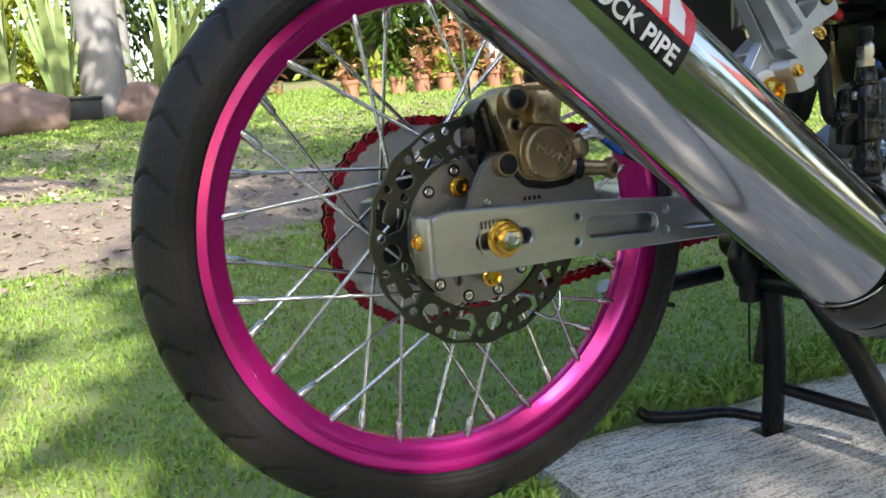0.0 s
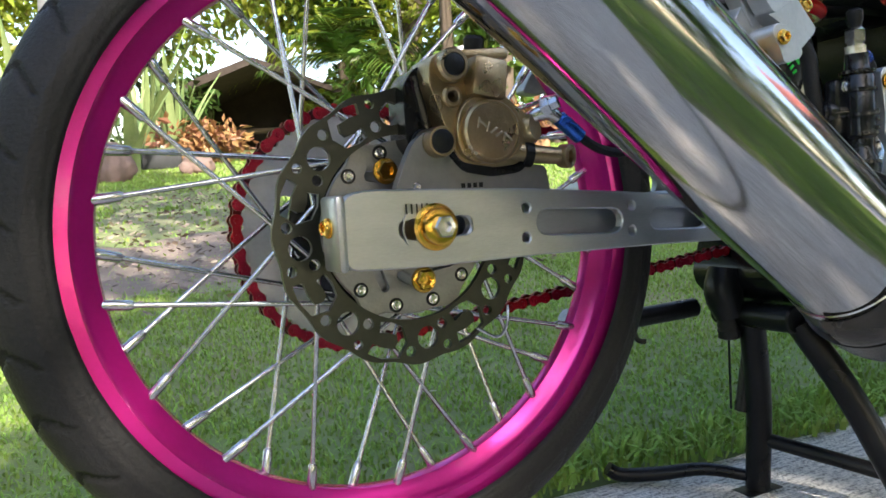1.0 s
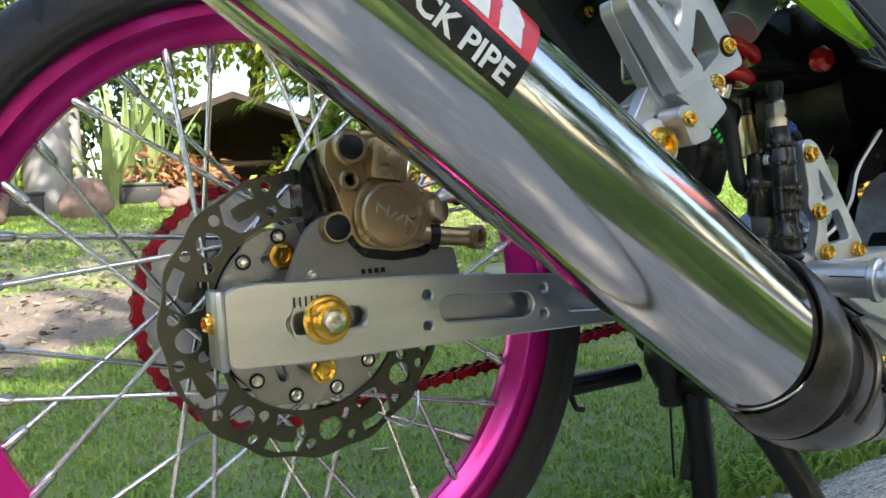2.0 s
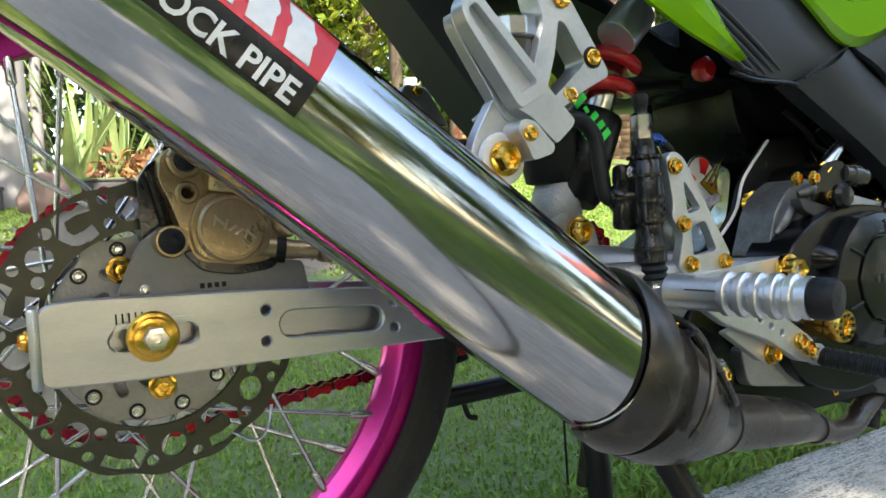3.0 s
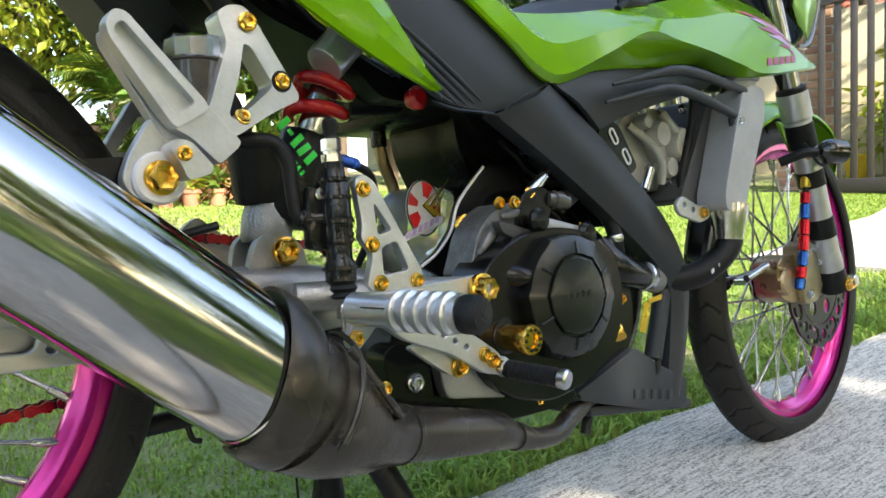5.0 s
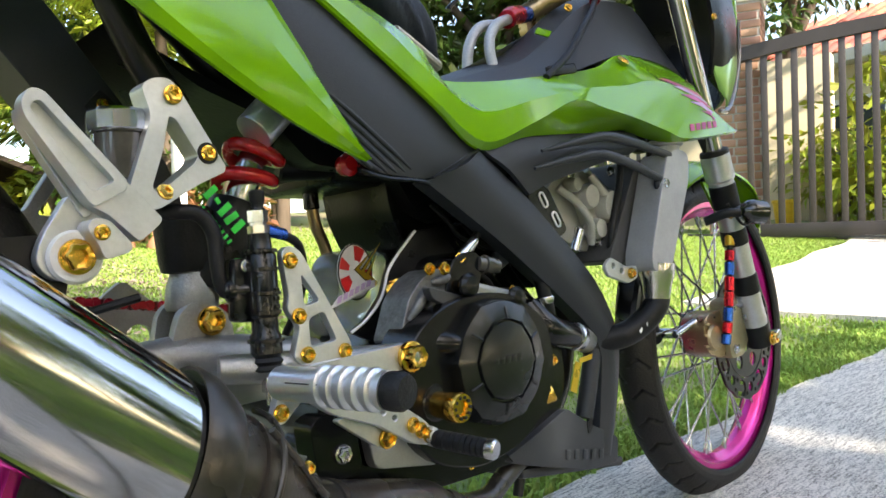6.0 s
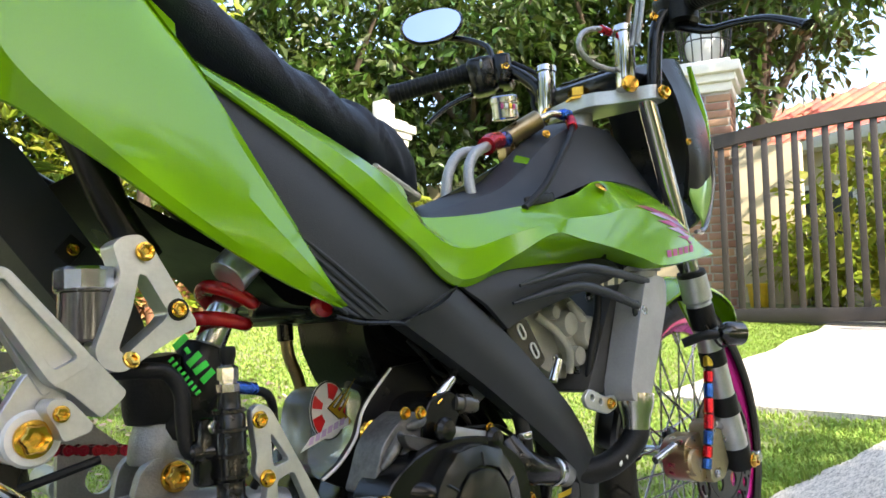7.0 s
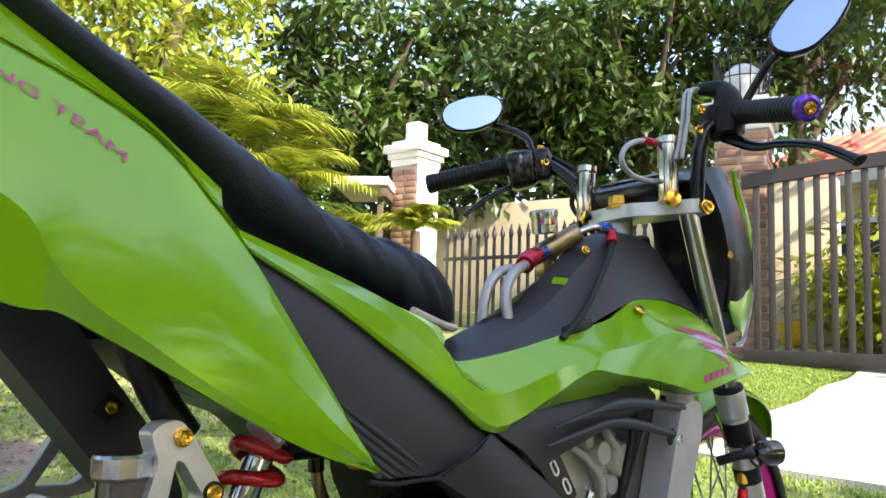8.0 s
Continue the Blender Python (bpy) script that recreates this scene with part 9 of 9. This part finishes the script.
# a plain boundary wall beyond the fence
tagged(part("wall_beyond", box((0.2, 7.5, 1.9), (0, 0, 0.95), 0.01), WALL_CREAM, None, "", 30, Matrix.Translation((8.0, 5.9, 0.4)) @ pose(0, 0, 0, 0, 0, 12)), "cream boundary wall beyond the picket fence", "wall", kind="structure")

# the house behind the gate
house = tagged(new("house"), "cream house with a red tiled roof behind the gate", "house")
house.matrix_basis = Matrix.Translation((10.6, 1.4, 0.3)) @ pose(0, 0, 0, 0, 0, -18)
part("wall", box((0.25, 7.5, 2.35), (0, 0, 1.17), 0.01), WALL_CREAM, house)
part("side_wall", box((5.0, 0.25, 2.35), (2.4, 3.75, 1.17), 0.01), WALL_CREAM, house)
part("eave_band", box((0.5, 7.9, 0.16), (-0.15, 0, 2.36), 0.01), WHITE_PAINT, house, "white eave board")
roof = part("roof", box((3.2, 8.2, 0.06), (1.05, 0, 3.05), 0.005, pose(0, 0, 0, 0, -26, 0)), ROOF_TILE, house, "red tiled roof", 30)
tile = finish(tube([(0, 0, 0), (0.26, 0, 0.0)], 0.075, 8, 1), "roof_tile", ROOF_TILE, 50)
rm = Matrix.Translation((1.05, 0, 3.09)) @ pose(0, 0, 0, 0, -26, 0)
for i in range(12):
    for j in range(24):
        o = new("roof_tile", tile)
        o.parent = roof
        o.matrix_basis = rm @ Matrix.Translation((-1.6 + 0.25 * i, -4.0 + 0.335 * j, -0.02)) @ pose(0, 0, 0, 0, -3, 0)
for y, w in ((-1.6, 1.2), (1.3, 1.0)):
    win = part("window", box((0.06, w, 1.0), (-0.13, y, 1.35), 0.01), WHITE_PAINT, house, "white-framed window")
    part("pane", box((0.02, w - 0.14, 0.86), (-0.165, y, 1.35), 0.003), WINDOW_DARK, win, "dark glass pane")
part("door", box((0.08, 0.9, 2.0), (-0.13, 0.1, 1.0), 0.01), BARK, house, "brown door")
for k, (x, y, rx, rz, m) in enumerate(((8.6, 2.1, 0.45, 0.6, LEAF_LIME), (8.9, 1.3, 0.5, 0.75, LEAF_MID), (8.5, 0.6, 0.4, 0.5, LEAF_LIME), (9.2, 2.9, 0.5, 0.7, LEAF_MID), (9.3, -0.4, 0.5, 0.7, LEAF_MID))):
    shrub("house_shrub", (x, y), (rx, rx, rz), 900, 0.12, m, "leafy potted shrub in front of the house", 140 + k, 10, 0.22)
tub = tagged(part("yellow_tub", lathe([(0.09, 0), (0.10, 0.01), (0.125, 0.21), (0.135, 0.215), (0.135, 0.24), (0.12, 0.243)], 24), YELLOW), "bright yellow plastic plant tub", "tub")
tub.location = (8.0, 2.45, ground_z(8.0, 2.45))

# hedge and trees behind the camera; an unseen tree placed to shade the bike
for k, (x, y, h, s, m) in enumerate(((-5.5, -6.5, 2.6, 1.6, LEAF_MID), (-3.0, -7.6, 3.0, 1.7, LEAF_LIME), (-0.4, -8.0, 3.0, 1.7, LEAF_MID), (2.2, -8.2, 3.0, 1.7, LEAF_LIME), (5.0, -7.6, 3.2, 1.7, LEAF_LIME), (7.4, -5.6, 3.2, 1.8, LEAF_MID), (-6.5, -2.5, 2.8, 1.7, LEAF_LIME), (-6.6, 1.5, 2.8, 1.7, LEAF_MID), (-5.2, 5.5, 3.0, 1.7, LEAF_LIME))):
    tree("garden_tree", (x, y), (x, y, h), (s, s, h * 0.55), 5200, 0.22, m, "leafy garden tree closing the lawn", 150 + k, 0.12, BARK, 44, 0.6)
for k in range(9):
    a = -2.9 + 0.36 * k
    shrub("hedge_shrub", (1.0 + 6.4 * math.cos(a) * 1.15, 1.2 + 6.6 * math.sin(a)), (0.95, 0.95, 0.8), 1500, 0.17, (LEAF_LIME, LEAF_MID)[k % 2], "leafy garden shrub closing the lawn", 160 + k, 14, 0.34)
shade = tree("shade_tree", (2.9, -7.4), (1.2, -6.0, 4.2), (1.0, 0.9, 0.4), 500, 0.2, LEAF_MID, "unseen spreading tree placed to shade the driveway and the lawn", 170, 0.2, BARK, 12, 0.34)


def spreading_crown(t, height, gaps):
    """A wide thin crown of separate leafy clumps, with gaps that let spots of sun through to the ground at (x, y, radius)."""
    rng = np.random.default_rng(171)
    clumps = []
    for i in range(12):
        for j in range(22):
            x, y = -1.3 + 0.36 * i + 0.34 * rng.random(), -1.7 + 0.41 * j + 0.34 * rng.random()
            h, s, lone = height + 0.5 * rng.random(), 0.2 + 0.13 * rng.random(), rng.random()
            if (lone < (0.17 if y < 4.2 else 0.4) and not (-0.15 < x < 1.45 and (-0.3 if x > 0.75 else -0.75) < y < 0.8)) or any(math.hypot(x - gx, y - gy) < r + 0.75 * s for gx, gy, r in gaps):
                continue
            if (x > 1.9 and y > -0.15) or (x > 1.6 and y > 1.6) or (y > 3.3 and x > 0.8):
                continue
            p = Vector((x, y, 0.3)) + SUN * ((h - 0.3) / SUN.z) - Vector(t.location)
            clumps.append((*p, s * 1.15, s * 1.15, s * 0.8))
    # more unseen clumps, laid towards the sun to keep the bike's body shaded
    for k in range(21):
        p = Vector((0.2 * (k % 7), 0.22 + 0.2 * (k // 7), 0.3)) + SUN * ((height + 0.04 * (k % 5) - 0.3) / SUN.z) - Vector(t.location)
        clumps.append((*p, 0.24, 0.24, 0.18))
    leaf_cloud("crown", clumps, 46 * len(clumps), 0.19, LEAF_MID, t, 172)
    for k in range(0, len(clumps), 9):
        q = Vector(clumps[k][:3])
        a = Vector((-1.5, 1.2, 3.6))
        part("limb", tube([a, a.lerp(q, 0.5) + Vector((0, 0, 0.12)), q], [0.045, 0.03, 0.01], 7, 3), BARK, t, "", 60)


spreading_crown(shade, 3.9, ((-0.08, -0.12, 0.14), (-0.32, -0.06, 0.1), (-0.66, 0.0, 0.24), (-0.62, 1.9, 0.4), (-0.25, 2.5, 0.3), (1.25, -0.6, 0.12), (0.62, -0.8, 0.12)))


# ---- grass and litter ----
def grass_field(name, count, box_, size, seed, label, width=0.0032):
    """Short mown blades; thin where the earth shows through."""
    rng = np.random.default_rng(seed)
    x0, x1, y0, y1 = box_
    xs = x0 + (x1 - x0) * rng.random(count * 2)
    ys = y0 + (y1 - y0) * rng.random(count * 2)
    soft = min(0.3, 0.12 * (y1 - y0))
    xs, ys = xs + rng.normal(size=count * 2) * soft, ys + rng.normal(size=count * 2) * soft
    keep = []
    for x, y in zip(xs, ys):
        if len(keep) >= count:
            break
        if 0.14 < x < 3.65 and -0.66 < y < strip_edge(x) - 0.012 + 0.02 * rng.random():
            continue
        if x > 2.99 - 0.02 * rng.random() and y < 0.53 + 0.125 * x + 0.02 * rng.random():
            continue
        if x < 0.16 and -1.1 < y < -0.03 - 0.02 * rng.random():
            continue
        if any(((x - cx) / rx) ** 2 + ((y - cy) / ry) ** 2 < 0.8 for cx, cy, rx, ry, _ in PATCHES) and rng.random() < 0.8:
            continue
        bare = 0.5 + 0.5 * noise.noise((x * 0.9 + 3.1, y * 0.9, 0.0)) + 0.35 * noise.noise((x * 3.2, y * 3.2, 4.0))
        limit = 0.52 if (x < 0.9 and 1.5 < y < 4.4) else 1.15
        if bare > limit and rng.random() < 0.88:
            continue
        keep.append((x, y, ground_z(x, y) + math.exp(-((x / 9) ** 2) - ((y - 1) / 9) ** 2) * (0.018 * noise.noise((x * 1.1, y * 1.1, 0)) + 0.008 * noise.noise((x * 4, y * 4, 2))) - 0.004))
    p = np.array(keep)
    n = len(p)
    a = rng.random(n) * 6.283
    h = size * (0.5 + 0.9 * rng.random(n))
    lean = 0.25 + 0.8 * rng.random(n)
    d = np.stack([np.cos(a), np.sin(a), np.zeros(n)], 1)
    s = np.stack([-d[:, 1], d[:, 0], np.zeros(n)], 1) * (width * (0.6 + 0.8 * rng.random(n)))[:, None]
    up = np.array([0, 0, 1.0])
    mid = p + d * (h * lean * 0.3)[:, None] + up * (h * 0.6)[:, None]
    tip = p + d * (h * lean)[:, None] + up * (h * (1.05 - 0.3 * lean))[:, None]
    v = np.stack([p - s, p + s, mid + s * 0.8, mid - s * 0.8, tip], 1).reshape(-1, 3)
    b = np.arange(n)[:, None] * 5
    faces = (b + np.array([[0, 1, 2, 3]])).tolist() + (b + np.array([[3, 2, 4]])).tolist()
    me = bpy.data.meshes.new(name)
    me.from_pydata(v.tolist(), [], faces)
    me.materials.append(GRASS)
    return tagged(new(name, me), label, "grass", kind="stuff")


grass_field("grass", 26000, (-0.6, 3.4, -2.6, -0.68), 0.026, 6, "short mown green grass blades", 0.006)
grass_field("grass", 120000, (-1.4, 1.9, 0.0, 2.2), 0.016, 1, "short mown green grass blades", 0.0019)
grass_field("grass", 70000, (-2.6, 4.4, 2.2, 6.8), 0.024, 2, "short mown green grass blades", 0.005)
grass_field("grass", 60000, (1.9, 7.2, -0.1, 2.6), 0.02, 3, "short mown green grass blades", 0.0035)
grass_field("grass", 7000, (-1.3, 0.16, -0.04, 0.12), 0.018, 4, "short mown green grass blades")
weeds = grass_field("verge_grass", 5000, (0.16, 2.9, 0.0, 0.22), 0.026, 5, "longer grass along the concrete edge", 0.0032)


def litter():
    """Dry leaves and pebbles on the bare earth."""
    rng = np.random.default_rng(11)
    verts, faces = [], []
    for _ in range(7500):
        x, y = -1.6 + 3.6 * rng.random(), 1.3 + 3.2 * rng.random()
        z = ground_z(x, y) + 0.014 * rng.random() + 0.012
        a, s = rng.random() * 6.28, 0.003 + 0.008 * rng.random() ** 2
        t = rng.normal(size=3) * 0.4
        b = len(verts)
        for k in range(5):
            f = a + 6.283 * k / 5
            verts.append((x + s * math.cos(f) * 1.4, y + s * math.sin(f) * 0.8, z + s * (t[0] * math.cos(f) + t[1] * math.sin(f))))
        verts.append((x, y, z + s * 0.35))
        faces += [(b + k, b + (k + 1) % 5, b + 5) for k in range(5)]
    me = bpy.data.meshes.new("leaf_litter")
    me.from_pydata(verts, [], faces)
    me.materials.append(material("dry_leaves", (0.15, 0.105, 0.08), 0.8, 0, (0.30, 0.24, 0.19), 3, 0.8, 30, island=0.5))
    return tagged(new("leaf_litter", me), "dry brown leaves and pebbles on bare earth", "leaf litter", kind="stuff")


litter()
fallen = tagged(part("fallen_leaf", plate(rounded([(-0.018, 0), (-0.008, 0.007), (0.012, 0.008), (0.02, 0.002), (0.01, -0.006), (-0.01, -0.007)], 0.003), (), 0, 0.001), material("bleached_leaf", (0.55, 0.52, 0.42), 0.7), None, "", 40, Matrix.Translation((0.285, 0.55, ground_z(0.285, 0.55) + 0.02)) @ pose(0, 0, 0, 80, 10, 20)), "single bleached leaf lying on the grass", "leaf")
